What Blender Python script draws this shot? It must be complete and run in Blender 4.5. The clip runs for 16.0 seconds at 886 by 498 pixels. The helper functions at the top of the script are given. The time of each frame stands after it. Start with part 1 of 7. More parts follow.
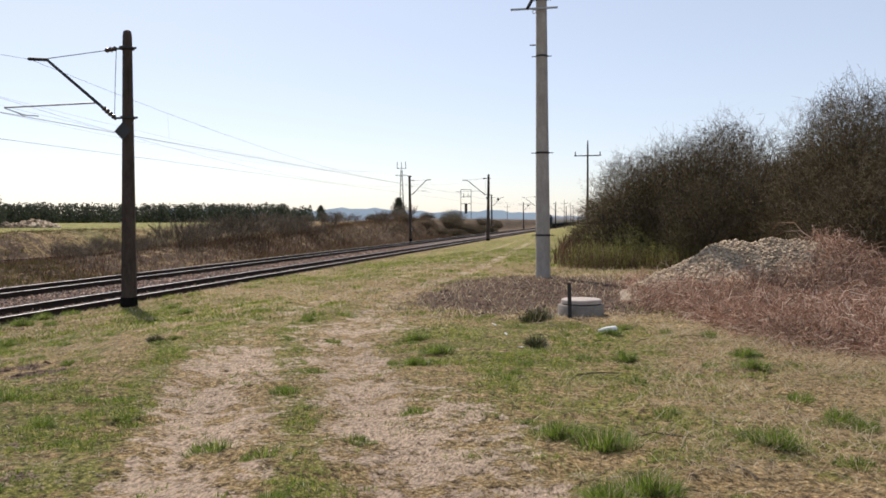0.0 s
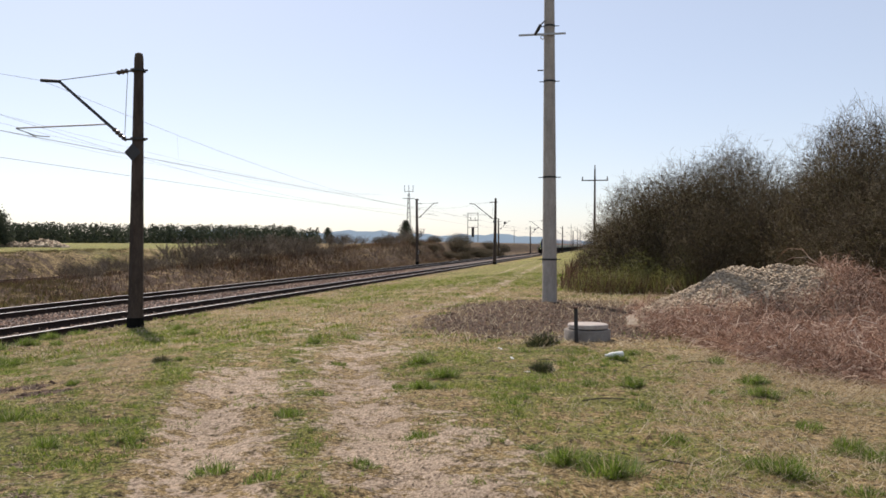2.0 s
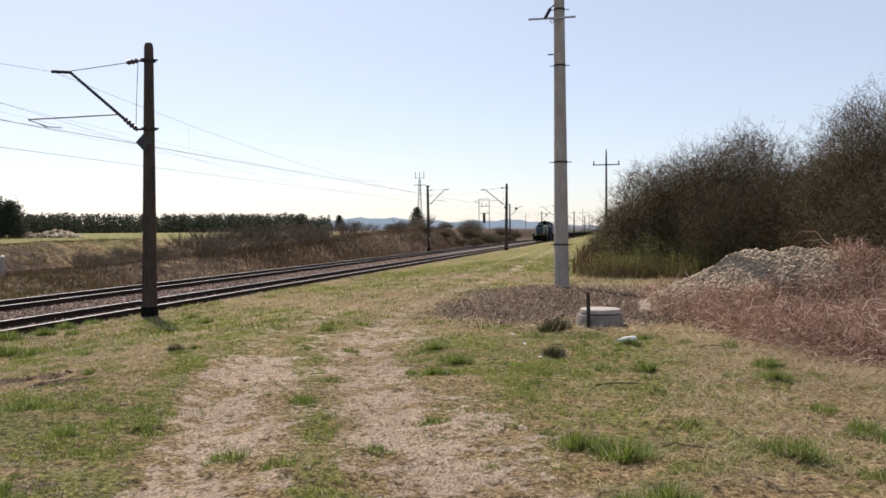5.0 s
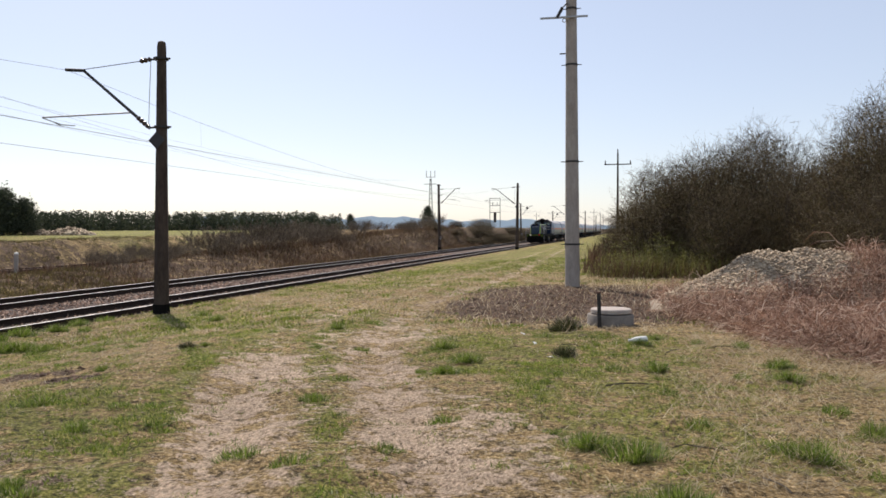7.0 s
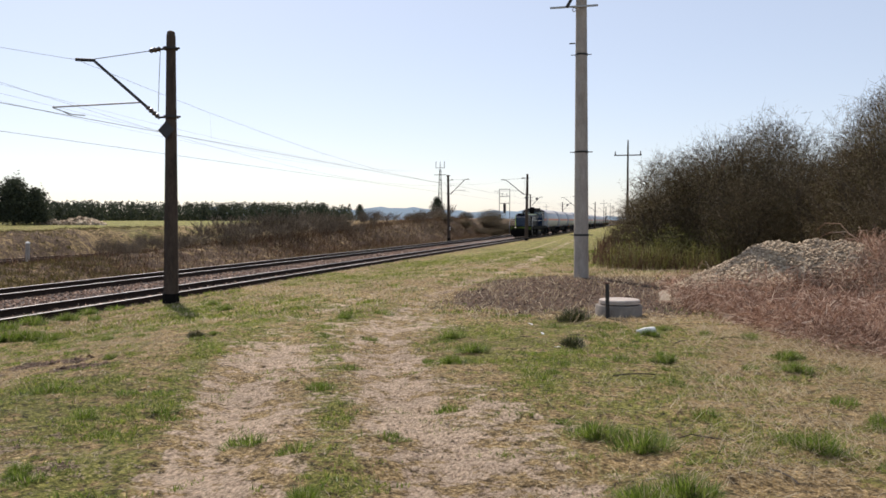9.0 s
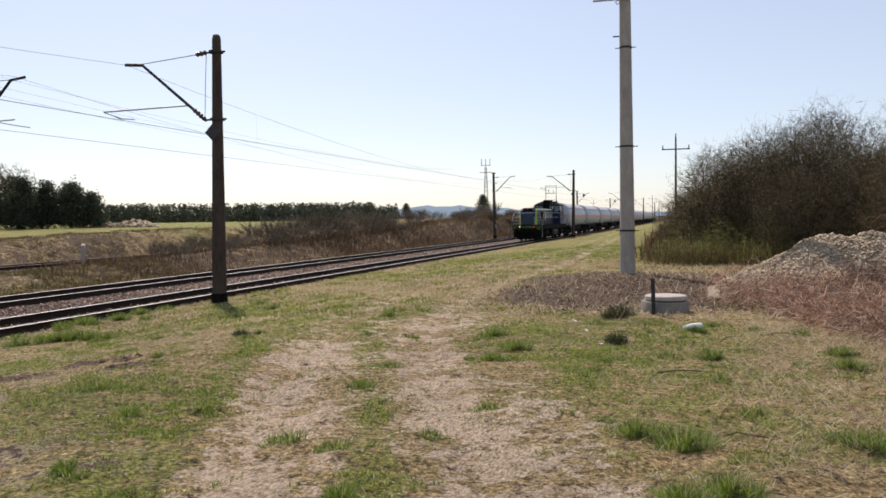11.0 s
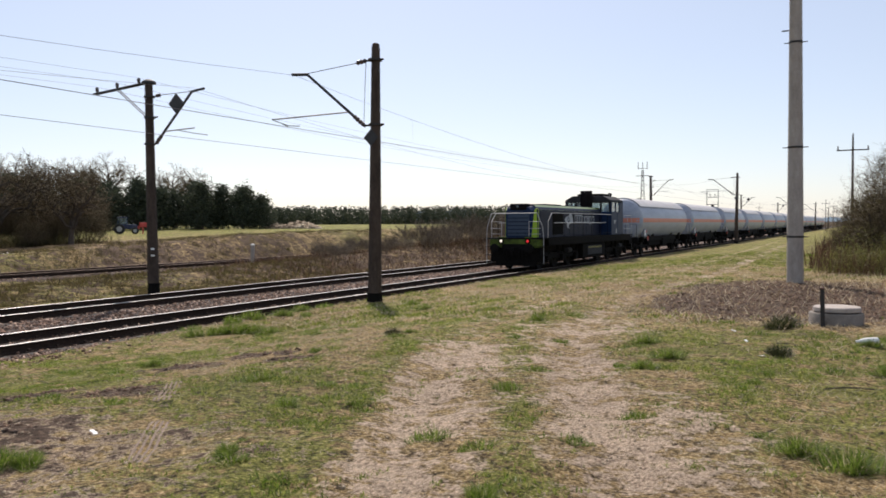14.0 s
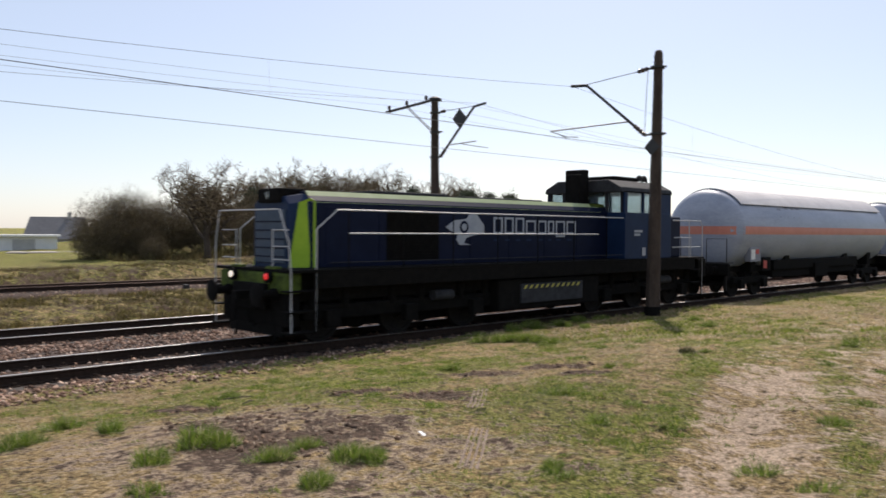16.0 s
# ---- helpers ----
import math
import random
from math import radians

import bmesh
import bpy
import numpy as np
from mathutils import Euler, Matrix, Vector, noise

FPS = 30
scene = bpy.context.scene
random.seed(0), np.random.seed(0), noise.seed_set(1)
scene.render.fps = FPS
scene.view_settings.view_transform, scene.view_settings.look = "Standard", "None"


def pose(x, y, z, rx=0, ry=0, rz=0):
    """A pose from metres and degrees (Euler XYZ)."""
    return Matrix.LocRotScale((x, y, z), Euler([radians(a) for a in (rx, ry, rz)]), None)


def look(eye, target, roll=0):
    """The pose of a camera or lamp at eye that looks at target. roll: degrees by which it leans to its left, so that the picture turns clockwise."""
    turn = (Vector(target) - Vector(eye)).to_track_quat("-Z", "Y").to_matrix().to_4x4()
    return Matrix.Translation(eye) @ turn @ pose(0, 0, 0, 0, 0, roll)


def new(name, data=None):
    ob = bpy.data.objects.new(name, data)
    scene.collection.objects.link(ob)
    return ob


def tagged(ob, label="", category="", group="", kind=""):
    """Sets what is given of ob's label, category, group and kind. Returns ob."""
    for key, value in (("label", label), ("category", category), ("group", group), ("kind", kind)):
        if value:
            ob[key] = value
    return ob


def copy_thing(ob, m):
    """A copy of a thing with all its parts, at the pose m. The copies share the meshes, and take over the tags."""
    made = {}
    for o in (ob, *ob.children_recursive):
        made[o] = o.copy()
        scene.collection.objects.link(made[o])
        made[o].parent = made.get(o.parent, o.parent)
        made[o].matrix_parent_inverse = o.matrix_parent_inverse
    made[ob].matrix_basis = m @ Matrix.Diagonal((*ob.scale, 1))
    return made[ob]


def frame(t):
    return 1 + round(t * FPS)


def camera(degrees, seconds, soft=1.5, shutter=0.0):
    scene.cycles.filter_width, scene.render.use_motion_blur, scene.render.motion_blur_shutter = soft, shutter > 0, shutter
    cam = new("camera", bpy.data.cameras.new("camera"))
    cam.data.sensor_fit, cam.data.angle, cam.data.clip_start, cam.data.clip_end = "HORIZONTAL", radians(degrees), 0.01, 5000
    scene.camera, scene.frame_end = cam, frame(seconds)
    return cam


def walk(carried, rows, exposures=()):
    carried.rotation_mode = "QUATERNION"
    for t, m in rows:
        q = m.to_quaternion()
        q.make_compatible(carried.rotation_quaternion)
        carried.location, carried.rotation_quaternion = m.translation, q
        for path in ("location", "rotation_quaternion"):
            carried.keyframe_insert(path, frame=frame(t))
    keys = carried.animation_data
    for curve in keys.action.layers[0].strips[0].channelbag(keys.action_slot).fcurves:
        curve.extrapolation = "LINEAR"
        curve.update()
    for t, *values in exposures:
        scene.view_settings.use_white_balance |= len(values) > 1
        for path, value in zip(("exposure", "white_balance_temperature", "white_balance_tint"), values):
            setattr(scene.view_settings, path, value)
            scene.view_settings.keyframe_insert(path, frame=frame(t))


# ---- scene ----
# The viewer stands beside a dirt track; +y runs along the railway, z = 0 is the ground at the viewer's feet.
cam = camera(57.47, 16.0, soft=1.62, shutter=0.25)
# seconds, then yaw, pitch and roll in degrees, then where the eye is
PATH = [
    (0.0, 11.00, -1.99, 0.27, 0.00, 0.00, 1.60), (0.5, 11.29, -0.85, 0.00, 0.00, 0.00, 1.60), (1.0, 11.33, -0.95, -0.13, 0.00, 0.00, 1.60),
    (1.5, 11.35, -0.58, -0.18, 0.00, 0.00, 1.60), (2.0, 11.48, -0.34, -0.24, 0.00, 0.00, 1.60), (2.5, 11.48, -0.36, 0.07, 0.00, 0.00, 1.60),
    (3.0, 11.61, -0.79, 0.35, 0.00, 0.00, 1.60), (3.5, 11.90, -1.30, 0.14, 0.00, 0.00, 1.60), (4.0, 12.09, -1.39, 0.24, 0.00, 0.00, 1.60),
    (6.5, 12.77, -1.21, 0.15, 0.00, 0.00, 1.60), (7.0, 13.05, -1.37, 0.12, 0.00, 0.00, 1.60), (7.5, 13.07, -1.87, 0.22, 0.00, 0.00, 1.60),
    (8.0, 13.08, -2.06, 0.20, 0.00, 0.00, 1.60), (10.5, 16.12, -1.85, 0.23, 0.07, 0.07, 1.56), (11.0, 17.02, -2.13, 0.73, 0.08, 0.08, 1.57),
    (11.5, 17.67, -1.46, 0.95, 0.10, 0.08, 1.57), (12.0, 20.15, -1.14, 0.25, 0.12, 0.08, 1.58), (12.5, 22.09, -1.14, -0.01, 0.13, 0.09, 1.57),
    (13.0, 23.92, -2.22, 0.00, 0.13, 0.09, 1.56), (13.5, 25.26, -2.28, 0.21, 0.14, 0.10, 1.57), (14.0, 27.84, -1.78, 0.25, 0.12, 0.10, 1.56),
    (14.5, 31.83, -1.61, 0.52, 0.04, 0.12, 1.56), (15.0, 35.29, -1.86, 0.49, -0.03, 0.10, 1.57), (15.5, 39.70, -1.97, -0.18, -0.15, -0.01, 1.60),
    (16.0, 46.16, -1.27, -0.40, -0.23, -0.20, 1.65),
]
walk(cam, [(t, pose(ex, ey, ez, 90 + pitch, roll, yaw)) for t, yaw, pitch, roll, ex, ey, ez in PATH], [(0.0, 0.07, 6650, 16), (12.0, 0.05, 6650, 16), (14.5, 0.03, 6600, 16), (15.5, 0.00, 6600, 16), (16.0, 0.09, 6600, 16)])

# ---- light ----
SUN_LEFT, SUN_HIGH = 36.0, 46.0  # degrees to the left of +y, and above the horizon
world = bpy.data.worlds.new("world")
scene.world = world
world.use_nodes = True
sky = world.node_tree.nodes.new("ShaderNodeTexSky")
sky.sky_type = "NISHITA"
sky.sun_disc = False
sky.sun_elevation = radians(SUN_HIGH)
sky.sun_rotation = radians(-SUN_LEFT)
sky.altitude, sky.air_density, sky.dust_density, sky.ozone_density = 100, 0.9, 0.7, 1.3
# a thin even spring haze over the whole sky
haze = world.node_tree.nodes.new("ShaderNodeMix")
haze.data_type = "RGBA"
haze.inputs[0].default_value = 0.42
haze.inputs[7].default_value = (5.75, 6.45, 7.1, 1)
world.node_tree.links.new(sky.outputs[0], haze.inputs[6])
world.node_tree.links.new(haze.outputs[2], world.node_tree.nodes["Background"].inputs[0])
world.node_tree.nodes["Background"].inputs[1].default_value = 0.125
sun = new("sun", bpy.data.lights.new("sun", "SUN"))
sun.data.energy, sun.data.angle, sun.data.color = 5.0, radians(0.55), (1.0, 0.93, 0.82)
to_sun = Vector((-math.sin(radians(SUN_LEFT)) * math.cos(radians(SUN_HIGH)),
                 math.cos(radians(SUN_LEFT)) * math.cos(radians(SUN_HIGH)), math.sin(radians(SUN_HIGH))))
sun.matrix_world = look(to_sun * 60, (0, 0, 0))


# ---- materials ----
class Mat:
    """A node material with short ways to add nodes."""

    def __init__(self, name, rough=0.8, metal=0.0):
        self.m = bpy.data.materials.new(name)
        self.m.use_nodes = True
        self.t = self.m.node_tree
        self.b = self.t.nodes["Principled BSDF"]
        self.b.inputs["Roughness"].default_value = rough
        self.b.inputs["Metallic"].default_value = metal
        self.co = None

    def add(self, kind, **sets):
        n = self.t.nodes.new(kind)
        for k, v in sets.items():
            n.inputs[k.replace("_", " ")].default_value = v
        return n

    def link(self, a, b):
        self.t.links.new(a, b)

    def coords(self):
        if self.co is None:
            self.co = self.t.nodes.new("ShaderNodeTexCoord").outputs["Object"]
        return self.co

    def noise(self, scale, detail=4.0, rough=0.6, stretch=None):
        n = self.add("ShaderNodeTexNoise", Scale=scale, Detail=detail, Roughness=rough)
        c = self.coords()
        if stretch:
            mp = self.t.nodes.new("ShaderNodeMapping")
            mp.inputs["Scale"].default_value = stretch
            self.link(c, mp.inputs[0])
            c = mp.outputs[0]
        self.link(c, n.inputs["Vector"])
        return n.outputs["Fac"]

    def ramp(self, fac, *stops):
        r = self.t.nodes.new("ShaderNodeValToRGB")
        e = r.color_ramp.elements
        while len(e) < len(stops):
            e.new(0.5)
        for el, (p, c) in zip(e, stops):
            el.position, el.color = p, (*c, 1) if len(c) == 3 else c
        self.link(fac, r.inputs[0])
        return r.outputs[0]

    def mix(self, fac, a, b, mode="MIX"):
        n = self.t.nodes.new("ShaderNodeMix")
        n.data_type, n.blend_type = "RGBA", mode
        for i, v in ((0, fac), (6, a), (7, b)):
            if isinstance(v, (int, float)):
                n.inputs[i].default_value = v
            elif isinstance(v, tuple):
                n.inputs[i].default_value = (*v, 1)
            else:
                self.link(v, n.inputs[i])
        return n.outputs[2]

    def math(self, op, a, b=0.0):
        n = self.t.nodes.new("ShaderNodeMath")
        n.operation = op
        for i, v in ((0, a), (1, b)):
            if isinstance(v, (int, float)):
                n.inputs[i].default_value = v
            else:
                self.link(v, n.inputs[i])
        return n.outputs[0]

    def color(self, out):
        self.link(out, self.b.inputs["Base Color"])
        return self

    def bump(self, h, strength=0.3, dist=0.02):
        n = self.add("ShaderNodeBump", Strength=strength, Distance=dist)
        self.link(h, n.inputs["Height"])
        self.link(n.outputs[0], self.b.inputs["Normal"])
        return self

    def rough(self, out):
        self.link(out, self.b.inputs["Roughness"])
        return self


def plain(name, a, b, scale=6.0, rough=0.7, metal=0.0, bump=0.15, dist=0.01, stretch=None, spec=0.5):
    """Two tones by coarse and fine noise, with a little relief."""
    m = Mat(name, rough, metal)
    m.b.inputs["Specular IOR Level"].default_value = spec
    big, fine = m.noise(scale, 5, 0.65, stretch), m.noise(scale * 9, 3, 0.6, stretch)
    f = m.math("ADD", m.math("MULTIPLY", big, 0.7), m.math("MULTIPLY", fine, 0.3))
    m.color(m.ramp(f, (0.32, a), (0.68, b)))
    if bump:
        m.bump(fine, bump, dist)
    return m.m


def varied(name, stops, rough=0.8, trans=0.0, by="island"):
    """A tone of its own for each loose piece, along a ramp."""
    m = Mat(name, rough)
    if by == "island":
        v = m.t.nodes.new("ShaderNodeNewGeometry").outputs["Random Per Island"]
    else:
        v = m.t.nodes.new("ShaderNodeObjectInfo").outputs["Random"]
    col = m.ramp(v, *stops)
    patch = m.noise(0.7, 3, 0.6)
    col = m.mix(0.55, col, m.ramp(patch, (0.3, (0.55, 0.55, 0.55)), (0.7, (1.25, 1.25, 1.2))), "MULTIPLY")
    m.color(col)
    if trans:
        tr = m.t.nodes.new("ShaderNodeBsdfTranslucent")
        m.link(col, tr.inputs[0])
        mx = m.t.nodes.new("ShaderNodeMixShader")
        mx.inputs[0].default_value = trans
        m.link(m.b.outputs[0], mx.inputs[1])
        m.link(tr.outputs[0], mx.inputs[2])
        m.link(mx.outputs[0], m.t.nodes["Material Output"].inputs[0])
    return m.m


def ground_material():
    m = Mat("meadow", 0.95)
    m.b.inputs["Specular IOR Level"].default_value = 0.2
    at = m.t.nodes.new("ShaderNodeVertexColor")
    at.layer_name = "cover"
    sp = m.t.nodes.new("ShaderNodeSeparateColor")
    m.link(at.outputs[0], sp.inputs[0])
    fine, mid, wide, big = m.noise(34, 6, 0.75), m.noise(5.5, 5, 0.7), m.noise(1.5, 5, 0.7), m.noise(0.22, 4, 0.6)
    crumb = m.noise(13, 5, 0.75)
    streak = m.noise(48, 4, 0.7, (1.0, 0.4, 1.0))
    straw = m.ramp(fine, (0.35, (0.065, 0.044, 0.020)), (0.45, (0.215, 0.150, 0.068)), (0.55, (0.40, 0.295, 0.148)), (0.68, (0.80, 0.66, 0.44)))
    green = m.ramp(fine, (0.35, (0.030, 0.034, 0.008)), (0.45, (0.120, 0.130, 0.026)), (0.56, (0.25, 0.245, 0.062)), (0.68, (0.52, 0.46, 0.20)))
    sand = m.ramp(streak, (0.34, (0.20, 0.140, 0.105)), (0.44, (0.49, 0.375, 0.275)), (0.56, (0.68, 0.535, 0.40)), (0.68, (0.86, 0.72, 0.57)))
    soil = m.ramp(crumb, (0.34, (0.035, 0.022, 0.015)), (0.48, (0.105, 0.070, 0.048)), (0.66, (0.25, 0.172, 0.122)))
    jitter = m.math("ADD", m.math("MULTIPLY", m.math("SUBTRACT", mid, 0.5), 1.5), m.math("ADD", m.math("MULTIPLY", m.math("SUBTRACT", fine, 0.5), 0.7), m.math("MULTIPLY", m.math("SUBTRACT", wide, 0.5), 1.3)))

    def mask(out, amount, lo, hi):
        return m.ramp(m.math("ADD", out, m.math("MULTIPLY", jitter, amount)), (lo, (0, 0, 0)), (hi, (1, 1, 1)))

    # small dark and light spots from the crumb noise, multiplied over the cover
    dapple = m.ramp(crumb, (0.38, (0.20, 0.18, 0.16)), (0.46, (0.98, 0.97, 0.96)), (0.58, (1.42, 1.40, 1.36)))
    col = m.mix(mask(sp.outputs[1], 1.2, 0.40, 0.60), straw, green)
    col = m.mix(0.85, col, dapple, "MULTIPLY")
    col = m.mix(mask(sp.outputs[0], 1.5, 0.40, 0.58), col, sand)
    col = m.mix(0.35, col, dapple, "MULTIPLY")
    col = m.mix(mask(sp.outputs[2], 1.25, 0.42, 0.54), col, soil)
    col = m.mix(0.7, col, m.ramp(big, (0.36, (0.72, 0.70, 0.68)), (0.64, (1.12, 1.1, 1.06))), "MULTIPLY")
    m.color(col)
    m.bump(m.math("ADD", fine, m.math("ADD", m.math("MULTIPLY", mid, 1.2), crumb)), 1.0, 0.07)
    return m.m


M_GROUND = ground_material()
M_BALLAST = varied("ballast_stone", [(0.0, (0.040, 0.021, 0.013)), (0.35, (0.15, 0.082, 0.053)), (0.7, (0.32, 0.19, 0.13)), (1.0, (0.66, 0.48, 0.37))], 0.9)
M_BALLASTBED = plain("ballast_bed", (0.035, 0.022, 0.016), (0.15, 0.098, 0.072), 22, 0.95, 0, 0.9, 0.04)
M_RAILSIDE = plain("rusty_rail_steel", (0.020, 0.013, 0.010), (0.050, 0.033, 0.025), 12, 0.9, 0.0, spec=0.15)
M_RUSTTOP = plain("rusty_rail_head", (0.10, 0.06, 0.045), (0.20, 0.13, 0.10), 8, 0.6, 0.5, 0.05)
M_RAILTOP = plain("polished_rail_head", (0.26, 0.25, 0.245), (0.40, 0.39, 0.38), 8, 0.42, 1.0, 0.02)
M_SLEEPER = plain("tarred_sleeper", (0.02, 0.016, 0.013), (0.06, 0.048, 0.04), 8, 0.9)
M_CONCRETE = plain("aged_concrete", (0.23, 0.205, 0.18), (0.42, 0.385, 0.345), 5, 0.9, 0, 0.35, 0.01, (1, 1, 0.35))
M_MAST = plain("dark_weathered_concrete", (0.030, 0.022, 0.018), (0.092, 0.070, 0.057), 4, 0.95, 0, 0.4, 0.01, (1, 1, 0.3), spec=0.2)
M_STEEL = plain("dark_painted_steel", (0.018, 0.017, 0.018), (0.042, 0.040, 0.038), 9, 0.7, 0.2)
M_GALV = plain("galvanised_steel", (0.25, 0.25, 0.25), (0.42, 0.42, 0.42), 9, 0.5, 0.7)
M_RUSTPIPE = plain("rust_stained_steel", (0.06, 0.03, 0.022), (0.15, 0.075, 0.05), 9, 0.8, 0.2)
M_WIRE = plain("oxidised_copper_wire", (0.16, 0.15, 0.145), (0.26, 0.24, 0.23), 3, 0.5, 0.5, 0)
M_PORCELAIN = plain("brown_porcelain", (0.03, 0.018, 0.014), (0.06, 0.035, 0.026), 5, 0.25)
M_SIGNBLACK = plain("black_sign_paint", (0.018, 0.018, 0.02), (0.035, 0.035, 0.037), 4, 0.6)
M_TAR = plain("black_tar", (0.004, 0.004, 0.004), (0.012, 0.011, 0.010), 6, 0.95, spec=0.1)
M_WHITE = plain("chalky_white_paint", (0.62, 0.62, 0.60), (0.82, 0.82, 0.80), 5, 0.6)
M_BARK = plain("grey_brown_bark", (0.035, 0.027, 0.021), (0.105, 0.083, 0.064), 9, 0.95, 0, 0.5, 0.02, (1, 1, 0.3))
M_TWIG = varied("thorn_twig", [(0.0, (0.040, 0.029, 0.017)), (0.4, (0.098, 0.073, 0.043)), (0.75, (0.19, 0.148, 0.092)), (1.0, (0.38, 0.31, 0.21))], 0.95)
M_TWIG.node_tree.nodes["Principled BSDF"].inputs["Specular IOR Level"].default_value = 0.15
M_BUD = varied("olive_bud_leaf", [(0.0, (0.040, 0.036, 0.014)), (0.5, (0.094, 0.086, 0.030)), (1.0, (0.19, 0.170, 0.068))], 0.8, 0.35)
M_SPRING = varied("young_spring_leaf", [(0.0, (0.10, 0.108, 0.024)), (0.6, (0.21, 0.21, 0.050)), (1.0, (0.33, 0.31, 0.11))], 0.7, 0.3)
M_NEEDLE = varied("pine_needle", [(0.0, (0.024, 0.033, 0.021)), (0.6, (0.054, 0.069, 0.041)), (1.0, (0.095, 0.11, 0.064))], 0.9, 0.25)
M_GRASS = varied("green_grass_blade", [(0.0, (0.048, 0.072, 0.010)), (0.4, (0.135, 0.195, 0.022)), (0.75, (0.25, 0.31, 0.042)), (1.0, (0.50, 0.46, 0.17))], 0.6, 0.5)
M_LUSH = varied("lush_grass_blade", [(0.0, (0.036, 0.068, 0.008)), (0.5, (0.125, 0.20, 0.024)), (1.0, (0.29, 0.37, 0.070))], 0.55, 0.5)
# dark green sedge, blackened further to hold the shadow at the tuft's base
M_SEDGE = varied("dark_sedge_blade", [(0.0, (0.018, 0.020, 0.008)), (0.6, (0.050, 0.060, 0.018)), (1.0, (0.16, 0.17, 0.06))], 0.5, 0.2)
M_STRAW = varied("dry_straw_blade", [(0.0, (0.17, 0.118, 0.06)), (0.5, (0.50, 0.395, 0.245)), (1.0, (0.78, 0.68, 0.50))], 0.7, 0.45)
M_BRAMBLE = varied("dead_bramble_stalk", [(0.0, (0.085, 0.042, 0.028)), (0.4, (0.28, 0.155, 0.105)), (0.75, (0.48, 0.31, 0.225)), (0.92, (0.66, 0.50, 0.39)), (1.0, (0.82, 0.70, 0.58))], 0.85, 0.35)
# both olive grasses are darkened to carry the shade among the tussocks
M_OLIVEDRY = varied("olive_dry_grass", [(0.0, (0.040, 0.030, 0.012)), (0.5, (0.095, 0.070, 0.030)), (1.0, (0.21, 0.155, 0.075))], 0.8, 0.4)
M_OLIVEGREEN = varied("olive_green_grass", [(0.0, (0.030, 0.026, 0.008)), (0.5, (0.090, 0.076, 0.020)), (1.0, (0.22, 0.18, 0.060))], 0.8, 0.4)
M_REED = varied("dry_reed", [(0.0, (0.042, 0.023, 0.014)), (0.5, (0.095, 0.055, 0.034)), (1.0, (0.19, 0.12, 0.076))], 0.9, 0.3)
M_GREYBRUSH = varied("grey_brush_twig", [(0.0, (0.075, 0.054, 0.036)), (0.6, (0.15, 0.115, 0.080)), (1.0, (0.24, 0.195, 0.145))], 0.9)
M_CLOD = varied("earth_clod", [(0.0, (0.052, 0.029, 0.018)), (0.6, (0.145, 0.084, 0.053)), (1.0, (0.26, 0.165, 0.108))], 0.95)
M_GRAVEL = varied("heap_gravel", [(0.0, (0.18, 0.130, 0.085)), (0.5, (0.35, 0.270, 0.185)), (1.0, (0.58, 0.475, 0.35))], 0.95)
# well concrete: shaded ring side and sunlit lid put into two tones
M_RING = plain("grimy_concrete", (0.12, 0.105, 0.09), (0.26, 0.23, 0.20), 5, 0.9, 0, 0.35)
M_LID = plain("bleached_concrete", (0.30, 0.255, 0.225), (0.47, 0.415, 0.37), 6, 0.9, 0, 0.3)
M_HEAP = plain("heap_earth", (0.25, 0.195, 0.14), (0.50, 0.42, 0.32), 7, 0.95, 0, 0.9, 0.04)


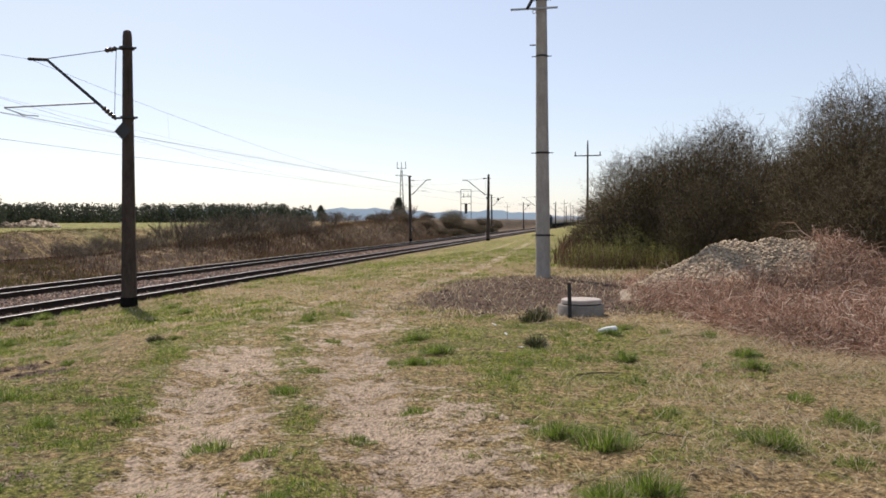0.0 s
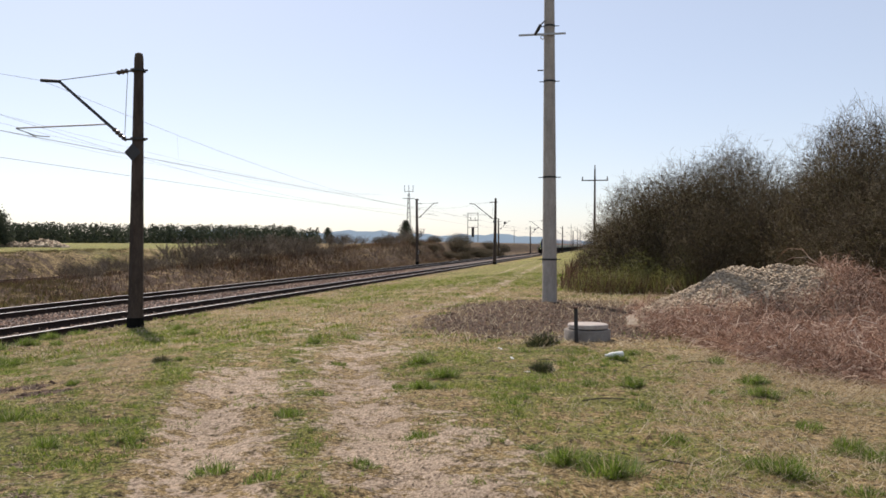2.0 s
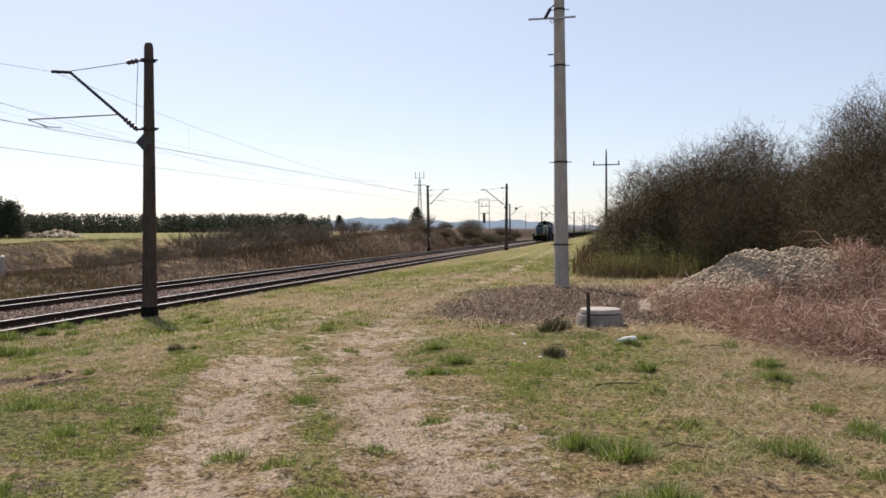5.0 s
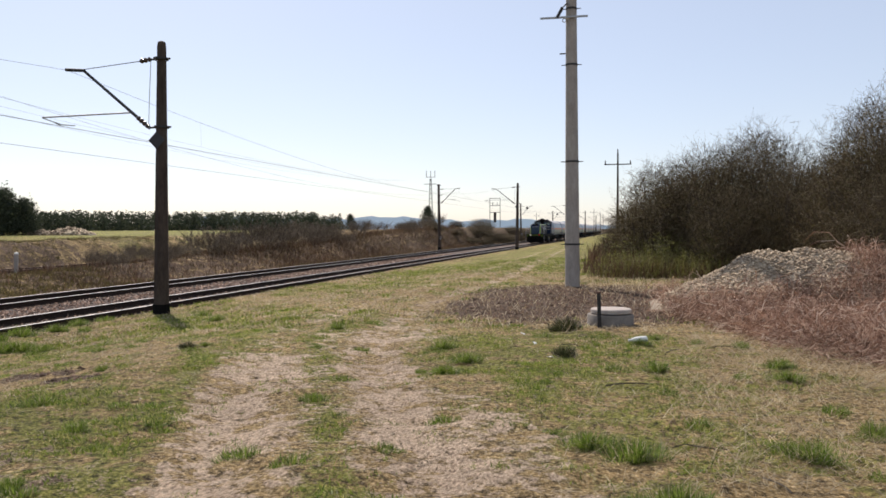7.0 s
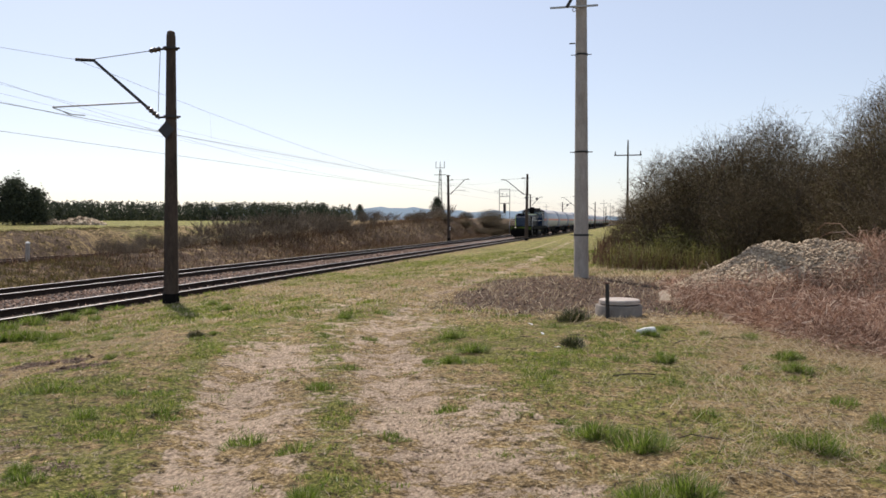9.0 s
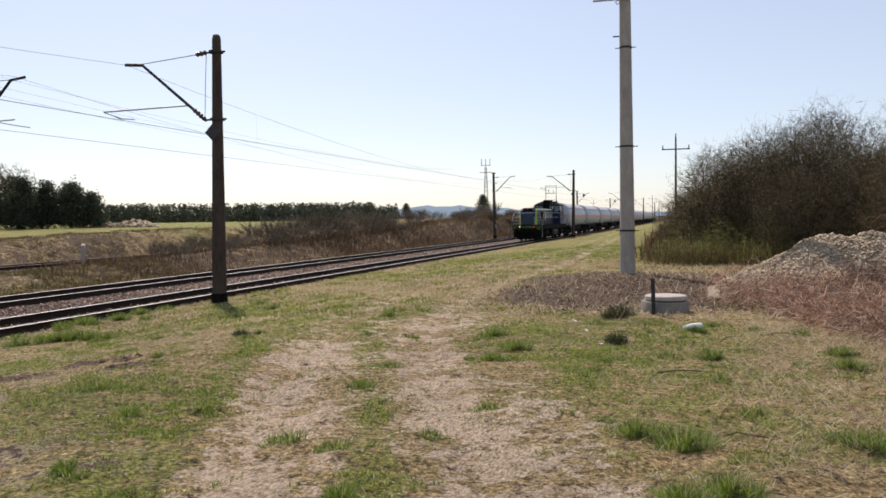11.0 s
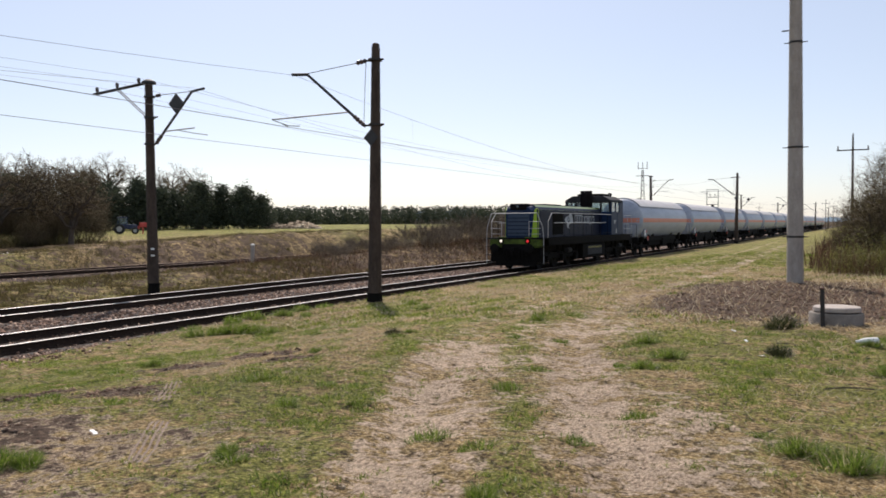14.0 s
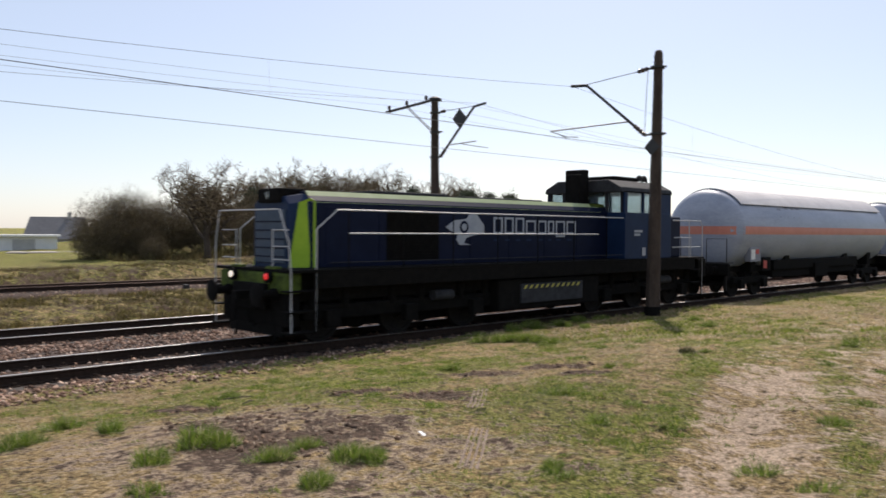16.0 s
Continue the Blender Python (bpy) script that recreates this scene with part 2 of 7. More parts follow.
# ---- building blocks ----
class Shape:
    """Gathers vertices and faces for one mesh."""

    def __init__(self):
        self.v, self.f = [], []

    def box(self, x0, x1, y0, y1, z0, z1):
        n = len(self.v)
        self.v += [(x, y, z) for z in (z0, z1) for y in (y0, y1) for x in (x0, x1)]
        self.f += [tuple(n + i for i in q) for q in ((0, 2, 3, 1), (4, 5, 7, 6), (0, 1, 5, 4), (2, 6, 7, 3), (0, 4, 6, 2), (1, 3, 7, 5))]
        return self

    def tube(self, p, q, r0, r1=None, sides=8, caps=True):
        r1 = r0 if r1 is None else r1
        p, q = Vector(p), Vector(q)
        w = (q - p).normalized()
        u = w.orthogonal().normalized()
        k = w.cross(u)
        n = len(self.v)
        for c, r in ((p, r0), (q, r1)):
            for i in range(sides):
                a = 2 * math.pi * i / sides
                self.v.append(tuple(c + u * (r * math.cos(a)) + k * (r * math.sin(a))))
        self.f += [(n + i, n + (i + 1) % sides, n + sides + (i + 1) % sides, n + sides + i) for i in range(sides)]
        if caps:
            self.f += [tuple(n + i for i in reversed(range(sides))), tuple(n + sides + i for i in range(sides))]
        return self

    def bent(self, pts, r, sides=6):
        """One unbroken tube through the points."""
        pts = [Vector(p) for p in pts]
        n, u = len(self.v), None
        for i, p in enumerate(pts):
            w = (pts[min(i + 1, len(pts) - 1)] - pts[max(i - 1, 0)]).normalized()
            u = w.orthogonal().normalized() if u is None else (u - w * u.dot(w)).normalized()
            k = w.cross(u)
            for j in range(sides):
                a = 2 * math.pi * j / sides
                self.v.append(tuple(p + u * (r * math.cos(a)) + k * (r * math.sin(a))))
        for i in range(len(pts) - 1):
            b = n + i * sides
            self.f += [(b + j, b + (j + 1) % sides, b + sides + (j + 1) % sides, b + sides + j) for j in range(sides)]
        e = n + (len(pts) - 1) * sides
        self.f += [tuple(n + j for j in reversed(range(sides))), tuple(e + j for j in range(sides))]
        return self

    def lathe(self, origin, axis, profile, sides=20):
        """Turns (along, radius) pairs round an axis, closed at both ends."""
        o, w = Vector(origin), Vector(axis).normalized()
        u = w.orthogonal().normalized()
        k = w.cross(u)
        n = len(self.v)
        for s, r in profile:
            for i in range(sides):
                a = 2 * math.pi * i / sides
                self.v.append(tuple(o + w * s + u * (r * math.cos(a)) + k * (r * math.sin(a))))
        for j in range(len(profile) - 1):
            b = n + j * sides
            self.f += [(b + i, b + (i + 1) % sides, b + sides + (i + 1) % sides, b + sides + i) for i in range(sides)]
        e = n + (len(profile) - 1) * sides
        self.f += [tuple(n + i for i in reversed(range(sides))), tuple(e + i for i in range(sides))]
        return self

    def sweep(self, profile, y0, y1):
        """A closed (x, z) outline drawn out along y."""
        n, c = len(self.v), len(profile)
        self.v += [(x, y, z) for y in (y0, y1) for x, z in profile]
        self.f += [(n + i, n + (i + 1) % c, n + c + (i + 1) % c, n + c + i) for i in range(c)]
        self.f += [tuple(n + i for i in reversed(range(c))), tuple(n + c + i for i in range(c))]
        return self

    def slab(self, outline, x0, x1):
        """A closed (y, z) outline with thickness in x."""
        n, c = len(self.v), len(outline)
        self.v += [(x, y, z) for x in (x0, x1) for y, z in outline]
        self.f += [(n + i, n + (i + 1) % c, n + c + (i + 1) % c, n + c + i) for i in range(c)]
        self.f += [tuple(n + i for i in reversed(range(c))), tuple(n + c + i for i in range(c))]
        return self

    def mesh(self, name, bevel=0.0, smooth=False):
        me = bpy.data.meshes.new(name)
        me.from_pydata(self.v, [], self.f)
        bm = bmesh.new()
        bm.from_mesh(me)
        bmesh.ops.recalc_face_normals(bm, faces=bm.faces[:])
        if bevel:
            sharp = [e for e in bm.edges if len(e.link_faces) == 2 and e.calc_face_angle(0) > 0.6]
            bmesh.ops.bevel(bm, geom=sharp, offset=bevel, segments=2, profile=0.6, affect="EDGES", clamp_overlap=True)
        bm.to_mesh(me)
        bm.free()
        if smooth:
            me.shade_smooth()
            me.set_sharp_from_angle(angle=radians(40))
        return me


def part(name, shape, material, parent=None, label="", bevel=0.0, smooth=False):
    me = shape.mesh(name, bevel, smooth) if isinstance(shape, Shape) else shape
    if not me.materials:
        me.materials.append(material)
    ob = new(name, me)
    if parent is not None:
        ob.parent = parent
    if label:
        ob["label"] = label
    return ob


def thing(name, label, category, group="", kind="", at=None):
    ob = tagged(new(name), label, category, group, kind)
    if at is not None:
        ob.matrix_basis = at
    return ob


def arrays_mesh(name, verts, faces, material, smooth=False):
    """A mesh straight from arrays: verts (n, 3) and faces (m, 3 or 4)."""
    verts, faces = np.asarray(verts, np.float32), np.asarray(faces, np.int32)
    me = bpy.data.meshes.new(name)
    me.vertices.add(len(verts))
    me.vertices.foreach_set("co", verts.ravel())
    k = faces.shape[1]
    me.loops.add(faces.size)
    me.loops.foreach_set("vertex_index", faces.ravel())
    me.polygons.add(len(faces))
    me.polygons.foreach_set("loop_start", np.arange(len(faces), dtype=np.int32) * k)
    me.update(calc_edges=True)
    me.validate()
    me.materials.append(material)
    if smooth:
        me.shade_smooth()
    return me


def segments_mesh(name, p, q, r0, r1, material, sides=3):
    """Thin tapering sticks between the points p and q."""
    p, q = np.asarray(p, float), np.asarray(q, float)
    w = q - p
    w /= np.linalg.norm(w, axis=1, keepdims=True) + 1e-9
    up = np.where(np.abs(w[:, 2:3]) > 0.9, np.array([[1.0, 0, 0]]), np.array([[0, 0, 1.0]]))
    u = np.cross(w, up)
    u /= np.linalg.norm(u, axis=1, keepdims=True) + 1e-9
    k = np.cross(w, u)
    n = len(p)
    v = np.zeros((n, 2 * sides, 3))
    for i in range(sides):
        a = 2 * math.pi * i / sides
        off = u * math.cos(a) + k * math.sin(a)
        v[:, i] = p + off * np.asarray(r0).reshape(-1, 1)
        v[:, sides + i] = q + off * np.asarray(r1).reshape(-1, 1)
    idx = np.array([(i, (i + 1) % sides, sides + (i + 1) % sides, sides + i) for i in range(sides)])
    f = (np.arange(n)[:, None, None] * 2 * sides + idx[None]).reshape(-1, 4)
    return arrays_mesh(name, v.reshape(-1, 3), f, material)


def blades_mesh(name, base, tip, width, material, bend=0.25, rng=None):
    """Flat tapering blades, two faces each, bent over at the tip."""
    base, tip = np.asarray(base, float), np.asarray(tip, float)
    n = len(base)
    rng = rng or np.random.default_rng(5)
    a = rng.uniform(0, 2 * math.pi, n)
    side = np.stack([np.cos(a), np.sin(a), np.zeros(n)], 1) * (np.asarray(width).reshape(-1, 1) * 0.5)
    lift = np.linalg.norm(tip - base, axis=1, keepdims=True)
    mid = (base + tip) / 2 + np.array([[0, 0, 1.0]]) * lift * bend
    v = np.stack([base - side, base + side, mid - side * 0.8, mid + side * 0.8, tip], 1)
    i = np.arange(n)[:, None] * 5
    f = np.concatenate([i + np.array([[0, 1, 3]]), i + np.array([[0, 3, 2]]), i + np.array([[2, 3, 4]])], 0)
    return arrays_mesh(name, v.reshape(-1, 3), f, material)


def leaves_mesh(name, at, size, material, rng):
    """Small turned leaf faces at the given points."""
    n = len(at)
    a = rng.normal(size=(n, 3))
    a /= np.linalg.norm(a, axis=1, keepdims=True)
    b = np.cross(a, rng.normal(size=(n, 3)))
    b /= np.linalg.norm(b, axis=1, keepdims=True)
    s = np.asarray(size).reshape(-1, 1)
    at = np.asarray(at)
    v = np.stack([at - a * s, at - b * s * 0.45, at + a * s, at + b * s * 0.45], 1)
    return arrays_mesh(name, v.reshape(-1, 3), np.arange(n * 4).reshape(-1, 4), material)


def ribbons_mesh(name, p, q, width, material, rng):
    """Flat strips between the points p and q, each turned its own way."""
    n = len(p)
    w = q - p
    side = np.cross(w, rng.normal(size=(n, 3)))
    side /= np.linalg.norm(side, axis=1, keepdims=True) + 1e-9
    side = side * np.asarray(width).reshape(-1, 1) * 0.5
    v = np.stack([p - side, p + side, q + side * 0.8, q - side * 0.8], 1)
    return arrays_mesh(name, v.reshape(-1, 3), np.arange(n * 4).reshape(-1, 4), material)


# ---- land ----
def smooth01(a, b, v):
    t = np.clip((np.asarray(v, float) - a) / (b - a), 0, 1)
    return t * t * (3 - 2 * t)


def bumps(x, y, scale, seed):
    """Cheap rolling noise from a few turned waves."""
    rng = np.random.default_rng(seed)
    out = 0
    for i in range(7):
        a, ph = rng.uniform(0, 2 * math.pi), rng.uniform(0, 2 * math.pi)
        s = scale * (1.7 ** (i % 4)) * rng.uniform(0.8, 1.25)
        out = out + np.sin((x * math.cos(a) + y * math.sin(a)) * s + ph) / (1 + 0.7 * (i % 4))
    return out / 3.2


RAIL_TOP = -0.65
NEAR_TRACK, FAR_TRACK, SIDING = -14.76, -19.51, -32.7


def land(x, y):
    """Height of the ground."""
    x, y = np.asarray(x, float), np.asarray(y, float)
    edge = np.interp(y, [9, 17], [0.73, 0.63])
    z = -edge * smooth01(-4.5, -12.2, x)
    z = z - (0.94 - edge) * smooth01(-12.8, -13.4, x)
    r = np.hypot(x, y)
    # beyond the tracks: a berm, the siding in its cut, a bank and the field, each with its own height along y
    field = np.interp(y, [15, 28, 35, 65, 85, 150, 300], [-0.55, -0.35, 0.2, 0.5, 0.9, 1.2, 1.45]) - 0.2 * smooth01(40, 15, y)
    bank = np.interp(y, [0, 12, 22, 31, 45, 100], [-0.32, -0.26, -0.10, 0.28, 0.85, 1.6])
    crest = np.interp(y, [0, 15, 25, 34, 45, 66, 100, 140], [-0.74, -0.70, -0.62, -0.42, -0.08, 0.30, 1.5, 2.0])
    cut = -0.86 + (crest + 0.86) * smooth01(46, 58, y)
    run = [(-23.0, -0.94 + 0 * y), (-26.6, crest), (-30.3, (crest + cut) / 2), (-31.2, cut), (-34.4, cut), (-37.6, bank), (-50.0, field)]
    out = z
    for (xa, za), (xb, zb) in zip(run, run[1:]):
        out = np.where(x < xa, za + (zb - za) * smooth01(xa, xb, x), out)
    z = np.where(x < -50.0, field, out)
    open_ground = smooth01(-13.2, -11.5, x) + smooth01(-22.5, -24, x)
    fade = 1 / (1 + r / 60)
    z = z + open_ground * fade * (0.035 * bumps(x, y, 0.9, 3) + 0.022 * bumps(x, y, 4.5, 4) + 0.017 * bumps(x, y, 11.0, 5))
    z = z + (0.08 * bumps(x, y, 1.5, 8) + 0.085 * bumps(x, y, 3.3, 9)) * smooth01(-22.8, -24, x) * (1 - smooth01(60, 160, r)) * (1 - np.exp(-((x + 32.7) / 1.7) ** 4) * smooth01(62, 56, y))
    # ruts of the dirt track
    c = lane(y)
    for off in (-0.85, 0.72):
        z = z - 0.05 * np.exp(-((x - c - off) / 0.3) ** 2) * smooth01(-12, -9, x) * smooth01(90, 50, y)
    # a low spoil bank round the pole and at the earth scar beside the railway
    z = z + 0.10 * np.exp(-((x + 1.6) / 1.9) ** 2 - ((y - 19.0) / 3.2) ** 2)
    z = z + 0.07 * np.exp(-((x + 6.6) / 1.0) ** 2 - ((y - 4.6) / 1.2) ** 2)
    return z


def lane(y):
    return np.interp(y, [0, 3, 4.85, 6.05, 7.45, 9.8, 13, 18, 28, 64, 120], [0.1, -1.1, -1.85, -2.38, -3.0, -3.9, -4.65, -5.0, -4.75, -6.0, -8.0])


def cover(x, y):
    """How sandy, green and soil-dark the ground is; the dark also paints some shade."""
    c = lane(y)
    n = bumps(x, y, 0.8, 11)
    n2 = bumps(x, y, 2.6, 12)
    d = x - c
    hw = np.interp(y, [0, 9, 12, 30, 80], [0.50, 0.52, 0.40, 0.30, 0.25])
    left = np.exp(-((d + 0.85) / hw) ** 4) * np.interp(y, [0, 9.0, 9.9, 16, 30, 60, 120], [1.0, 1.0, 0.45, 0.62, 0.66, 0.58, 0.4])
    right = np.exp(-((d - 0.72) / hw) ** 4) * np.interp(y, [0, 9, 12, 30, 60, 120], [1.0, 0.95, 0.75, 0.72, 0.62, 0.4])
    # the wheel track nearest the viewer spreads out on its far side
    right = np.maximum(right, np.exp(-((d - 1.25) / 0.75) ** 4) * smooth01(9.5, 6.5, y) * 0.72)
    sand = 0.66 * np.maximum(left, right) * np.interp(y, [9, 13, 30], [1.0, 0.86, 0.9]) + 0.16 * n2 * np.exp(-(d / 1.7) ** 4) + 0.08 * n
    # between the wheel tracks the sand goes on, broken by low clumps of grass
    mid = np.exp(-((d - 0.05) / 1.35) ** 6) * smooth01(13, 8.5, y)
    sand = np.maximum(sand, (0.50 + 0.20 * n2 + 0.16 * bumps(x, y, 5.5, 14)) * mid)
    sand = sand - 0.46 * np.exp(-((d - 0.05) / 0.25) ** 2) * smooth01(14, 9, y) * (0.6 + 0.8 * bumps(x, y, 3.0, 15))
    scar = np.exp(-((x + 6.1) / 2.6) ** 4 - ((y - 3.2) / 1.75) ** 4)
    sand = np.maximum(sand, (0.64 + 0.22 * n2) * scar)
    sand = np.maximum(sand, 0.60 * np.exp(-((x + 3.6) / 1.0) ** 2 - ((y - 11.5) / 2.2) ** 2))
    green = 0.45 + 0.15 * n + 0.16 * n2 + 0.12 * bumps(x, y, 6.5, 13)
    green = green + 0.30 * np.exp(-((x - c + 1.6) / 0.3) ** 2) * smooth01(14, 6, y) + 0.22 * np.exp(-((x - c) / 0.25) ** 2) * smooth01(16, 8, y)
    green = green + 0.22 * smooth01(24, 40, y) * smooth01(-13, -10, x)
    green = green + 0.12 * np.exp(-((x + 0.6) / 1.4) ** 2 - ((y - 9.5) / 3.5) ** 2)
    green = green + 0.25 * np.exp(-((x + 5.6) / 0.9) ** 2 - ((y - 6.2) / 2.0) ** 2) + 0.20 * np.exp(-((x + 9.5) / 1.3) ** 2 - ((y - 9) / 6) ** 2)
    green = green - 0.16 * smooth01(0.5, 2.5, x)
    green = green + 0.10 * smooth01(-22, -24, x) + 0.22 * smooth01(-22, -24, x) * smooth01(34, 22, y)
    ditch = smooth01(-22, -23.5, x) * smooth01(-40, -34, x)
    green = green - 0.12 * ditch
    field = smooth01(-40, -55, x) * smooth01(75, 120, np.hypot(x, y))
    green = green + 0.24 * field
    green = green - 0.35 * smooth01(60, 90, y) * smooth01(-22, -25, x) * smooth01(-60, -45, x)
    soil = 1.0 * np.exp(-(((x + 1.2) / 2.75) ** 2) ** 2 - (((y - 18.4) / 4.9) ** 2) ** 2) + 0.14 * n2
    # soil tone beneath the brambles paints the shade in the gaps between stalks
    soil = np.maximum(soil, 0.62 * smooth01(1.0, 2.2, x) * smooth01(0.0, 1.2, y - np.interp(x, [0.7, 1.85, 2.75, 4.0, 6.0], [15.2, 11.7, 10.0, 8.9, 8.6])) * smooth01(21, 18, y))
    soil = np.maximum(soil, 0.7 * np.exp(-((x - 1.0) / 1.6) ** 2 - ((y - 21.5) / 3.0) ** 2))
    for sx, sy, rx, ry in ((-7.81, 7.81, 0.75, 0.42), (-7.05, 8.55, 0.65, 0.38), (-6.15, 7.95, 0.42, 0.28), (-6.43, 5.65, 0.72, 0.45), (-7.94, 5.78, 0.6, 0.35), (-8.93, 4.09, 0.7, 0.35)):
        soil = np.maximum(soil, 0.95 * np.exp(-((x - sx) / rx) ** 2 - ((y - sy) / ry) ** 2) + 0.12 * n2)
    soil = np.maximum(soil, (0.50 + 0.24 * n2) * scar)
    # brown earth beyond the tracks, its tone deepened to paint the backlit slope's shade
    soil = np.maximum(soil, (0.47 + 0.10 * smooth01(24, 34, y) + 0.16 * n2 + 0.1 * n) * smooth01(-22.3, -24, x) * smooth01(-62, -50, x) * smooth01(70, 40, y))
    soil = np.maximum(soil, (0.30 + 0.32 * smooth01(20, 30, y)) * smooth01(-22.3, -23.2, x) * smooth01(-29.5, -26.5, x))
    return np.clip(sand, 0, 1), np.clip(green, 0, 1), np.clip(soil, 0, 1)


def spaced(*runs):
    out = []
    for a, b, step in runs:
        out.append(np.arange(a, b, step))
    return np.unique(np.concatenate(out).round(3))


def grown(start, end, first, ratio):
    out, s = [start], first
    while out[-1] < end:
        out.append(out[-1] + s)
        s *= ratio
    return np.array(out)


def build_ground():
    gx = np.concatenate([-grown(44, 4200, 0.6, 1.13)[::-1], spaced((-44, -23, 0.25), (-23, -12, 0.25), (-12, 6, 0.09)), grown(6, 4200, 0.15, 1.12)])
    gy = np.concatenate([-grown(2, 4200, 0.5, 1.25)[::-1], spaced((-2, 3, 0.25), (3, 16, 0.09)), grown(16, 4200, 0.1, 1.025)])
    X, Y = np.meshgrid(gx, gy)
    v = np.stack([X, Y, land(X, Y)], -1).reshape(-1, 3)
    nx, ny = len(gx), len(gy)
    i = (np.arange(ny - 1)[:, None] * nx + np.arange(nx - 1)[None]).ravel()
    f = np.stack([i, i + 1, i + nx + 1, i + nx], 1)
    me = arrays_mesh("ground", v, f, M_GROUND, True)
    s, g, d = cover(v[:, 0], v[:, 1])
    layer = me.color_attributes.new("cover", "FLOAT_COLOR", "POINT")
    layer.data.foreach_set("color", np.stack([s, g, d, np.ones_like(s)], 1).astype(np.float32).ravel())
    return tagged(new("ground", me), "rough meadow with worn sandy wheel tracks and patchy spring grass", "ground", kind="structure")


ground = build_ground()


# ---- railway ----
def build_track(center, rail_z, y0, y1, label, sleepers, head_mat=None, head_label="shiny worn rail head"):
    track = thing("railway_track", label, "railway track", "tracks of the line", "structure")
    foot, head = 0.062, 0.034
    prof = [(-foot, 0), (foot, 0), (foot, 0.012), (0.012, 0.03), (0.009, 0.115), (head, 0.135), (head, 0.160), (-head, 0.160), (-head, 0.135), (-0.009, 0.115), (-0.012, 0.03), (-foot, 0.012)]
    for side in (-1, 1):
        x = center + side * 0.7535
        rail = part("rail", Shape().sweep([(x + a, rail_z - 0.172 + b) for a, b in prof], y0, y1), M_RAILSIDE, track, "rusty steel rail")
        part("rail_head", Shape().sweep([(x + a, rail_z + b) for a, b in ((-head, -0.0115), (head, -0.0115), (head, -0.004), (head - 0.006, 0), (-head + 0.006, 0), (-head, -0.004))], y0, y1), head_mat or M_RAILTOP, rail, head_label)
    proto = Shape().box(-1.28, 1.28, -0.12, 0.12, -0.34, -0.178).mesh("sleeper", 0.012)
    proto.materials.append(M_SLEEPER)
    plate = Shape().box(-0.17, 0.17, -0.08, 0.08, -0.1785, -0.160).box(-0.13, -0.08, -0.03, 0.03, -0.160, -0.115).box(0.08, 0.13, -0.03, 0.03, -0.160, -0.115).mesh("rail_fastening")
    plate.materials.append(M_RAILSIDE)
    for i in range(sleepers):
        s = part("sleeper", proto, M_SLEEPER, track)
        s.location = (center, y0 + 20 + i * 0.62, rail_z)
        for side in (-0.7535, 0.7535):
            k = part("rail_fastening", plate, M_RAILSIDE, s)
            k.location = (side, 0, 0)
    return track


near_track = build_track(NEAR_TRACK, RAIL_TOP, -25, 900, "near electrified railway track with shiny rail heads on dark sleepers", 75)
far_track = build_track(FAR_TRACK, RAIL_TOP, -25, 900, "second electrified railway track with shiny rail heads on dark sleepers", 75)
siding = build_track(SIDING, -0.50, -25, 62, "rusty siding track half sunk in stones and grass", 110, M_RUSTTOP, "dull rusty rail head")

bed = Shape().sweep([(-22.3, -1.25), (-11.9, -1.25), (-12.75, -0.86), (-13.2, -0.835), (-16.3, -0.835), (-17.1, -0.80), (-18.0, -0.835), (-21.0, -0.835), (-21.6, -0.88)], -60, 900)
tagged(part("ballast_bed", bed, M_BALLASTBED), "brown crushed-stone ballast bed under two railway tracks", "ballast", kind="structure")
bed2 = Shape().sweep([(-34.6, -1.1), (-30.4, -1.1), (-31.1, -0.72), (-31.5, -0.68), (-33.9, -0.68), (-34.3, -0.72)], -60, 62)
tagged(part("siding_bed", bed2, M_BALLASTBED), "grey stone bed under the siding track", "ballast", kind="structure")


def stones(name, n, place, size, material, label, seed):
    """Loose crushed stones as squashed, turned octahedra."""
    rng = np.random.default_rng(seed)
    c = place(rng, n)
    n = len(c)
    base = np.array([[1, 0, 0], [-1, 0, 0], [0, 1, 0], [0, -1, 0], [0, 0, 1], [0, 0, -1]], float)
    tri = np.array([[0, 2, 4], [2, 1, 4], [1, 3, 4], [3, 0, 4], [2, 0, 5], [1, 2, 5], [3, 1, 5], [0, 3, 5]])
    v = base[None] * rng.uniform(0.55, 1.3, (n, 6, 1)) + rng.normal(0, 0.22, (n, 6, 3))
    a = rng.uniform(0, 2 * math.pi, n)
    ca, sa = np.cos(a)[:, None], np.sin(a)[:, None]
    v = np.stack([v[..., 0] * ca - v[..., 1] * sa, v[..., 0] * sa + v[..., 1] * ca, v[..., 2] * 0.75], -1)
    v = v * rng.uniform(size[0], size[1], (n, 1, 1)) + c[:, None]
    f = (np.arange(n)[:, None, None] * 6 + tri[None]).reshape(-1, 3)
    ob = new(name, arrays_mesh(name, v.reshape(-1, 3), f, material))
    return tagged(ob, label, "stones", kind="stuff")


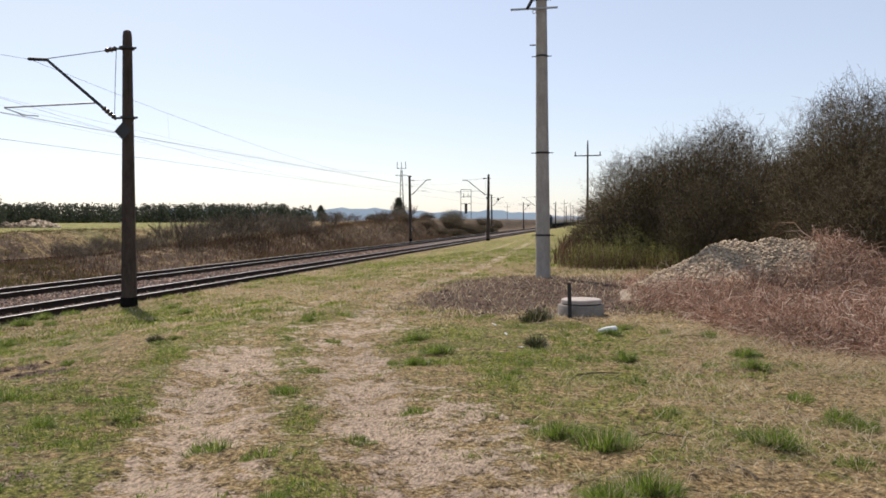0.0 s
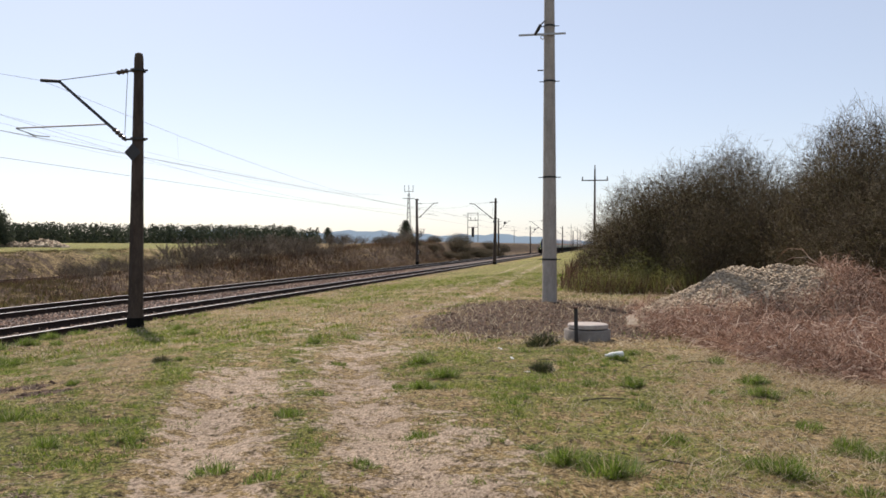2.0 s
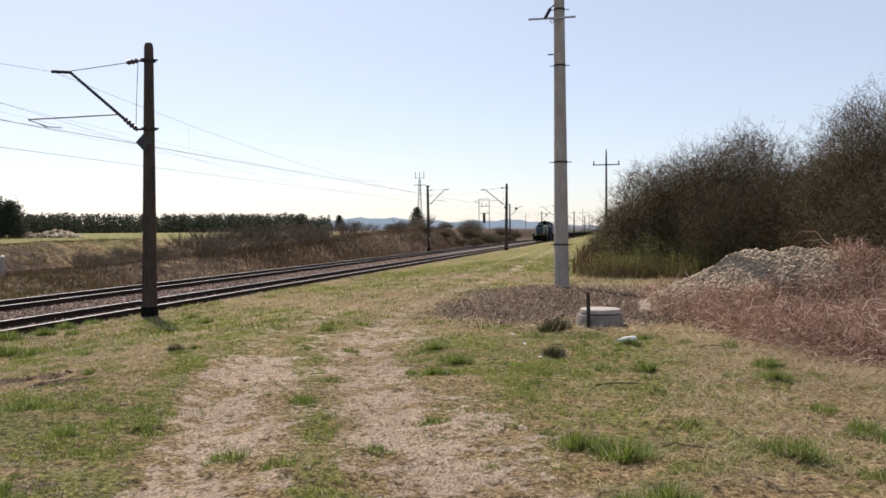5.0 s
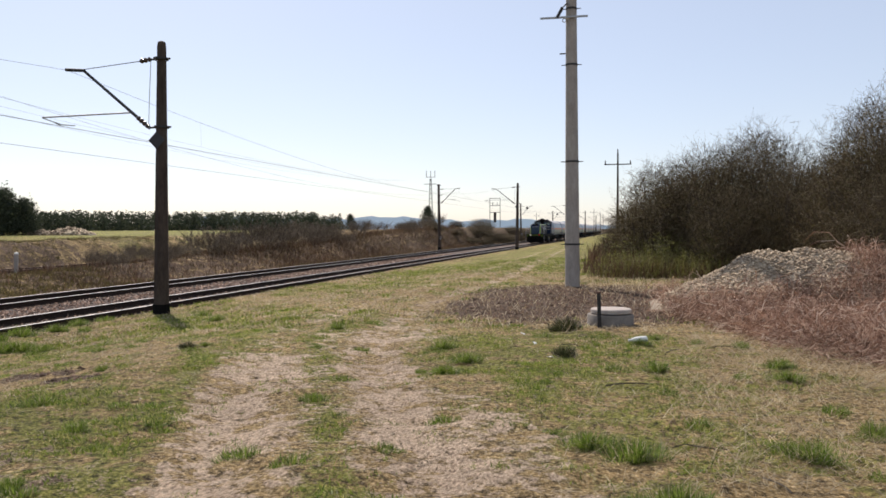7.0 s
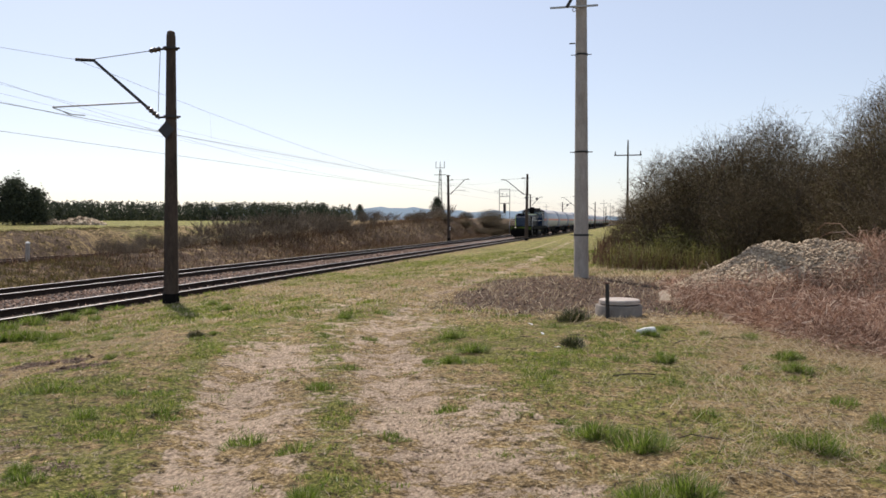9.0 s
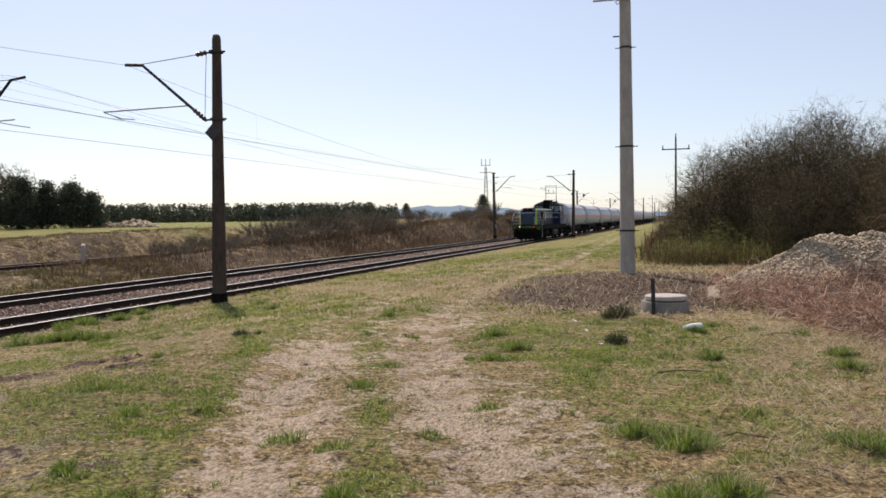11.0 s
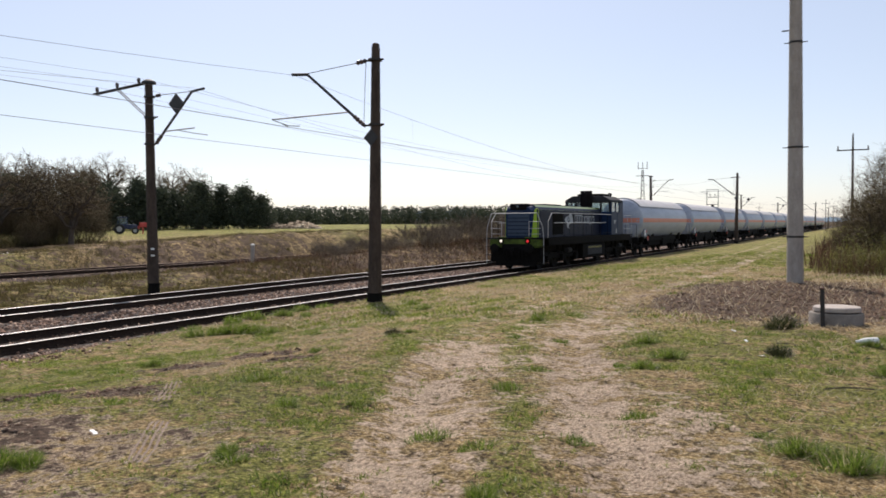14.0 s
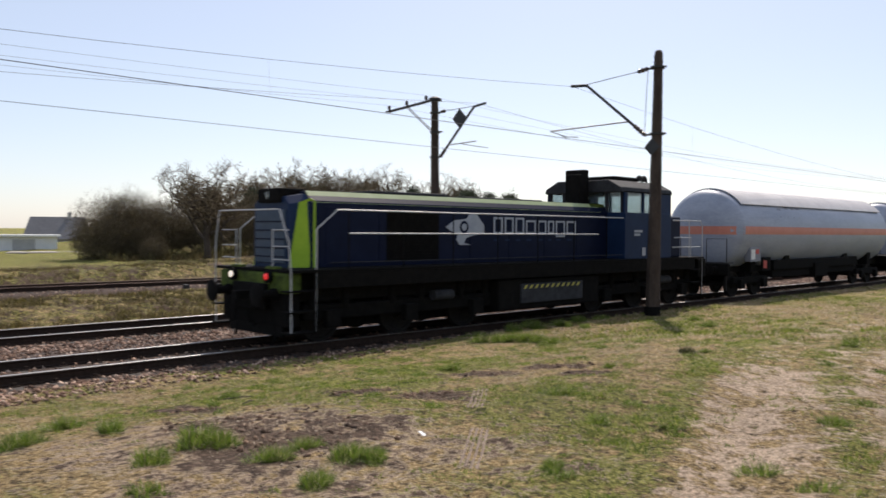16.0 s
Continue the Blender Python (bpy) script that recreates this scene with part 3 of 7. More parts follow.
def main_bed(rng, n):
    x = np.concatenate([rng.uniform(-18.6, -15.6, int(n * 0.5)), rng.uniform(-13.6, -12.0, int(n * 0.26)), rng.uniform(-22.0, -18.6, int(n * 0.12)), rng.uniform(-15.6, -13.6, int(n * 0.12))])
    y = 2 + 75 * rng.uniform(0, 1, len(x)) ** 1.6
    z = np.interp(x, [-22.3, -21.6, -21.0, -18.0, -17.1, -16.3, -13.2, -12.75, -11.9], [-1.2, -0.88, -0.835, -0.835, -0.80, -0.835, -0.835, -0.86, -1.2])
    # stones stray thinly into the grass verge
    z = np.maximum(z, land(x, y) - 0.005)
    keep = (x < -13.0) | (rng.uniform(0, 1, len(x)) < np.interp(y, [7, 11], [0.8, 0.08]))
    return np.stack([x, y, z + 0.012], 1)[keep]


def siding_bed(rng, n):
    x = rng.uniform(-34.2, -30.7, n)
    y = 3 + 50 * rng.uniform(0, 1, n)
    return np.stack([x, y, np.maximum(np.interp(x, [-34.3, -33.9, -31.5, -31.1, -30.4], [-0.72, -0.68, -0.68, -0.72, -1.1]), land(x, y)) + 0.01], 1)


stones("ballast_stones", 26000, main_bed, (0.022, 0.05), M_BALLAST, "loose brown and grey crushed stones beside the rails", 21)
stones("siding_stones", 7000, siding_bed, (0.02, 0.045), M_BALLAST, "loose grey crushed stones along the siding", 22)


def earth_clods(rng, n):
    x, y = rng.uniform(-4.2, 3.2, n), rng.uniform(13.6, 25.5, n)
    x2, y2 = rng.uniform(-9.2, -5.0, n // 2), rng.uniform(3.0, 9.4, n // 2)
    x, y = np.concatenate([x, x2]), np.concatenate([y, y2])
    s, g, d = cover(x, y)
    k = np.clip((d - 0.36) * 1.6, 0, 1) > rng.uniform(0, 1, len(x))
    return np.stack([x, y, land(x, y)], 1)[k]


stones("earth_clods", 12000, earth_clods, (0.006, 0.042), M_CLOD, "dark clods of freshly turned earth", 23)


# ---- overhead line ----
def near_mast(at, tall=7.25):
    """Concrete catenary mast with one raking cantilever arm towards -x; base at z = 0."""
    m = thing("catenary_mast", "dark weathered concrete catenary mast with a raking steel arm", "catenary mast", "catenary masts", at=at)
    part("mast_pole", Shape().lathe((0, 0, -0.6), (0.012, 0, 1), [(0, 0.235), (0.6, 0.225), (0.62, 0.205), (tall + 0.45, 0.12), (tall + 0.57, 0.10), (tall + 0.6, 0.05)], 8), M_MAST, m, smooth=True)
    part("base_band", Shape().tube((0, 0, -0.3), (0.004, 0, 0.24), 0.232, 0.222, 10), M_TAR, m, "black tarred base band")
    t = tall
    for z, name in ((t - 0.47, "top_clamp"), (t - 2.28, "arm_clamp")):
        part(name, Shape().tube((0.07, 0, z - 0.03), (0.07, 0, z + 0.03), 0.20, 0.20, 10).tube((-0.30, 0, z), (0.34, 0, z), 0.028), M_STEEL, m, "dark steel clamp band")
    sign = part("diamond_plate", Shape().box(-0.17, 0.17, -0.205, -0.195, -0.17, 0.17), M_SIGNBLACK, m, "black diamond-shaped plate")
    sign.matrix_basis = pose(0.04, 0, t - 2.65, 0, 45, 0)
    arm = part("cantilever_tube", Shape().tube((-0.28, 0, t - 2.30), (-2.30, 0, t - 0.66), 0.045, 0.04).tube((-2.26, 0, t - 0.67), (-2.85, 0, t - 0.62), 0.045), M_STEEL, m, "raking dark steel tube")
    part("arm_insulator", Shape().lathe((-0.30, 0, t - 2.28), (-2.02, 0, 1.64), [(0.0, 0.03), (0.06, 0.07), (0.12, 0.045), (0.18, 0.075), (0.24, 0.045), (0.30, 0.075), (0.36, 0.045), (0.42, 0.07), (0.48, 0.03)], 10), M_PORCELAIN, arm, "ribbed brown insulator", smooth=True)
    part("tie_insulator", Shape().lathe((-0.22, 0, t - 0.46), (-1, 0, -0.12), [(0.0, 0.03), (0.05, 0.07), (0.11, 0.045), (0.17, 0.075), (0.23, 0.045), (0.29, 0.07), (0.36, 0.02)], 10), M_PORCELAIN, m, "ribbed brown insulator", smooth=True)
    part("tie_rod", Shape().tube((-0.55, 0, t - 0.50), (-2.32, 0, t - 0.64), 0.011), M_STEEL, m)
    steady = part("registration_arm", Shape().tube((-0.80, 0, t - 1.86), (-3.62, 0, t - 1.90), 0.022), M_GALV, m, "thin grey registration tube")
    part("steady_arm", Shape().bent([(-3.60, 0, t - 1.92), (-3.0, 0, t - 2.12), (-2.58, 0, t - 2.16)], 0.014), M_GALV, steady)
    part("drop_bracket", Shape().bent([(-3.35, 0, t - 2.0), (-3.0, 0, t - 2.16)], 0.012), M_GALV, steady)
    part("earth_cable", Shape().bent([(-0.20, -0.05, t - 0.5), (-0.24, -0.06, t - 1.3), (-0.28, -0.06, t - 2.2)], 0.008), M_STEEL, m)
    return m


def far_mast(at, tall=7.05, sign=True, feeder=True):
    """Concrete mast beyond the far track: arm towards +x, optional feeder bracket towards -x."""
    m = thing("catenary_mast", "dark concrete catenary mast with a raking arm and a feeder bracket", "catenary mast", "catenary masts", at=at)
    t = tall
    part("mast_pole", Shape().lathe((0, 0, -0.6), (-0.012, 0, 1), [(0, 0.20), (0.6, 0.19), (tall + 0.45, 0.125), (tall + 0.6, 0.12)], 8), M_MAST, m, smooth=True)
    part("mast_cap", Shape().lathe((-0.08, 0, t - 0.12), (0, 0, 1), [(0, 0.14), (0.02, 0.24), (0.10, 0.22), (0.16, 0.1)], 12), M_STEEL, m, "dark rounded steel cap")
    part("base_band", Shape().tube((0, 0, -0.1), (0, 0, 0.30), 0.197, 0.195, 10), M_TAR, m, "black tarred base band")
    for z in (1.20, 1.42):
        part("warning_stripe", Shape().slab([(-0.19, z), (-0.17, z), (-0.17, z + 0.06), (-0.19, z + 0.06)], 0.10, 0.25), M_WHITE, m, "white painted warning stripe")
    for z, name in ((t - 0.53, "tie_clamp"), (t - 1.22, "bracket_clamp"), (t - 2.1, "arm_clamp")):
        part(name, Shape().tube((-0.06, 0, z - 0.03), (-0.06, 0, z + 0.03), 0.185, 0.185, 10).tube((-0.3, 0, z), (0.3, 0, z), 0.025), M_STEEL, m, "dark steel clamp band")
    part("tie_insulator", Shape().lathe((0.24, 0, t - 0.52), (1, 0, 0.02), [(0.0, 0.03), (0.05, 0.065), (0.11, 0.04), (0.17, 0.065), (0.23, 0.02)], 10), M_PORCELAIN, m, "ribbed brown insulator", smooth=True)
    part("tie_rod", Shape().tube((0.46, 0, t - 0.51), (1.86, 0, t - 0.50), 0.011), M_STEEL, m)
    arm = part("cantilever_tube", Shape().tube((0.22, 0, t - 2.1), (1.86, 0, t - 0.50), 0.042).tube((1.84, 0, t - 0.51), (2.38, 0, t - 0.45), 0.042), M_STEEL, m, "raking dark steel tube")
    part("arm_insulator", Shape().lathe((0.22, 0, t - 2.1), (1.64, 0, 1.6), [(0.0, 0.03), (0.06, 0.07), (0.12, 0.045), (0.18, 0.075), (0.24, 0.045), (0.30, 0.07), (0.38, 0.03)], 10), M_PORCELAIN, arm, "ribbed brown insulator", smooth=True)
    reg = part("registration_arm", Shape().tube((0.55, 0, t - 1.72), (1.95, 0, t - 1.68), 0.02), M_GALV, m, "thin grey registration tube")
    part("steady_arm", Shape().bent([(1.25, 0, t - 1.72), (2.0, 0, t - 1.86), (2.5, 0, t - 1.94)], 0.013), M_GALV, reg)
    if sign:
        s = part("diamond_sign", Shape().box(-0.24, 0.24, -0.012, 0.0, -0.24, 0.24), M_SIGNBLACK, m, "black diamond sign on the arm")
        s.matrix_basis = pose(1.22, -0.06, t - 0.85, 0, 45, 0)
    if feeder:
        f = Shape().tube((0.0, -0.07, t - 0.05), (-2.72, -0.07, t - 0.24), 0.028).tube((0.0, 0.07, t - 0.05), (-2.72, 0.07, t - 0.24), 0.028)
        for i in range(9):
            x = -0.2 - i * 0.3
            f.box(x - 0.02, x + 0.02, -0.07, 0.07, t - 0.075 + x * 0.07, t - 0.055 + x * 0.07)
        b = part("feeder_bracket", f, M_STEEL, m, "double dark steel cross bracket")
        part("bracket_brace", Shape().tube((-0.15, -0.06, t - 1.22), (-1.55, -0.06, t - 0.18), 0.018).tube((-0.15, 0.06, t - 1.22), (-1.55, 0.06, t - 0.18), 0.018), M_GALV, b, "thin grey raking brace")
        for x in (-0.55, -1.6, -2.6):
            part("pin_insulator", Shape().lathe((x, 0, t - 0.05 + x * 0.07), (0, 0, 1), [(0, 0.02), (0.06, 0.03), (0.08, 0.06), (0.12, 0.05), (0.15, 0.065), (0.20, 0.05), (0.23, 0.02)], 10), M_PORCELAIN, b, "brown pin insulator", smooth=True)
    return m


MAST_Y = 19.3
near_mast(pose(-12.26, MAST_Y + 0.08, -0.62))
far_mast(pose(-21.12, MAST_Y + 0.2, -0.68))
for i, y in enumerate((89.5, 160.0, 228.0, 300.0)):
    near_mast(pose(-12.3, y, -0.62), 7.4)
    far_mast(pose(-21.15, y, -0.68), 7.4, sign=i > 0, feeder=False)
near_mast(pose(-12.3, -50.0, -0.62))
far_mast(pose(-21.12, -50.0, -0.68))
SPANS = (-50.0, 19.3, 89.5, 160.0, 228.0, 300.0)


def wire(name, label, lines, r):
    s = Shape()
    for pts in lines:
        s.bent(pts, r, 5)
    return tagged(part(name, s, M_WIRE), label, "overhead wire")


def sagged(a, b, sag, n=10):
    a, b = Vector(a), Vector(b)
    return [a.lerp(b, i / n) - Vector((0, 0, 4 * sag * (i / n) * (1 - i / n))) for i in range(n + 1)]


for cx, top, side in ((NEAR_TRACK, 5.98, 1), (FAR_TRACK, 5.92, -1)):
    contact, carrier, droppers = [], [], []
    for i in range(len(SPANS) - 1):
        y0, y1 = SPANS[i], SPANS[i + 1]
        stagger = 0.25 if i % 2 else -0.25
        mx = cx - 0.25 * side if side > 0 else cx + 0.55
        low = sagged((mx, y0, top), (mx, y1, top), 1.5, 20)
        carrier.append(low)
        for dx in (-0.02, 0.02):
            contact.append([(cx - stagger + dx, y0, 4.42), (cx + stagger + dx, y1, 4.42)])
        for k in range(2, 19, 3):
            p = low[k]
            f = k / 20
            droppers.append([p, (cx - stagger + 2 * stagger * f, p.y, 4.42)])
    for c in carrier:
        wire("carrier_wire", "sagging dark catenary carrier wire between masts", [c], 0.0048)
    for c in contact:
        wire("contact_wire", "taut contact wire above the track", [c], 0.0045)
    for d in droppers[:14] if side > 0 else []:
        wire("dropper_wire", "thin hanging dropper wire of the catenary", [d], 0.0018)
for x in (-0.55, -1.6, -2.6):
    for line in (sagged((-21.12 + x, -50, 6.55 + x * 0.07), (-21.12 + x, 19.5, 6.55 + x * 0.07), 0.7, 14), sagged((-21.12 + x, 19.5, 6.55 + x * 0.07), (-26.0 + x, 95, 7.6), 0.8, 14)):
        wire("feeder_wire", "thin feeder wire on pin insulators", [line], 0.004)


# ---- poles ----
def utility_pole():
    p = thing("utility_pole", "tall pale round concrete utility pole with steel fittings", "utility pole", at=pose(-1.52, 22.1, -0.02))
    part("shaft", Shape().lathe((0, 0, -0.5), (-0.006, 0, 1), [(0, 0.205), (0.5, 0.202), (4, 0.175), (8.9, 0.138), (9.6, 0.135)], 24), M_CONCRETE, p, smooth=True)
    for z, w in ((6.05, 0.27), (3.45, 0.30), (1.22, 0.30), (7.55, 0.26)):
        part("clamp_band", Shape().tube((-0.006 * z, 0, z - 0.025), (-0.006 * z, 0, z + 0.025), 0.205 - 0.0075 * z + 0.004, None, 20).tube((-0.006 * z - w, 0, z), (-0.006 * z + w, 0, z), 0.012), M_STEEL, p, "thin dark steel band with bolts")
    part("cross_bar", Shape().box(-0.86, 0.40, -0.20, -0.155, 7.27, 7.315), M_GALV, p, "grey steel cross bar")
    part("hanging_fuse", Shape().tube((-0.42, -0.18, 7.28), (-0.27, -0.18, 7.55), 0.045).tube((-0.27, -0.18, 7.55), (-0.14, -0.15, 7.68), 0.018), M_STEEL, p, "dark slanted insulator")
    part("eye_bolt", Shape().bent([(-0.22 + 0.05 * math.cos(a / 8 * 6.283), -0.18, 7.21 + 0.05 * math.sin(a / 8 * 6.283)) for a in range(9)], 0.012), M_GALV, p)
    part("step_pin", Shape().tube((-0.36, 0, 6.36), (-0.2, 0, 6.36), 0.018), M_STEEL, p)
    part("pole_label", Shape().box(-0.206, -0.203, -0.06, 0.06, 1.12, 1.30), M_GALV, p, "small blank metal plate")
    return p


utility_pole()


def crossarm_pole(at, tall, name_label):
    p = thing("line_pole", name_label, "utility pole", "poles of the far power line", at=at)
    part("shaft", Shape().lathe((0, 0, -0.5), (0, 0, 1), [(0, 0.09), (tall, 0.05), (tall + 0.5, 0.045)], 8), M_MAST, p)
    part("cross_arm", Shape().box(-0.80, 0.80, -0.04, 0.04, tall - 0.71, tall - 0.65), M_STEEL, p)
    for x in (-0.74, 0.0, 0.74):
        part("pin_insulator", Shape().tube((x, 0, tall - 0.66 if x else tall), (x, 0, tall - 0.44 if x else tall + 0.25), 0.04, 0.03, 6), M_PORCELAIN, p)
    return p


crossarm_pole(pose(-0.75, 50.0, 0), 6.2, "slim dark pole with one cross arm behind the thorn bushes")
for k, (x, y) in enumerate(((-8.2, 190), (-8.0, 225), (-8.5, 265), (-8.0, 310), (-9, 370), (-26, 230))):
    crossarm_pole(pose(x, y, -0.3), 6.5, "far slim pole of the power line along the track")


def lattice_tower(at):
    t = thing("lattice_tower", "slim far lattice pole with antennas and a cross bar", "radio tower", at=at)
    s = Shape()
    n = 12
    for i in range(n):
        z0, z1 = i * 0.78, (i + 1) * 0.78
        w0, w1 = 0.42 - 0.026 * i, 0.42 - 0.026 * (i + 1)
        for a, b in ((-1, -1), (1, -1), (1, 1), (-1, 1)):
            s.tube((a * w0, b * w0, z0), (a * w1, b * w1, z1), 0.035, None, 4)
        s.tube((-w0, -w0, z0), (w1, -w1, z1), 0.02, None, 4).tube((w0, w0, z0), (-w1, w1, z1), 0.02, None, 4)
        s.tube((-w0, w0, z0), (-w1, -w1, z1), 0.02, None, 4).tube((w0, -w0, z0), (w1, w1, z1), 0.02, None, 4)
    part("lattice", s, M_STEEL, t)
    part("cross_bar", Shape().tube((-1.1, 0, 8.4), (1.1, 0, 8.4), 0.05), M_STEEL, t)
    for x in (-0.75, 0.0, 0.75):
        part("antenna", Shape().tube((x, 0, 9.5), (x, 0, 10.7), 0.05), M_STEEL, t)
    part("antenna_bar", Shape().tube((-0.75, 0, 9.6), (0.75, 0, 9.6), 0.04), M_STEEL, t)
    return t


lattice_tower(pose(-33.7, 136, 1.1))


def gantry(at):
    g = thing("signal_gantry", "far grey steel portal beside the embankment", "gantry", at=at)
    for x in (-1.15, 1.15):
        part("post", Shape().tube((x, 0, -1), (x, 0, 6.6), 0.07, None, 6), M_STEEL, g)
    for z in (6.5, 4.9, 3.4):
        part("cross_beam", Shape().tube((-1.2, 0, z), (1.2, 0, z), 0.06, None, 6), M_STEEL, g)
    for x in (-0.5, 0.5):
        part("insulator", Shape().tube((x, 0, 4.96), (x, 0, 5.6), 0.06), M_STEEL, g)
    part("equipment_case", Shape().tube((0, 0, 1.2), (0, 0, 3.34), 0.3), M_STEEL, g)
    return g


gantry(pose(-29.2, 177, 2.0))


# ---- train ----
M_NAVY = plain("navy_loco_paint", (0.003, 0.006, 0.020), (0.006, 0.011, 0.034), 2.5, 0.5, 0.0, 0.03, spec=0.12)
M_SLATE = plain("slate_blue_loco_paint", (0.007, 0.019, 0.055), (0.011, 0.028, 0.075), 2.5, 0.5, 0.0, 0.03, spec=0.15)
# grille blue is lightened to carry a reflection of the sky
M_GRILLE = plain("dark_teal_grille", (0.028, 0.048, 0.082), (0.045, 0.072, 0.115), 4, 0.5, 0, 0.05, spec=0.3)
M_LIME = plain("lime_loco_paint", (0.24, 0.40, 0.025), (0.33, 0.50, 0.04), 3, 0.6, 0.0, 0.03, spec=0.25)
M_DIRTYLIME = plain("grimy_lime_paint", (0.018, 0.024, 0.008), (0.11, 0.16, 0.024), 5, 0.8, spec=0.2)
M_BLACKDIRT = plain("sooty_black_underframe", (0.003, 0.003, 0.003), (0.011, 0.010, 0.009), 6, 0.95, spec=0.12)
# lime with the sky's pale reflection mixed into its colour
M_PALELIME = plain("sun_bleached_lime_paint", (0.30, 0.37, 0.17), (0.42, 0.48, 0.26), 3, 0.45, 0.0, 0.03)
M_ROOF = plain("dusty_dark_roof", (0.018, 0.019, 0.022), (0.050, 0.052, 0.057), 4, 0.8, spec=0.2)
M_RAILING = plain("white_handrail_paint", (0.36, 0.36, 0.37), (0.5, 0.5, 0.5), 6, 0.5)
M_DECAL = plain("pale_decal", (0.27, 0.30, 0.35), (0.38, 0.41, 0.45), 4, 0.5, 0, 0)
M_YELLOW = plain("yellow_hazard_paint", (0.30, 0.28, 0.05), (0.42, 0.38, 0.08), 8, 0.6)
M_TANK = plain("weathered_pale_tank", (0.245, 0.275, 0.345), (0.37, 0.405, 0.485), 0.9, 0.45, 0.0, 0.05, 0.01, (1, 0.5, 2.0))
M_SHIELD = plain("dusty_sun_shield", (0.46, 0.43, 0.42), (0.62, 0.59, 0.57), 0.9, 0.5, 0.0, 0.05)
M_BAND = plain("orange_tank_band", (0.50, 0.16, 0.11), (0.60, 0.23, 0.16), 2.0, 0.5, 0, 0)
M_GREYMARK = plain("faded_grey_marking", (0.17, 0.18, 0.22), (0.25, 0.26, 0.30), 5, 0.6, 0, 0)
M_REDPLATE = plain("red_plate", (0.42, 0.03, 0.03), (0.55, 0.05, 0.04), 5, 0.5, 0, 0)
M_WHEEL = plain("dark_wheel_steel", (0.008, 0.007, 0.006), (0.022, 0.019, 0.017), 9, 0.8, 0.1, spec=0.2)


def glass_material():
    m = Mat("cab_glass", 0.05)
    m.b.inputs["Base Color"].default_value = (0.55, 0.66, 0.70, 1)
    m.b.inputs["Transmission Weight"].default_value = 0.85
    m.b.inputs["IOR"].default_value = 1.45
    return m.m


def lamp_material(name, colour, power):
    m = Mat(name, 0.3)
    m.b.inputs["Base Color"].default_value = (*colour, 1)
    m.b.inputs["Emission Color"].default_value = (*colour, 1)
    m.b.inputs["Emission Strength"].default_value = power
    return m.m


M_GLASS = glass_material()
M_WHITELAMP = lamp_material("white_running_lamp", (1.0, 0.90, 0.74), 0.8)
M_REDLAMP = lamp_material("red_marker_lamp", (0.8, 0.03, 0.03), 0.55)
WHEELSETS = []  # (object, radius)


def wheelset(parent, y, r):
    ws = new("wheelset")
    ws.parent = parent
    ws.matrix_basis = pose(0, y, r)
    part("axle", Shape().tube((-0.85, 0, 0), (0.85, 0, 0), 0.085, None, 10), M_WHEEL, ws)
    for side in (-1, 1):
        x = side * 0.7535
        w = Shape().lathe((x - 0.07, 0, 0), (1, 0, 0), [(0, r * 0.9), (0.0, r), (0.135, r * 0.985), (0.135, r * 0.84), (0.10, r * 0.8), (0.085, r * 0.35), (0.16, r * 0.22), (0.16, 0.06)], 28)
        for k in range(4):
            a = k * math.pi / 2
            w.tube((x + 0.045, math.cos(a) * r * 0.56, math.sin(a) * r * 0.56), (x + 0.052, math.cos(a) * r * 0.56, math.sin(a) * r * 0.56), r * 0.11, None, 8)
        part("wheel", w, M_WHEEL, ws, smooth=True)
    return ws


def buffer_pair(parent, y, way, z=1.04):
    for x in (-0.875, 0.875):
        b = Shape().lathe((x, y, z), (0, way, 0), [(0, 0.12), (0.22, 0.12), (0.22, 0.085), (0.52, 0.085), (0.52, 0.22), (0.56, 0.225), (0.58, 0.18)], 16)
        part("buffer", b, M_BLACKDIRT, parent, "black round buffer", smooth=True)


def railing(parent, pts, r=0.0155, name="handrail"):
    return part(name, Shape().bent(pts, r, 7), M_RAILING, parent, "thin white handrail")


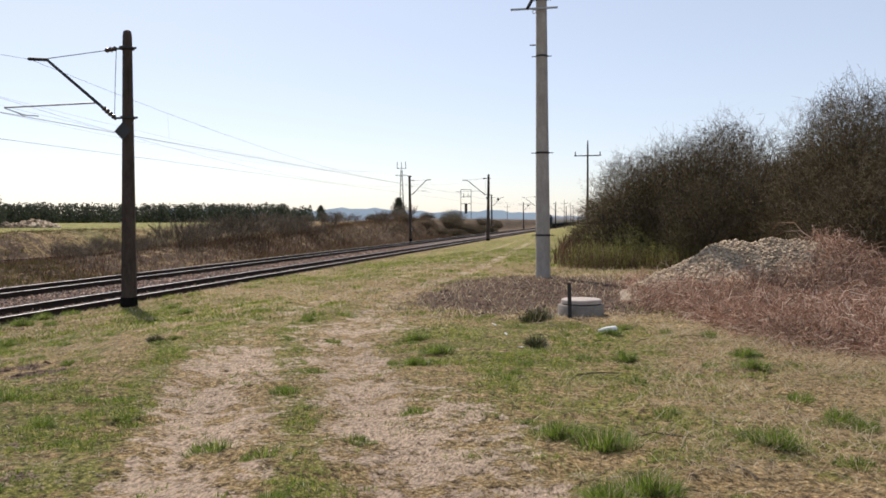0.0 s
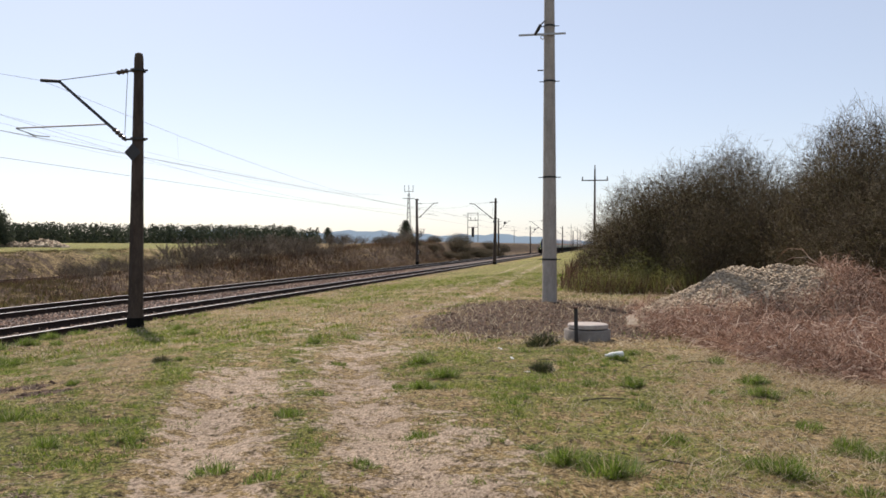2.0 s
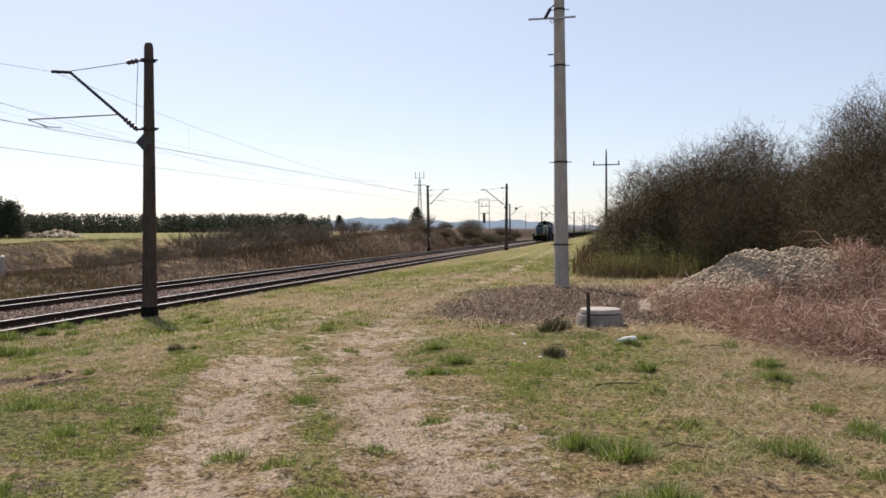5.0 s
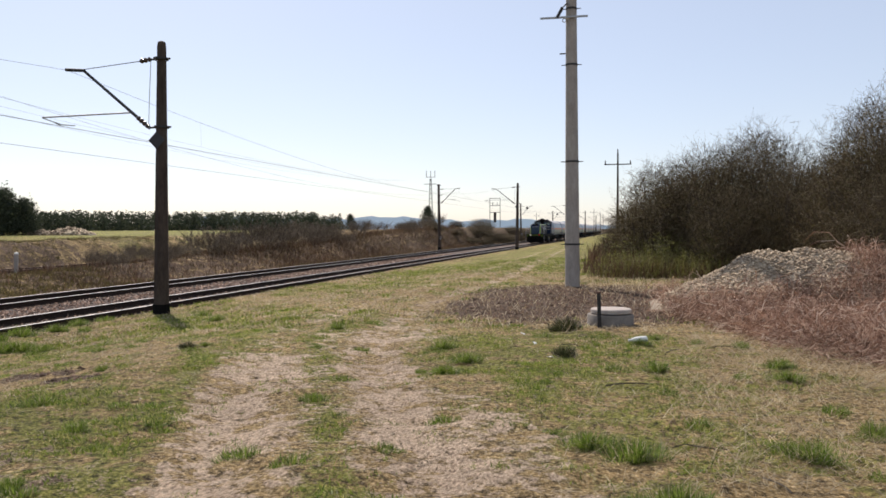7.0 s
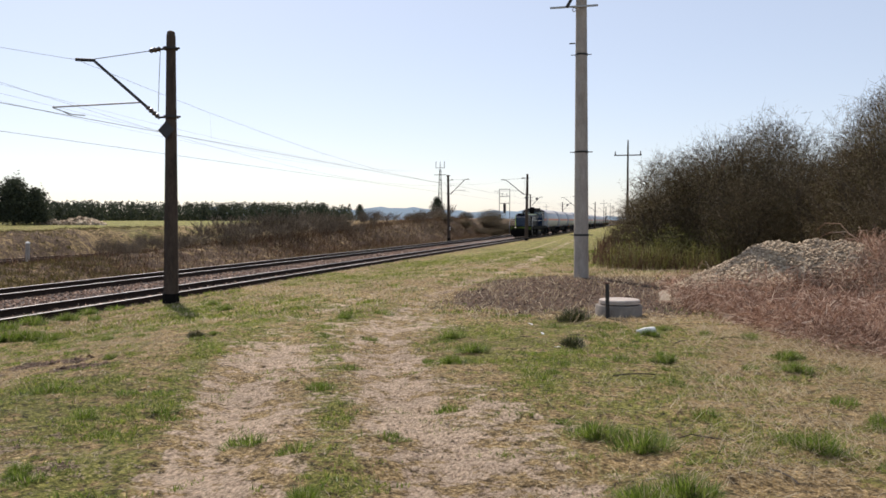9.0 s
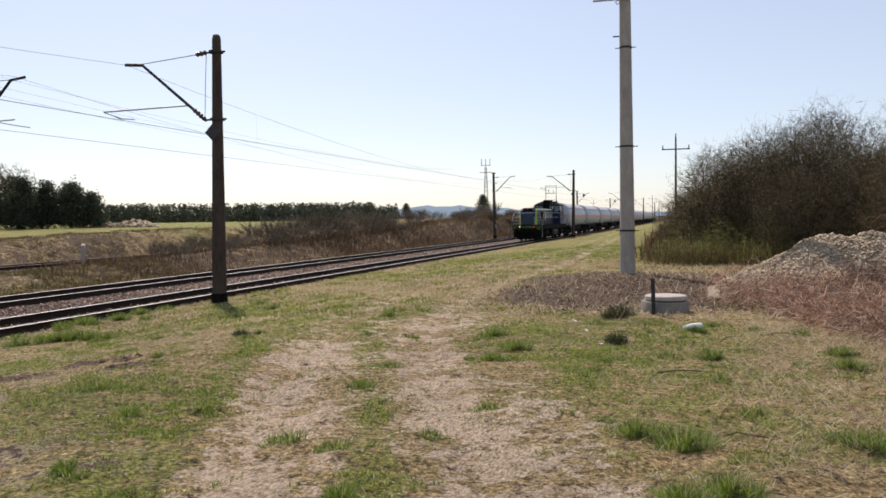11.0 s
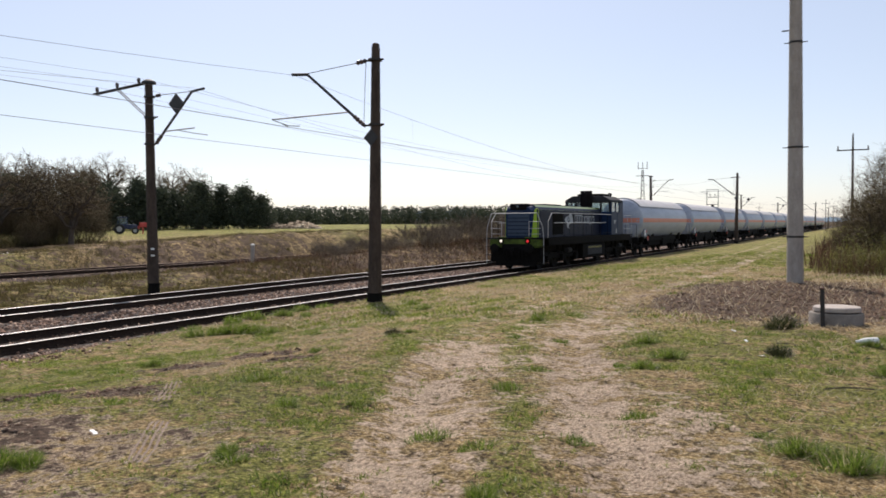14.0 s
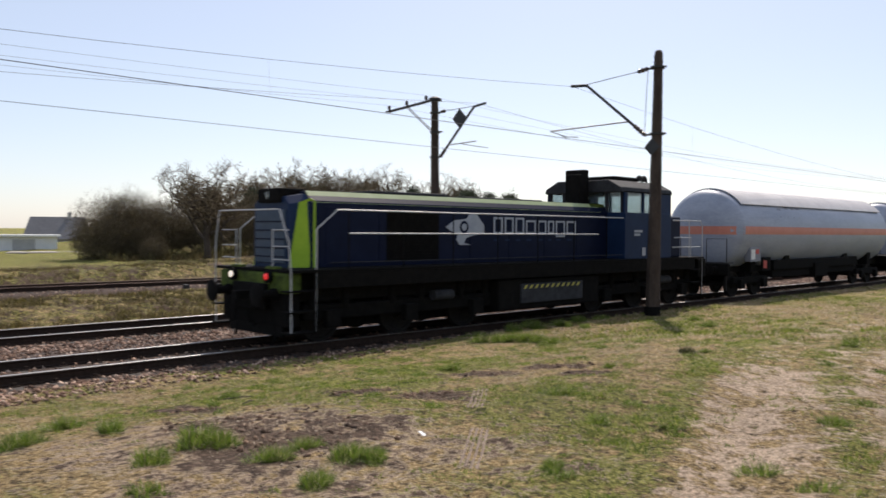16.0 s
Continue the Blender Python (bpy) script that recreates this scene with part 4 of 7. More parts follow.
def build_loco():
    L = thing("diesel_locomotive", "navy blue and lime diesel locomotive with long hood and rear cab", "locomotive")
    # long hood with chamfered shoulders; outline across (x, z)
    hw, y0, y1 = 0.82, 1.15, 11.62
    side = Shape().sweep([(-hw, 1.53), (hw, 1.53), (hw, 2.90), (hw - 0.20, 3.10), (-hw + 0.20, 3.10), (-hw, 2.90)], y0, y1)
    hood = part("hood", side, M_NAVY, L, "glossy navy long hood", 0.015)
    for s in (-1, 1):
        sh = Shape()
        a, b = (s * (hw + 0.006), 2.87), (s * (hw - 0.195), 3.112)
        c, d = (s * (hw - 0.195), 3.09), (s * (hw - 0.02), 2.87)
        sh.sweep([a, b, c, d], y0 + 0.01, y1 - 0.4)
        part("shoulder_stripe", sh, M_PALELIME, hood, "lime shoulder stripe with a pale sky sheen painted in")
    part("hood_roof", Shape().box(-0.6, 0.6, 1.6, 11.3, 3.095, 3.12), M_ROOF, hood, "dusty roof sheet")
    part("roof_hatch", Shape().box(-0.5, 0.5, 3.0, 5.4, 3.11, 3.19), M_ROOF, hood, "low roof hatch", 0.03)
    part("roof_hatch", Shape().box(-0.45, 0.45, 6.0, 9.0, 3.11, 3.16), M_ROOF, hood, "low roof hatch", 0.03)
    for k in range(7):
        yy = 1.5 + k * 1.42
        part("side_door", Shape().box(hw - 0.01, hw + 0.012, yy + 0.03, yy + 1.39, 1.60, 2.78), M_NAVY, hood, "", 0.006)
        part("side_door", Shape().box(-hw - 0.012, -hw + 0.01, yy + 0.03, yy + 1.39, 1.60, 2.78), M_NAVY, hood, "", 0.006)
    part("louvre_panel", Shape().box(hw + 0.011, hw + 0.017, 3.15, 4.74, 1.64, 2.76), M_BLACKDIRT, hood, "sooty black louvre panel")
    for k in range(15):
        part("louvre", Shape().box(hw + 0.017, hw + 0.036, 3.20, 4.69, 1.68 + k * 0.071, 1.71 + k * 0.071), M_BLACKDIRT, hood, "dark louvre slat")
    # nose
    nose = Shape()
    n = len(nose.v)
    for y, w, zt in ((1.15, 0.81, 3.05), (0.74, 0.66, 2.98)):
        nose.v += [(-w, y, 1.53), (w, y, 1.53), (w, y, zt - 0.16), (w - 0.18, y, zt), (-w + 0.18, y, zt), (-w, y, zt - 0.16)]
    nose.f += [(n + i, n + (i + 1) % 6, n + 6 + (i + 1) % 6, n + 6 + i) for i in range(6)] + [tuple(n + i for i in range(6)), tuple(n + 6 + i for i in range(6))]
    nb = part("nose", nose, M_SLATE, L, "slate blue nose of the hood", 0.012)
    for s in (-1, 1):
        lp = Shape()
        m = len(lp.v)
        lp.v += [(s * 0.828, 1.27, 1.54), (s * 0.828, 1.27, 2.89), (s * 0.822, 1.14, 2.95), (s * 0.75, 0.92, 2.86), (s * 0.675, 0.73, 1.54), (s * 0.80, 1.10, 1.54)]
        lp.v += [(x - s * 0.03, y + 0.03, z) for x, y, z in lp.v[m:m + 6]]
        lp.f += [tuple(m + i for i in range(6)), tuple(m + 6 + i for i in range(6))] + [(m + i, m + (i + 1) % 6, m + 6 + (i + 1) % 6, m + 6 + i) for i in range(6)]
        part("lime_corner_panel", lp, M_LIME, nb, "bright lime corner panel")
    part("radiator_grille", Shape().box(-0.56, 0.56, 0.705, 0.745, 1.62, 2.72), M_GRILLE, nb, "front grille, its slate blue lightened for sky reflection", 0.02)
    for k in range(5):
        part("grille_bar", Shape().box(-0.54, 0.54, 0.688, 0.71, 1.74 + k * 0.18, 1.77 + k * 0.18), M_NAVY, nb)
    part("headlight_box", Shape().box(-0.42, 0.42, 0.66, 1.3, 2.86, 3.16), M_BLACKDIRT, nb, "black headlight housing", 0.05)
    part("top_headlight", Shape().tube((0.0, 0.645, 3.02), (0.0, 0.665, 3.02), 0.075, None, 16), M_GLASS, nb, "unlit round headlight")
    # deck, beams, steps
    part("deck", Shape().box(-1.5, 1.5, 0.30, 16.0, 1.47, 1.53), M_BLACKDIRT, L, "dark walkway deck", 0.012)
    for s in (-1.46, 1.46):
        part("side_sill", Shape().box(s - 0.04, s + 0.04, 0.86, 15.4, 1.16, 1.468), M_BLACKDIRT, L, "black side sill")
    part("underframe", Shape().box(-1.1, 1.1, 0.62, 15.8, 0.88, 1.46), M_BLACKDIRT, L)
    pilot = part("front_pilot", Shape().box(-1.30, 1.30, 0.30, 0.62, 1.06, 1.46), M_DIRTYLIME, L, "dirty lime front beam", 0.04)
    part("pilot_plate", Shape().box(-0.62, 0.62, 0.20, 0.30, 0.72, 1.24), M_BLACKDIRT, pilot, "black coupling plate", 0.03)
    part("lower_beam", Shape().box(-1.28, 1.28, 0.34, 0.60, 0.40, 1.058), M_BLACKDIRT, pilot, "sooty black lower beam", 0.05)
    for x, drop in ((-0.46, 0.42), (-0.30, 0.50), (0.30, 0.46), (0.46, 0.40)):
        part("brake_hose", Shape().bent([(x, 0.22, 1.0), (x, 0.06, 0.92), (x * 1.06, 0.02, 0.70), (x * 0.98, 0.08, drop), (x * 0.9, 0.15, drop + 0.05)], 0.024, 7), M_BLACKDIRT, pilot, "black rubber brake hose")
    for x in (-1.0, 1.0):
        part("guard_iron", Shape().tube((x * 0.76, 0.42, 0.5), (x * 0.76, 0.36, 0.10), 0.05, 0.035, 6), M_BLACKDIRT, pilot, "black rail guard iron")
    rear = part("rear_beam", Shape().box(-1.30, 1.30, 15.98, 16.48, 0.86, 1.46), M_BLACKDIRT, L, "sooty black rear beam", 0.04)
    part("snow_plough", Shape().box(-1.02, 1.02, 0.36, 0.42, 0.20, 0.42), M_BLACKDIRT, pilot, "low black plough plate")
    buffer_pair(L, 0.42, -1)
    buffer_pair(L, 16.48, 1)
    part("coupler", Shape().box(-0.09, 0.09, -0.12, 0.26, 0.92, 1.08).tube((0, -0.08, 0.62), (0, -0.08, 1.02), 0.045), M_BLACKDIRT, L)
    for x, mat, nm in ((-0.68, M_WHITELAMP, "lit_white_lamp"), (0.68, M_REDLAMP, "lit_red_lamp")):
        lamp = part("lamp_housing", Shape().lathe((x, 0.32, 1.38), (0, -1, 0), [(0, 0.11), (0.06, 0.13), (0.11, 0.13), (0.12, 0.10)], 16), M_BLACKDIRT, L)
        part(nm, Shape().lathe((x, 0.202, 1.38), (0, -1, 0), [(0, 0.07), (0.015, 0.062), (0.03, 0.03)], 16), mat, lamp, "glowing round lamp")
        part("lamp_bracket", Shape().box(x - 0.20, x + 0.20, 0.305, 0.45, 1.20, 1.58), M_DIRTYLIME, lamp, "dirty lime lamp bracket", 0.03)
    for yy in (0.20, 15.25):
        for s in (-1, 1):
            for z in (0.30, 0.70, 1.10):
                part("step", Shape().box(min(s * 1.2, s * 1.5), max(s * 1.2, s * 1.5), yy, yy + 0.62, z, z + 0.03), M_BLACKDIRT, L, "black boarding step")
            part("step_cheek", Shape().box(min(s * 1.46, s * 1.48), max(s * 1.46, s * 1.48), yy + 0.60, yy + 0.64, 0.28, 1.47), M_BLACKDIRT, L)
    # railings
    for s in (-1, 1):
        x = s * 1.46
        railing(L, [(x, 0.28, 0.30), (x, 0.27, 1.5), (x * 0.97, 0.25, 2.05), (x * 0.80, 0.20, 2.70), (x * 0.72, 0.20, 2.70)])
        railing(L, [(x, 0.84, 0.32), (x, 0.86, 2.32), (x, 1.36, 2.71), (x, 11.4, 2.71)])
        railing(L, [(x, 1.64, 2.24), (x, 10.2, 2.24)])
        part("low_rail", Shape().bent([(x, 1.2, 1.66), (x, 11.4, 1.66)], 0.009, 6), M_ROOF, L, "thin dark low rail")
        for yy in (1.64, 3.1, 4.6, 6.1, 7.6, 9.1, 10.6):
            part("rail_post", Shape().tube((x, yy, 1.5), (x, yy, 2.71), 0.013, None, 6), M_BLACKDIRT, L)
        railing(L, [(x, 14.1, 2.68), (x, 15.8, 2.68), (x, 15.92, 2.5), (x, 15.92, 0.30)])
        railing(L, [(x, 14.2, 2.15), (x, 15.2, 2.15), (x, 15.2, 1.5)])
        railing(L, [(x * 0.95, 15.22, 2.67), (x * 0.95, 15.22, 1.5)])
        railing(L, [(x * 0.95, 14.2, 1.85), (x * 0.95, 15.9, 1.85)])
        # end railings across the front
        for z in (1.72, 1.98, 2.30):
            railing(L, [(s * 0.70, 0.34, z), (x * 0.88, 0.34, z)], 0.011)
        railing(L, [(s * 0.70, 0.34, 1.5), (s * 0.70, 0.34, 2.32)], 0.013)
    railing(L, [(-1.06, 0.20, 2.70), (1.06, 0.20, 2.70)])
    # cab
    cy0, cy1, cw = 11.52, 14.05, 1.43
    cab = part("cab", Shape().sweep([(-cw, 1.53), (cw, 1.53), (cw, 2.88), (-cw, 2.88)], cy0 + 0.02, cy1), M_SLATE, L, "slate blue cab lower body", 0.02)
    for yy, w in ((cy0 + 0.02, 0.14), (12.50, 0.07), (13.30, 0.75)):
        for s in (-1, 1):
            part("window_pillar", Shape().slab([(yy, 2.88), (yy + w, 2.88), (yy + w, 3.46), (yy, 3.46)], min(s * 1.31, s * 1.41), max(s * 1.31, s * 1.41)), M_SLATE, cab)
    for x in (-1.36, -0.82, 0.72, 1.26):
        for yy in (cy0 + 0.02, cy1 - 0.10):
            part("window_pillar", Shape().box(x, x + 0.10, yy, yy + 0.08, 2.88, 3.46), M_ROOF, cab)
    for s in (-1, 1):
        part("side_window", Shape().box(min(s * 1.365, s * 1.375), max(s * 1.365, s * 1.375), cy0 + 0.1, cy1 - 0.12, 2.89, 3.45), M_GLASS, cab, "pale reflecting cab window")
    part("end_window", Shape().box(-1.3, 1.3, cy0 + 0.055, cy0 + 0.065, 2.89, 3.45), M_GLASS, cab, "cab end window")
    part("end_window", Shape().box(-1.3, 1.3, cy1 - 0.065, cy1 - 0.055, 2.89, 3.45), M_GLASS, cab, "cab end window")
    roof = Shape().sweep([(-1.41, 3.46), (1.41, 3.46), (1.36, 3.60), (0.92, 3.83), (-0.92, 3.83), (-1.36, 3.60)], cy0 - 0.12, cy1 + 0.10)
    rf = part("cab_roof", roof, M_ROOF, L, "dusty dark cab roof", 0.03)
    part("air_unit", Shape().box(-0.80, 0.80, 11.9, 13.2, 3.83, 3.97), M_BLACKDIRT, rf, "flat dark roof air unit", 0.06)
    for y in (13.45, 13.70):
        part("horn", Shape().lathe((0.75, y, 3.95), (0.2, -1, 0), [(0, 0.03), (0.12, 0.04), (0.22, 0.10)], 10).tube((0.75, y, 3.8), (0.75, y, 3.97), 0.03), M_STEEL, rf, "small black roof horn")
    for s in (-1.4175, 1.4175):
        part("rain_strip", Shape().box(s - 0.0125, s + 0.0125, cy0, cy1, 3.455, 3.485), M_BLACKDIRT, rf)
    part("exhaust_stack", Shape().box(-0.30, 0.36, 10.98, 11.24, 3.05, 4.12), M_BLACKDIRT, L, "sooty square exhaust stack", 0.03)
    part("exhaust_box", Shape().box(-0.10, 0.38, 10.76, 10.975, 3.05, 3.97), M_BLACKDIRT, L, "sooty exhaust box", 0.03)
    part("hood_step_band", Shape().box(0.60, 0.70, 10.9, 11.5, 3.02, 3.115), M_DIRTYLIME, hood, "grimy lime panel by the exhaust")
    part("control_desk", Shape().box(-0.9, -0.2, 12.0, 12.5, 2.8, 3.10), M_BLACKDIRT, cab)
    part("cab_door", Shape().box(cw - 0.005, cw + 0.012, 12.75, 13.35, 1.62, 2.86), M_SLATE, cab, "", 0.006)
    for z, w in ((2.30, 0.42), (2.20, 0.30)):
        part("marking_bar", Shape().box(cw + 0.012, cw + 0.017, 12.0, 12.0 + w, z, z + 0.07), M_DECAL, cab, "unreadable pale marking")
    part("marking_plate", Shape().box(cw + 0.012, cw + 0.018, 12.42, 12.60, 1.62, 1.86), M_DECAL, cab, "small pale plate")
    # short rear hood
    part("rear_hood", Shape().box(-1.15, 1.15, 14.0, 15.1, 1.53, 2.80), M_NAVY, L, "short navy rear hood", 0.05)
    # pale emblem and lettering-sized bars
    x0, x1 = hw + 0.014, hw + 0.022
    emb = part("emblem", Shape().slab([(y + 0.15, z) for y, z in [(4.80, 2.40), (5.10, 2.56), (5.50, 2.60), (5.62, 2.74), (5.85, 2.72), (6.12, 2.46), (6.14, 2.24), (5.75, 2.20), (5.50, 2.14), (5.42, 2.02), (5.66, 1.97), (5.28, 1.97), (5.16, 2.10), (5.22, 2.24), (4.98, 2.30)]], x0, x1), M_DECAL, L, "pale curved emblem on the hood side")
    part("emblem_eye", Shape().tube((x1, 5.57, 2.40), (x1 + 0.006, 5.57, 2.40), 0.15, None, 20), M_NAVY, emb)
    part("emblem_ring", Shape().tube((x1 + 0.006, 5.57, 2.40), (x1 + 0.011, 5.57, 2.40), 0.085, None, 20), M_DECAL, emb)
    yy = 6.62
    for w, h in ((0.34, 0.42), (0.34, 0.42), (0.34, 0.42), (0.40, 0.36), (0.36, 0.36), (0.26, 0.36), (0.40, 0.44), (0.42, 0.36)):
        zb = 2.24 - (h - 0.36 if h > 0.43 else 0)
        letter = Shape().box(x0, x1, yy, yy + 0.055, zb, zb + h).box(x0, x1, yy + w - 0.055, yy + w, zb, zb + h).box(x0, x1, yy + 0.055, yy + w - 0.055, zb + h - 0.05, zb + h).box(x0, x1, yy + 0.055, yy + w - 0.055, zb, zb + 0.05)
        part("lettering_block", letter, M_DECAL, L, "pale lettering-sized block")
        # slate bar draws in the reflection beneath each lettering block
        part("lettering_shadow", Shape().box(x0, x1, yy + 0.02, yy + w * 0.55, 2.06, 2.11), M_SLATE, L)
        yy += w + 0.075
    # tank with hazard stripes and running gear
    ft = part("fuel_tank", Shape().box(-1.42, 1.42, 6.2, 10.3, 0.38, 1.12), M_BLACKDIRT, L, "sooty fuel tank", 0.05)
    part("battery_box", Shape().box(1.40, 1.47, 6.98, 9.50, 0.52, 1.00), M_ROOF, ft, "dull grey side box", 0.02)
    for k in range(11):
        y = 7.05 + k * 0.215
        part("hazard_stripe", Shape().slab([(y, 0.88), (y + 0.09, 0.88), (y + 0.17, 0.97), (y + 0.08, 0.97)], 1.471, 1.476), M_YELLOW, ft, "yellow hazard stripe")
    # added filler box that shuts out the light gap beneath the deck
    part("traction_gear", Shape().box(-0.6, 0.6, 0.8, 15.7, 0.24, 0.9), M_BLACKDIRT, L, "black filler box added between the bogies to block light")
    for bc in (3.5, 13.0):
        bogie = part("bogie_frame", Shape().box(-1.15, -0.98, bc - 2.75, bc + 2.75, 0.50, 0.80).box(0.98, 1.15, bc - 2.75, bc + 2.75, 0.50, 0.80).box(-1.0, 1.0, bc - 0.3, bc + 0.3, 0.5, 0.85), M_BLACKDIRT, L, "black three-axle bogie frame", 0.03)
        for k in (-2.1, 0, 2.1):
            WHEELSETS.append((wheelset(L, bc + k, 0.525), 0.525, bc + k))
            for s in (-1, 1):
                part("axle_box", Shape().box(min(s * 1.15, s * 1.32), max(s * 1.15, s * 1.32), bc + k - 0.18, bc + k + 0.18, 0.34, 0.70), M_BLACKDIRT, bogie, "", 0.03)
                for o in (-0.42, 0.42):
                    part("coil_spring", Shape().tube((s * 1.10, bc + k + o, 0.72), (s * 1.10, bc + k + o, 1.12), 0.10, None, 10), M_BLACKDIRT, bogie)
        part("brake_cylinder", Shape().tube((1.2, bc + 0.7, 0.85), (1.2, bc + 1.3, 0.85), 0.12, None, 12), M_ROOF, bogie, "grey brake cylinder")
    return L


def build_wagon():
    """A pressure tank wagon, buffer tips at y = 0 and 17.6."""
    W = thing("tank_wagon", "pale grey pressure tank wagon with an orange band", "tank wagon", "tank wagons of the train")
    cz, r = 2.38, 1.48
    prof = [(s, q) for s, q in [(0.95 + 0.62 * (1 - math.cos(radians(a))), max(0.03, r * math.sin(radians(a)))) for a in range(0, 91, 10)]]
    prof += [(17.6 - s, q) for s, q in reversed(prof)]
    tank = part("tank", Shape().lathe((0, 0, cz), (0, 1, 0), prof, 48), M_TANK, W, "weathered pale grey pressure vessel", smooth=True)
    # orange band round the waist, on the cylinder and the dished ends
    for s in (-1, 1):
        band = Shape()
        n = 5
        for y in (1.57, 16.03):
            for k in range(n):
                a = radians(-5.5 + 11.0 * k / (n - 1))
                band.v.append((s * (r + 0.006) * math.cos(a), y, cz + 0.02 + (r + 0.006) * math.sin(a)))
        band.f += [(k, k + 1, n + k + 1, n + k) for k in range(n - 1)]
        part("orange_band", band, M_BAND, tank, "faded orange waist band")
    for yend, way in ((0.95, 1), (16.65, -1)):
        band = Shape()
        xs = [-1.46 + 2.92 * k / 16 for k in range(17)]
        for z in (-0.13, 0.16):
            for x in xs:
                q = min(math.hypot(x, z), r)
                band.v.append((x, yend + way * 0.62 * (1 - math.sqrt(max(0.0, 1 - (q / r) ** 2))) - way * 0.006, cz + z))
        band.f += [(k, k + 1, 17 + k + 1, 17 + k) for k in range(16)]
        part("orange_band", band, M_BAND, tank, "faded orange waist band")
    # sun shield over the top
    sh = Shape()
    n = 18
    for rr in (r + 0.075, r + 0.062):
        for y in (1.75, 15.85):
            for k in range(n + 1):
                a = radians(38 + 104 * k / n)
                sh.v.append((rr * math.cos(a), y, cz + rr * math.sin(a)))
    for b, o in ((0, 0), (2 * (n + 1), 1)):
        for k in range(n):
            sh.f.append((b + k, b + k + 1, b + n + 1 + k + 1, b + n + 1 + k))
    for k in range(n):
        sh.f += [(k, k + 1, 2 * (n + 1) + k + 1, 2 * (n + 1) + k), (n + 1 + k, n + 2 + k, 3 * (n + 1) + k + 1, 3 * (n + 1) + k)]
    part("sun_shield", sh, M_SHIELD, W, "dusty light sun shield sheet", smooth=True)
    for y in (1.8, 5.2, 8.8, 12.4, 15.8):
        rib = Shape()
        for k in range(12):
            a, b = radians(38 + 104 * k / 12), radians(38 + 104 * (k + 1) / 12)
            rib.tube((1.525 * math.cos(a), y, cz + 1.525 * math.sin(a)), (1.525 * math.cos(b), y, cz + 1.525 * math.sin(b)), 0.03, None, 4)
        part("shield_rib", rib, M_TANK, W)
    # faded markings
    yy = 4.6
    for w, h in ((0.30, 0.34), (0.10, 0.0), (0.42, 0.40), (0.36, 0.40), (0.40, 0.40)):
        if h:
            mark = Shape()
            for z0, z1, ya, yb in ((0.52, 0.52 + h, yy, yy + 0.09), (0.52 + h - 0.08, 0.52 + h, yy + 0.09, yy + w)):
                base = len(mark.v)
                for y in (ya, yb):
                    for z in (z0, z1):
                        mark.v.append((math.sqrt((r + 0.005) ** 2 - z * z), y, cz + z))
                mark.f.append((base, base + 1, base + 3, base + 2))
            part("marking_block", mark, M_GREYMARK, tank, "faded unreadable grey marking")
        yy += w + 0.12
    # frame, buffers, bogies, gear
    fr = part("underframe", Shape().box(-0.75, -0.55, 0.6, 17.0, 0.86, 1.16).box(0.55, 0.75, 0.6, 17.0, 0.86, 1.16).box(-1.35, 1.35, 0.58, 0.74, 0.84, 1.24).box(-1.35, 1.35, 16.86, 17.02, 0.84, 1.24), M_BLACKDIRT, W, "black wagon underframe", 0.02)
    for y in (2.9, 5.8, 11.8, 14.7):
        part("saddle", Shape().slab([(y - 0.22, 0.9), (y + 0.22, 0.9), (y + 0.22, 1.55), (y - 0.22, 1.55)], -1.15, 1.15), M_BLACKDIRT, fr, "dark tank saddle", 0.02)
    buffer_pair(W, 0.58, -1)
    buffer_pair(W, 17.02, 1)
    part("valve_box", Shape().box(-1.2, 1.28, 8.2, 9.5, 0.55, 1.12), M_BLACKDIRT, fr, "dark valve box", 0.04)
    part("brake_gear", Shape().box(-0.9, 1.1, 4.6, 8.1, 0.62, 1.0).box(-0.9, 1.1, 9.6, 13.0, 0.66, 1.0).box(1.05, 1.2, 4.5, 13.1, 0.92, 1.3), M_BLACKDIRT, fr, "dark brake gear and side girder", 0.03)
    part("brake_reservoir", Shape().tube((0.7, 6.6, 0.72), (0.7, 7.8, 0.72), 0.2, None, 14), M_BLACKDIRT, fr)
    part("equipment_cabinet", Shape().box(1.16, 1.40, 2.15, 2.95, 1.28, 1.78), M_GREYMARK, fr, "grey equipment cabinet", 0.02)
    part("placard_frame", Shape().box(1.25, 1.30, 3.3, 4.0, 0.92, 1.42), M_BLACKDIRT, fr)
    part("red_placard", Shape().box(1.30, 1.305, 3.4, 3.68, 1.02, 1.30), M_REDPLATE, fr, "small red plate")
    part("red_placard", Shape().box(1.40, 1.405, 2.55, 2.8, 1.56, 1.72), M_REDPLATE, fr, "small red plate")
    part("white_placard", Shape().box(1.40, 1.406, 2.2, 2.5, 1.36, 1.72), M_WHITE, fr, "small white plate")
    for y, s in ((0.66, 1), (16.94, -1)):
        plat = part("end_platform", Shape().box(-1.3, 1.3, min(y, y + s * 0.45), max(y, y + s * 0.45), 1.24, 1.28), M_STEEL, W)
        for k in (-1, 1):
            part("platform_rail", Shape().bent([(1.25 * k, y, 0.3), (1.25 * k, y, 2.1), (0.5 * k, y, 2.1), (0.5 * k, y, 1.28)], 0.018), M_STEEL, plat, "thin dark end rail")
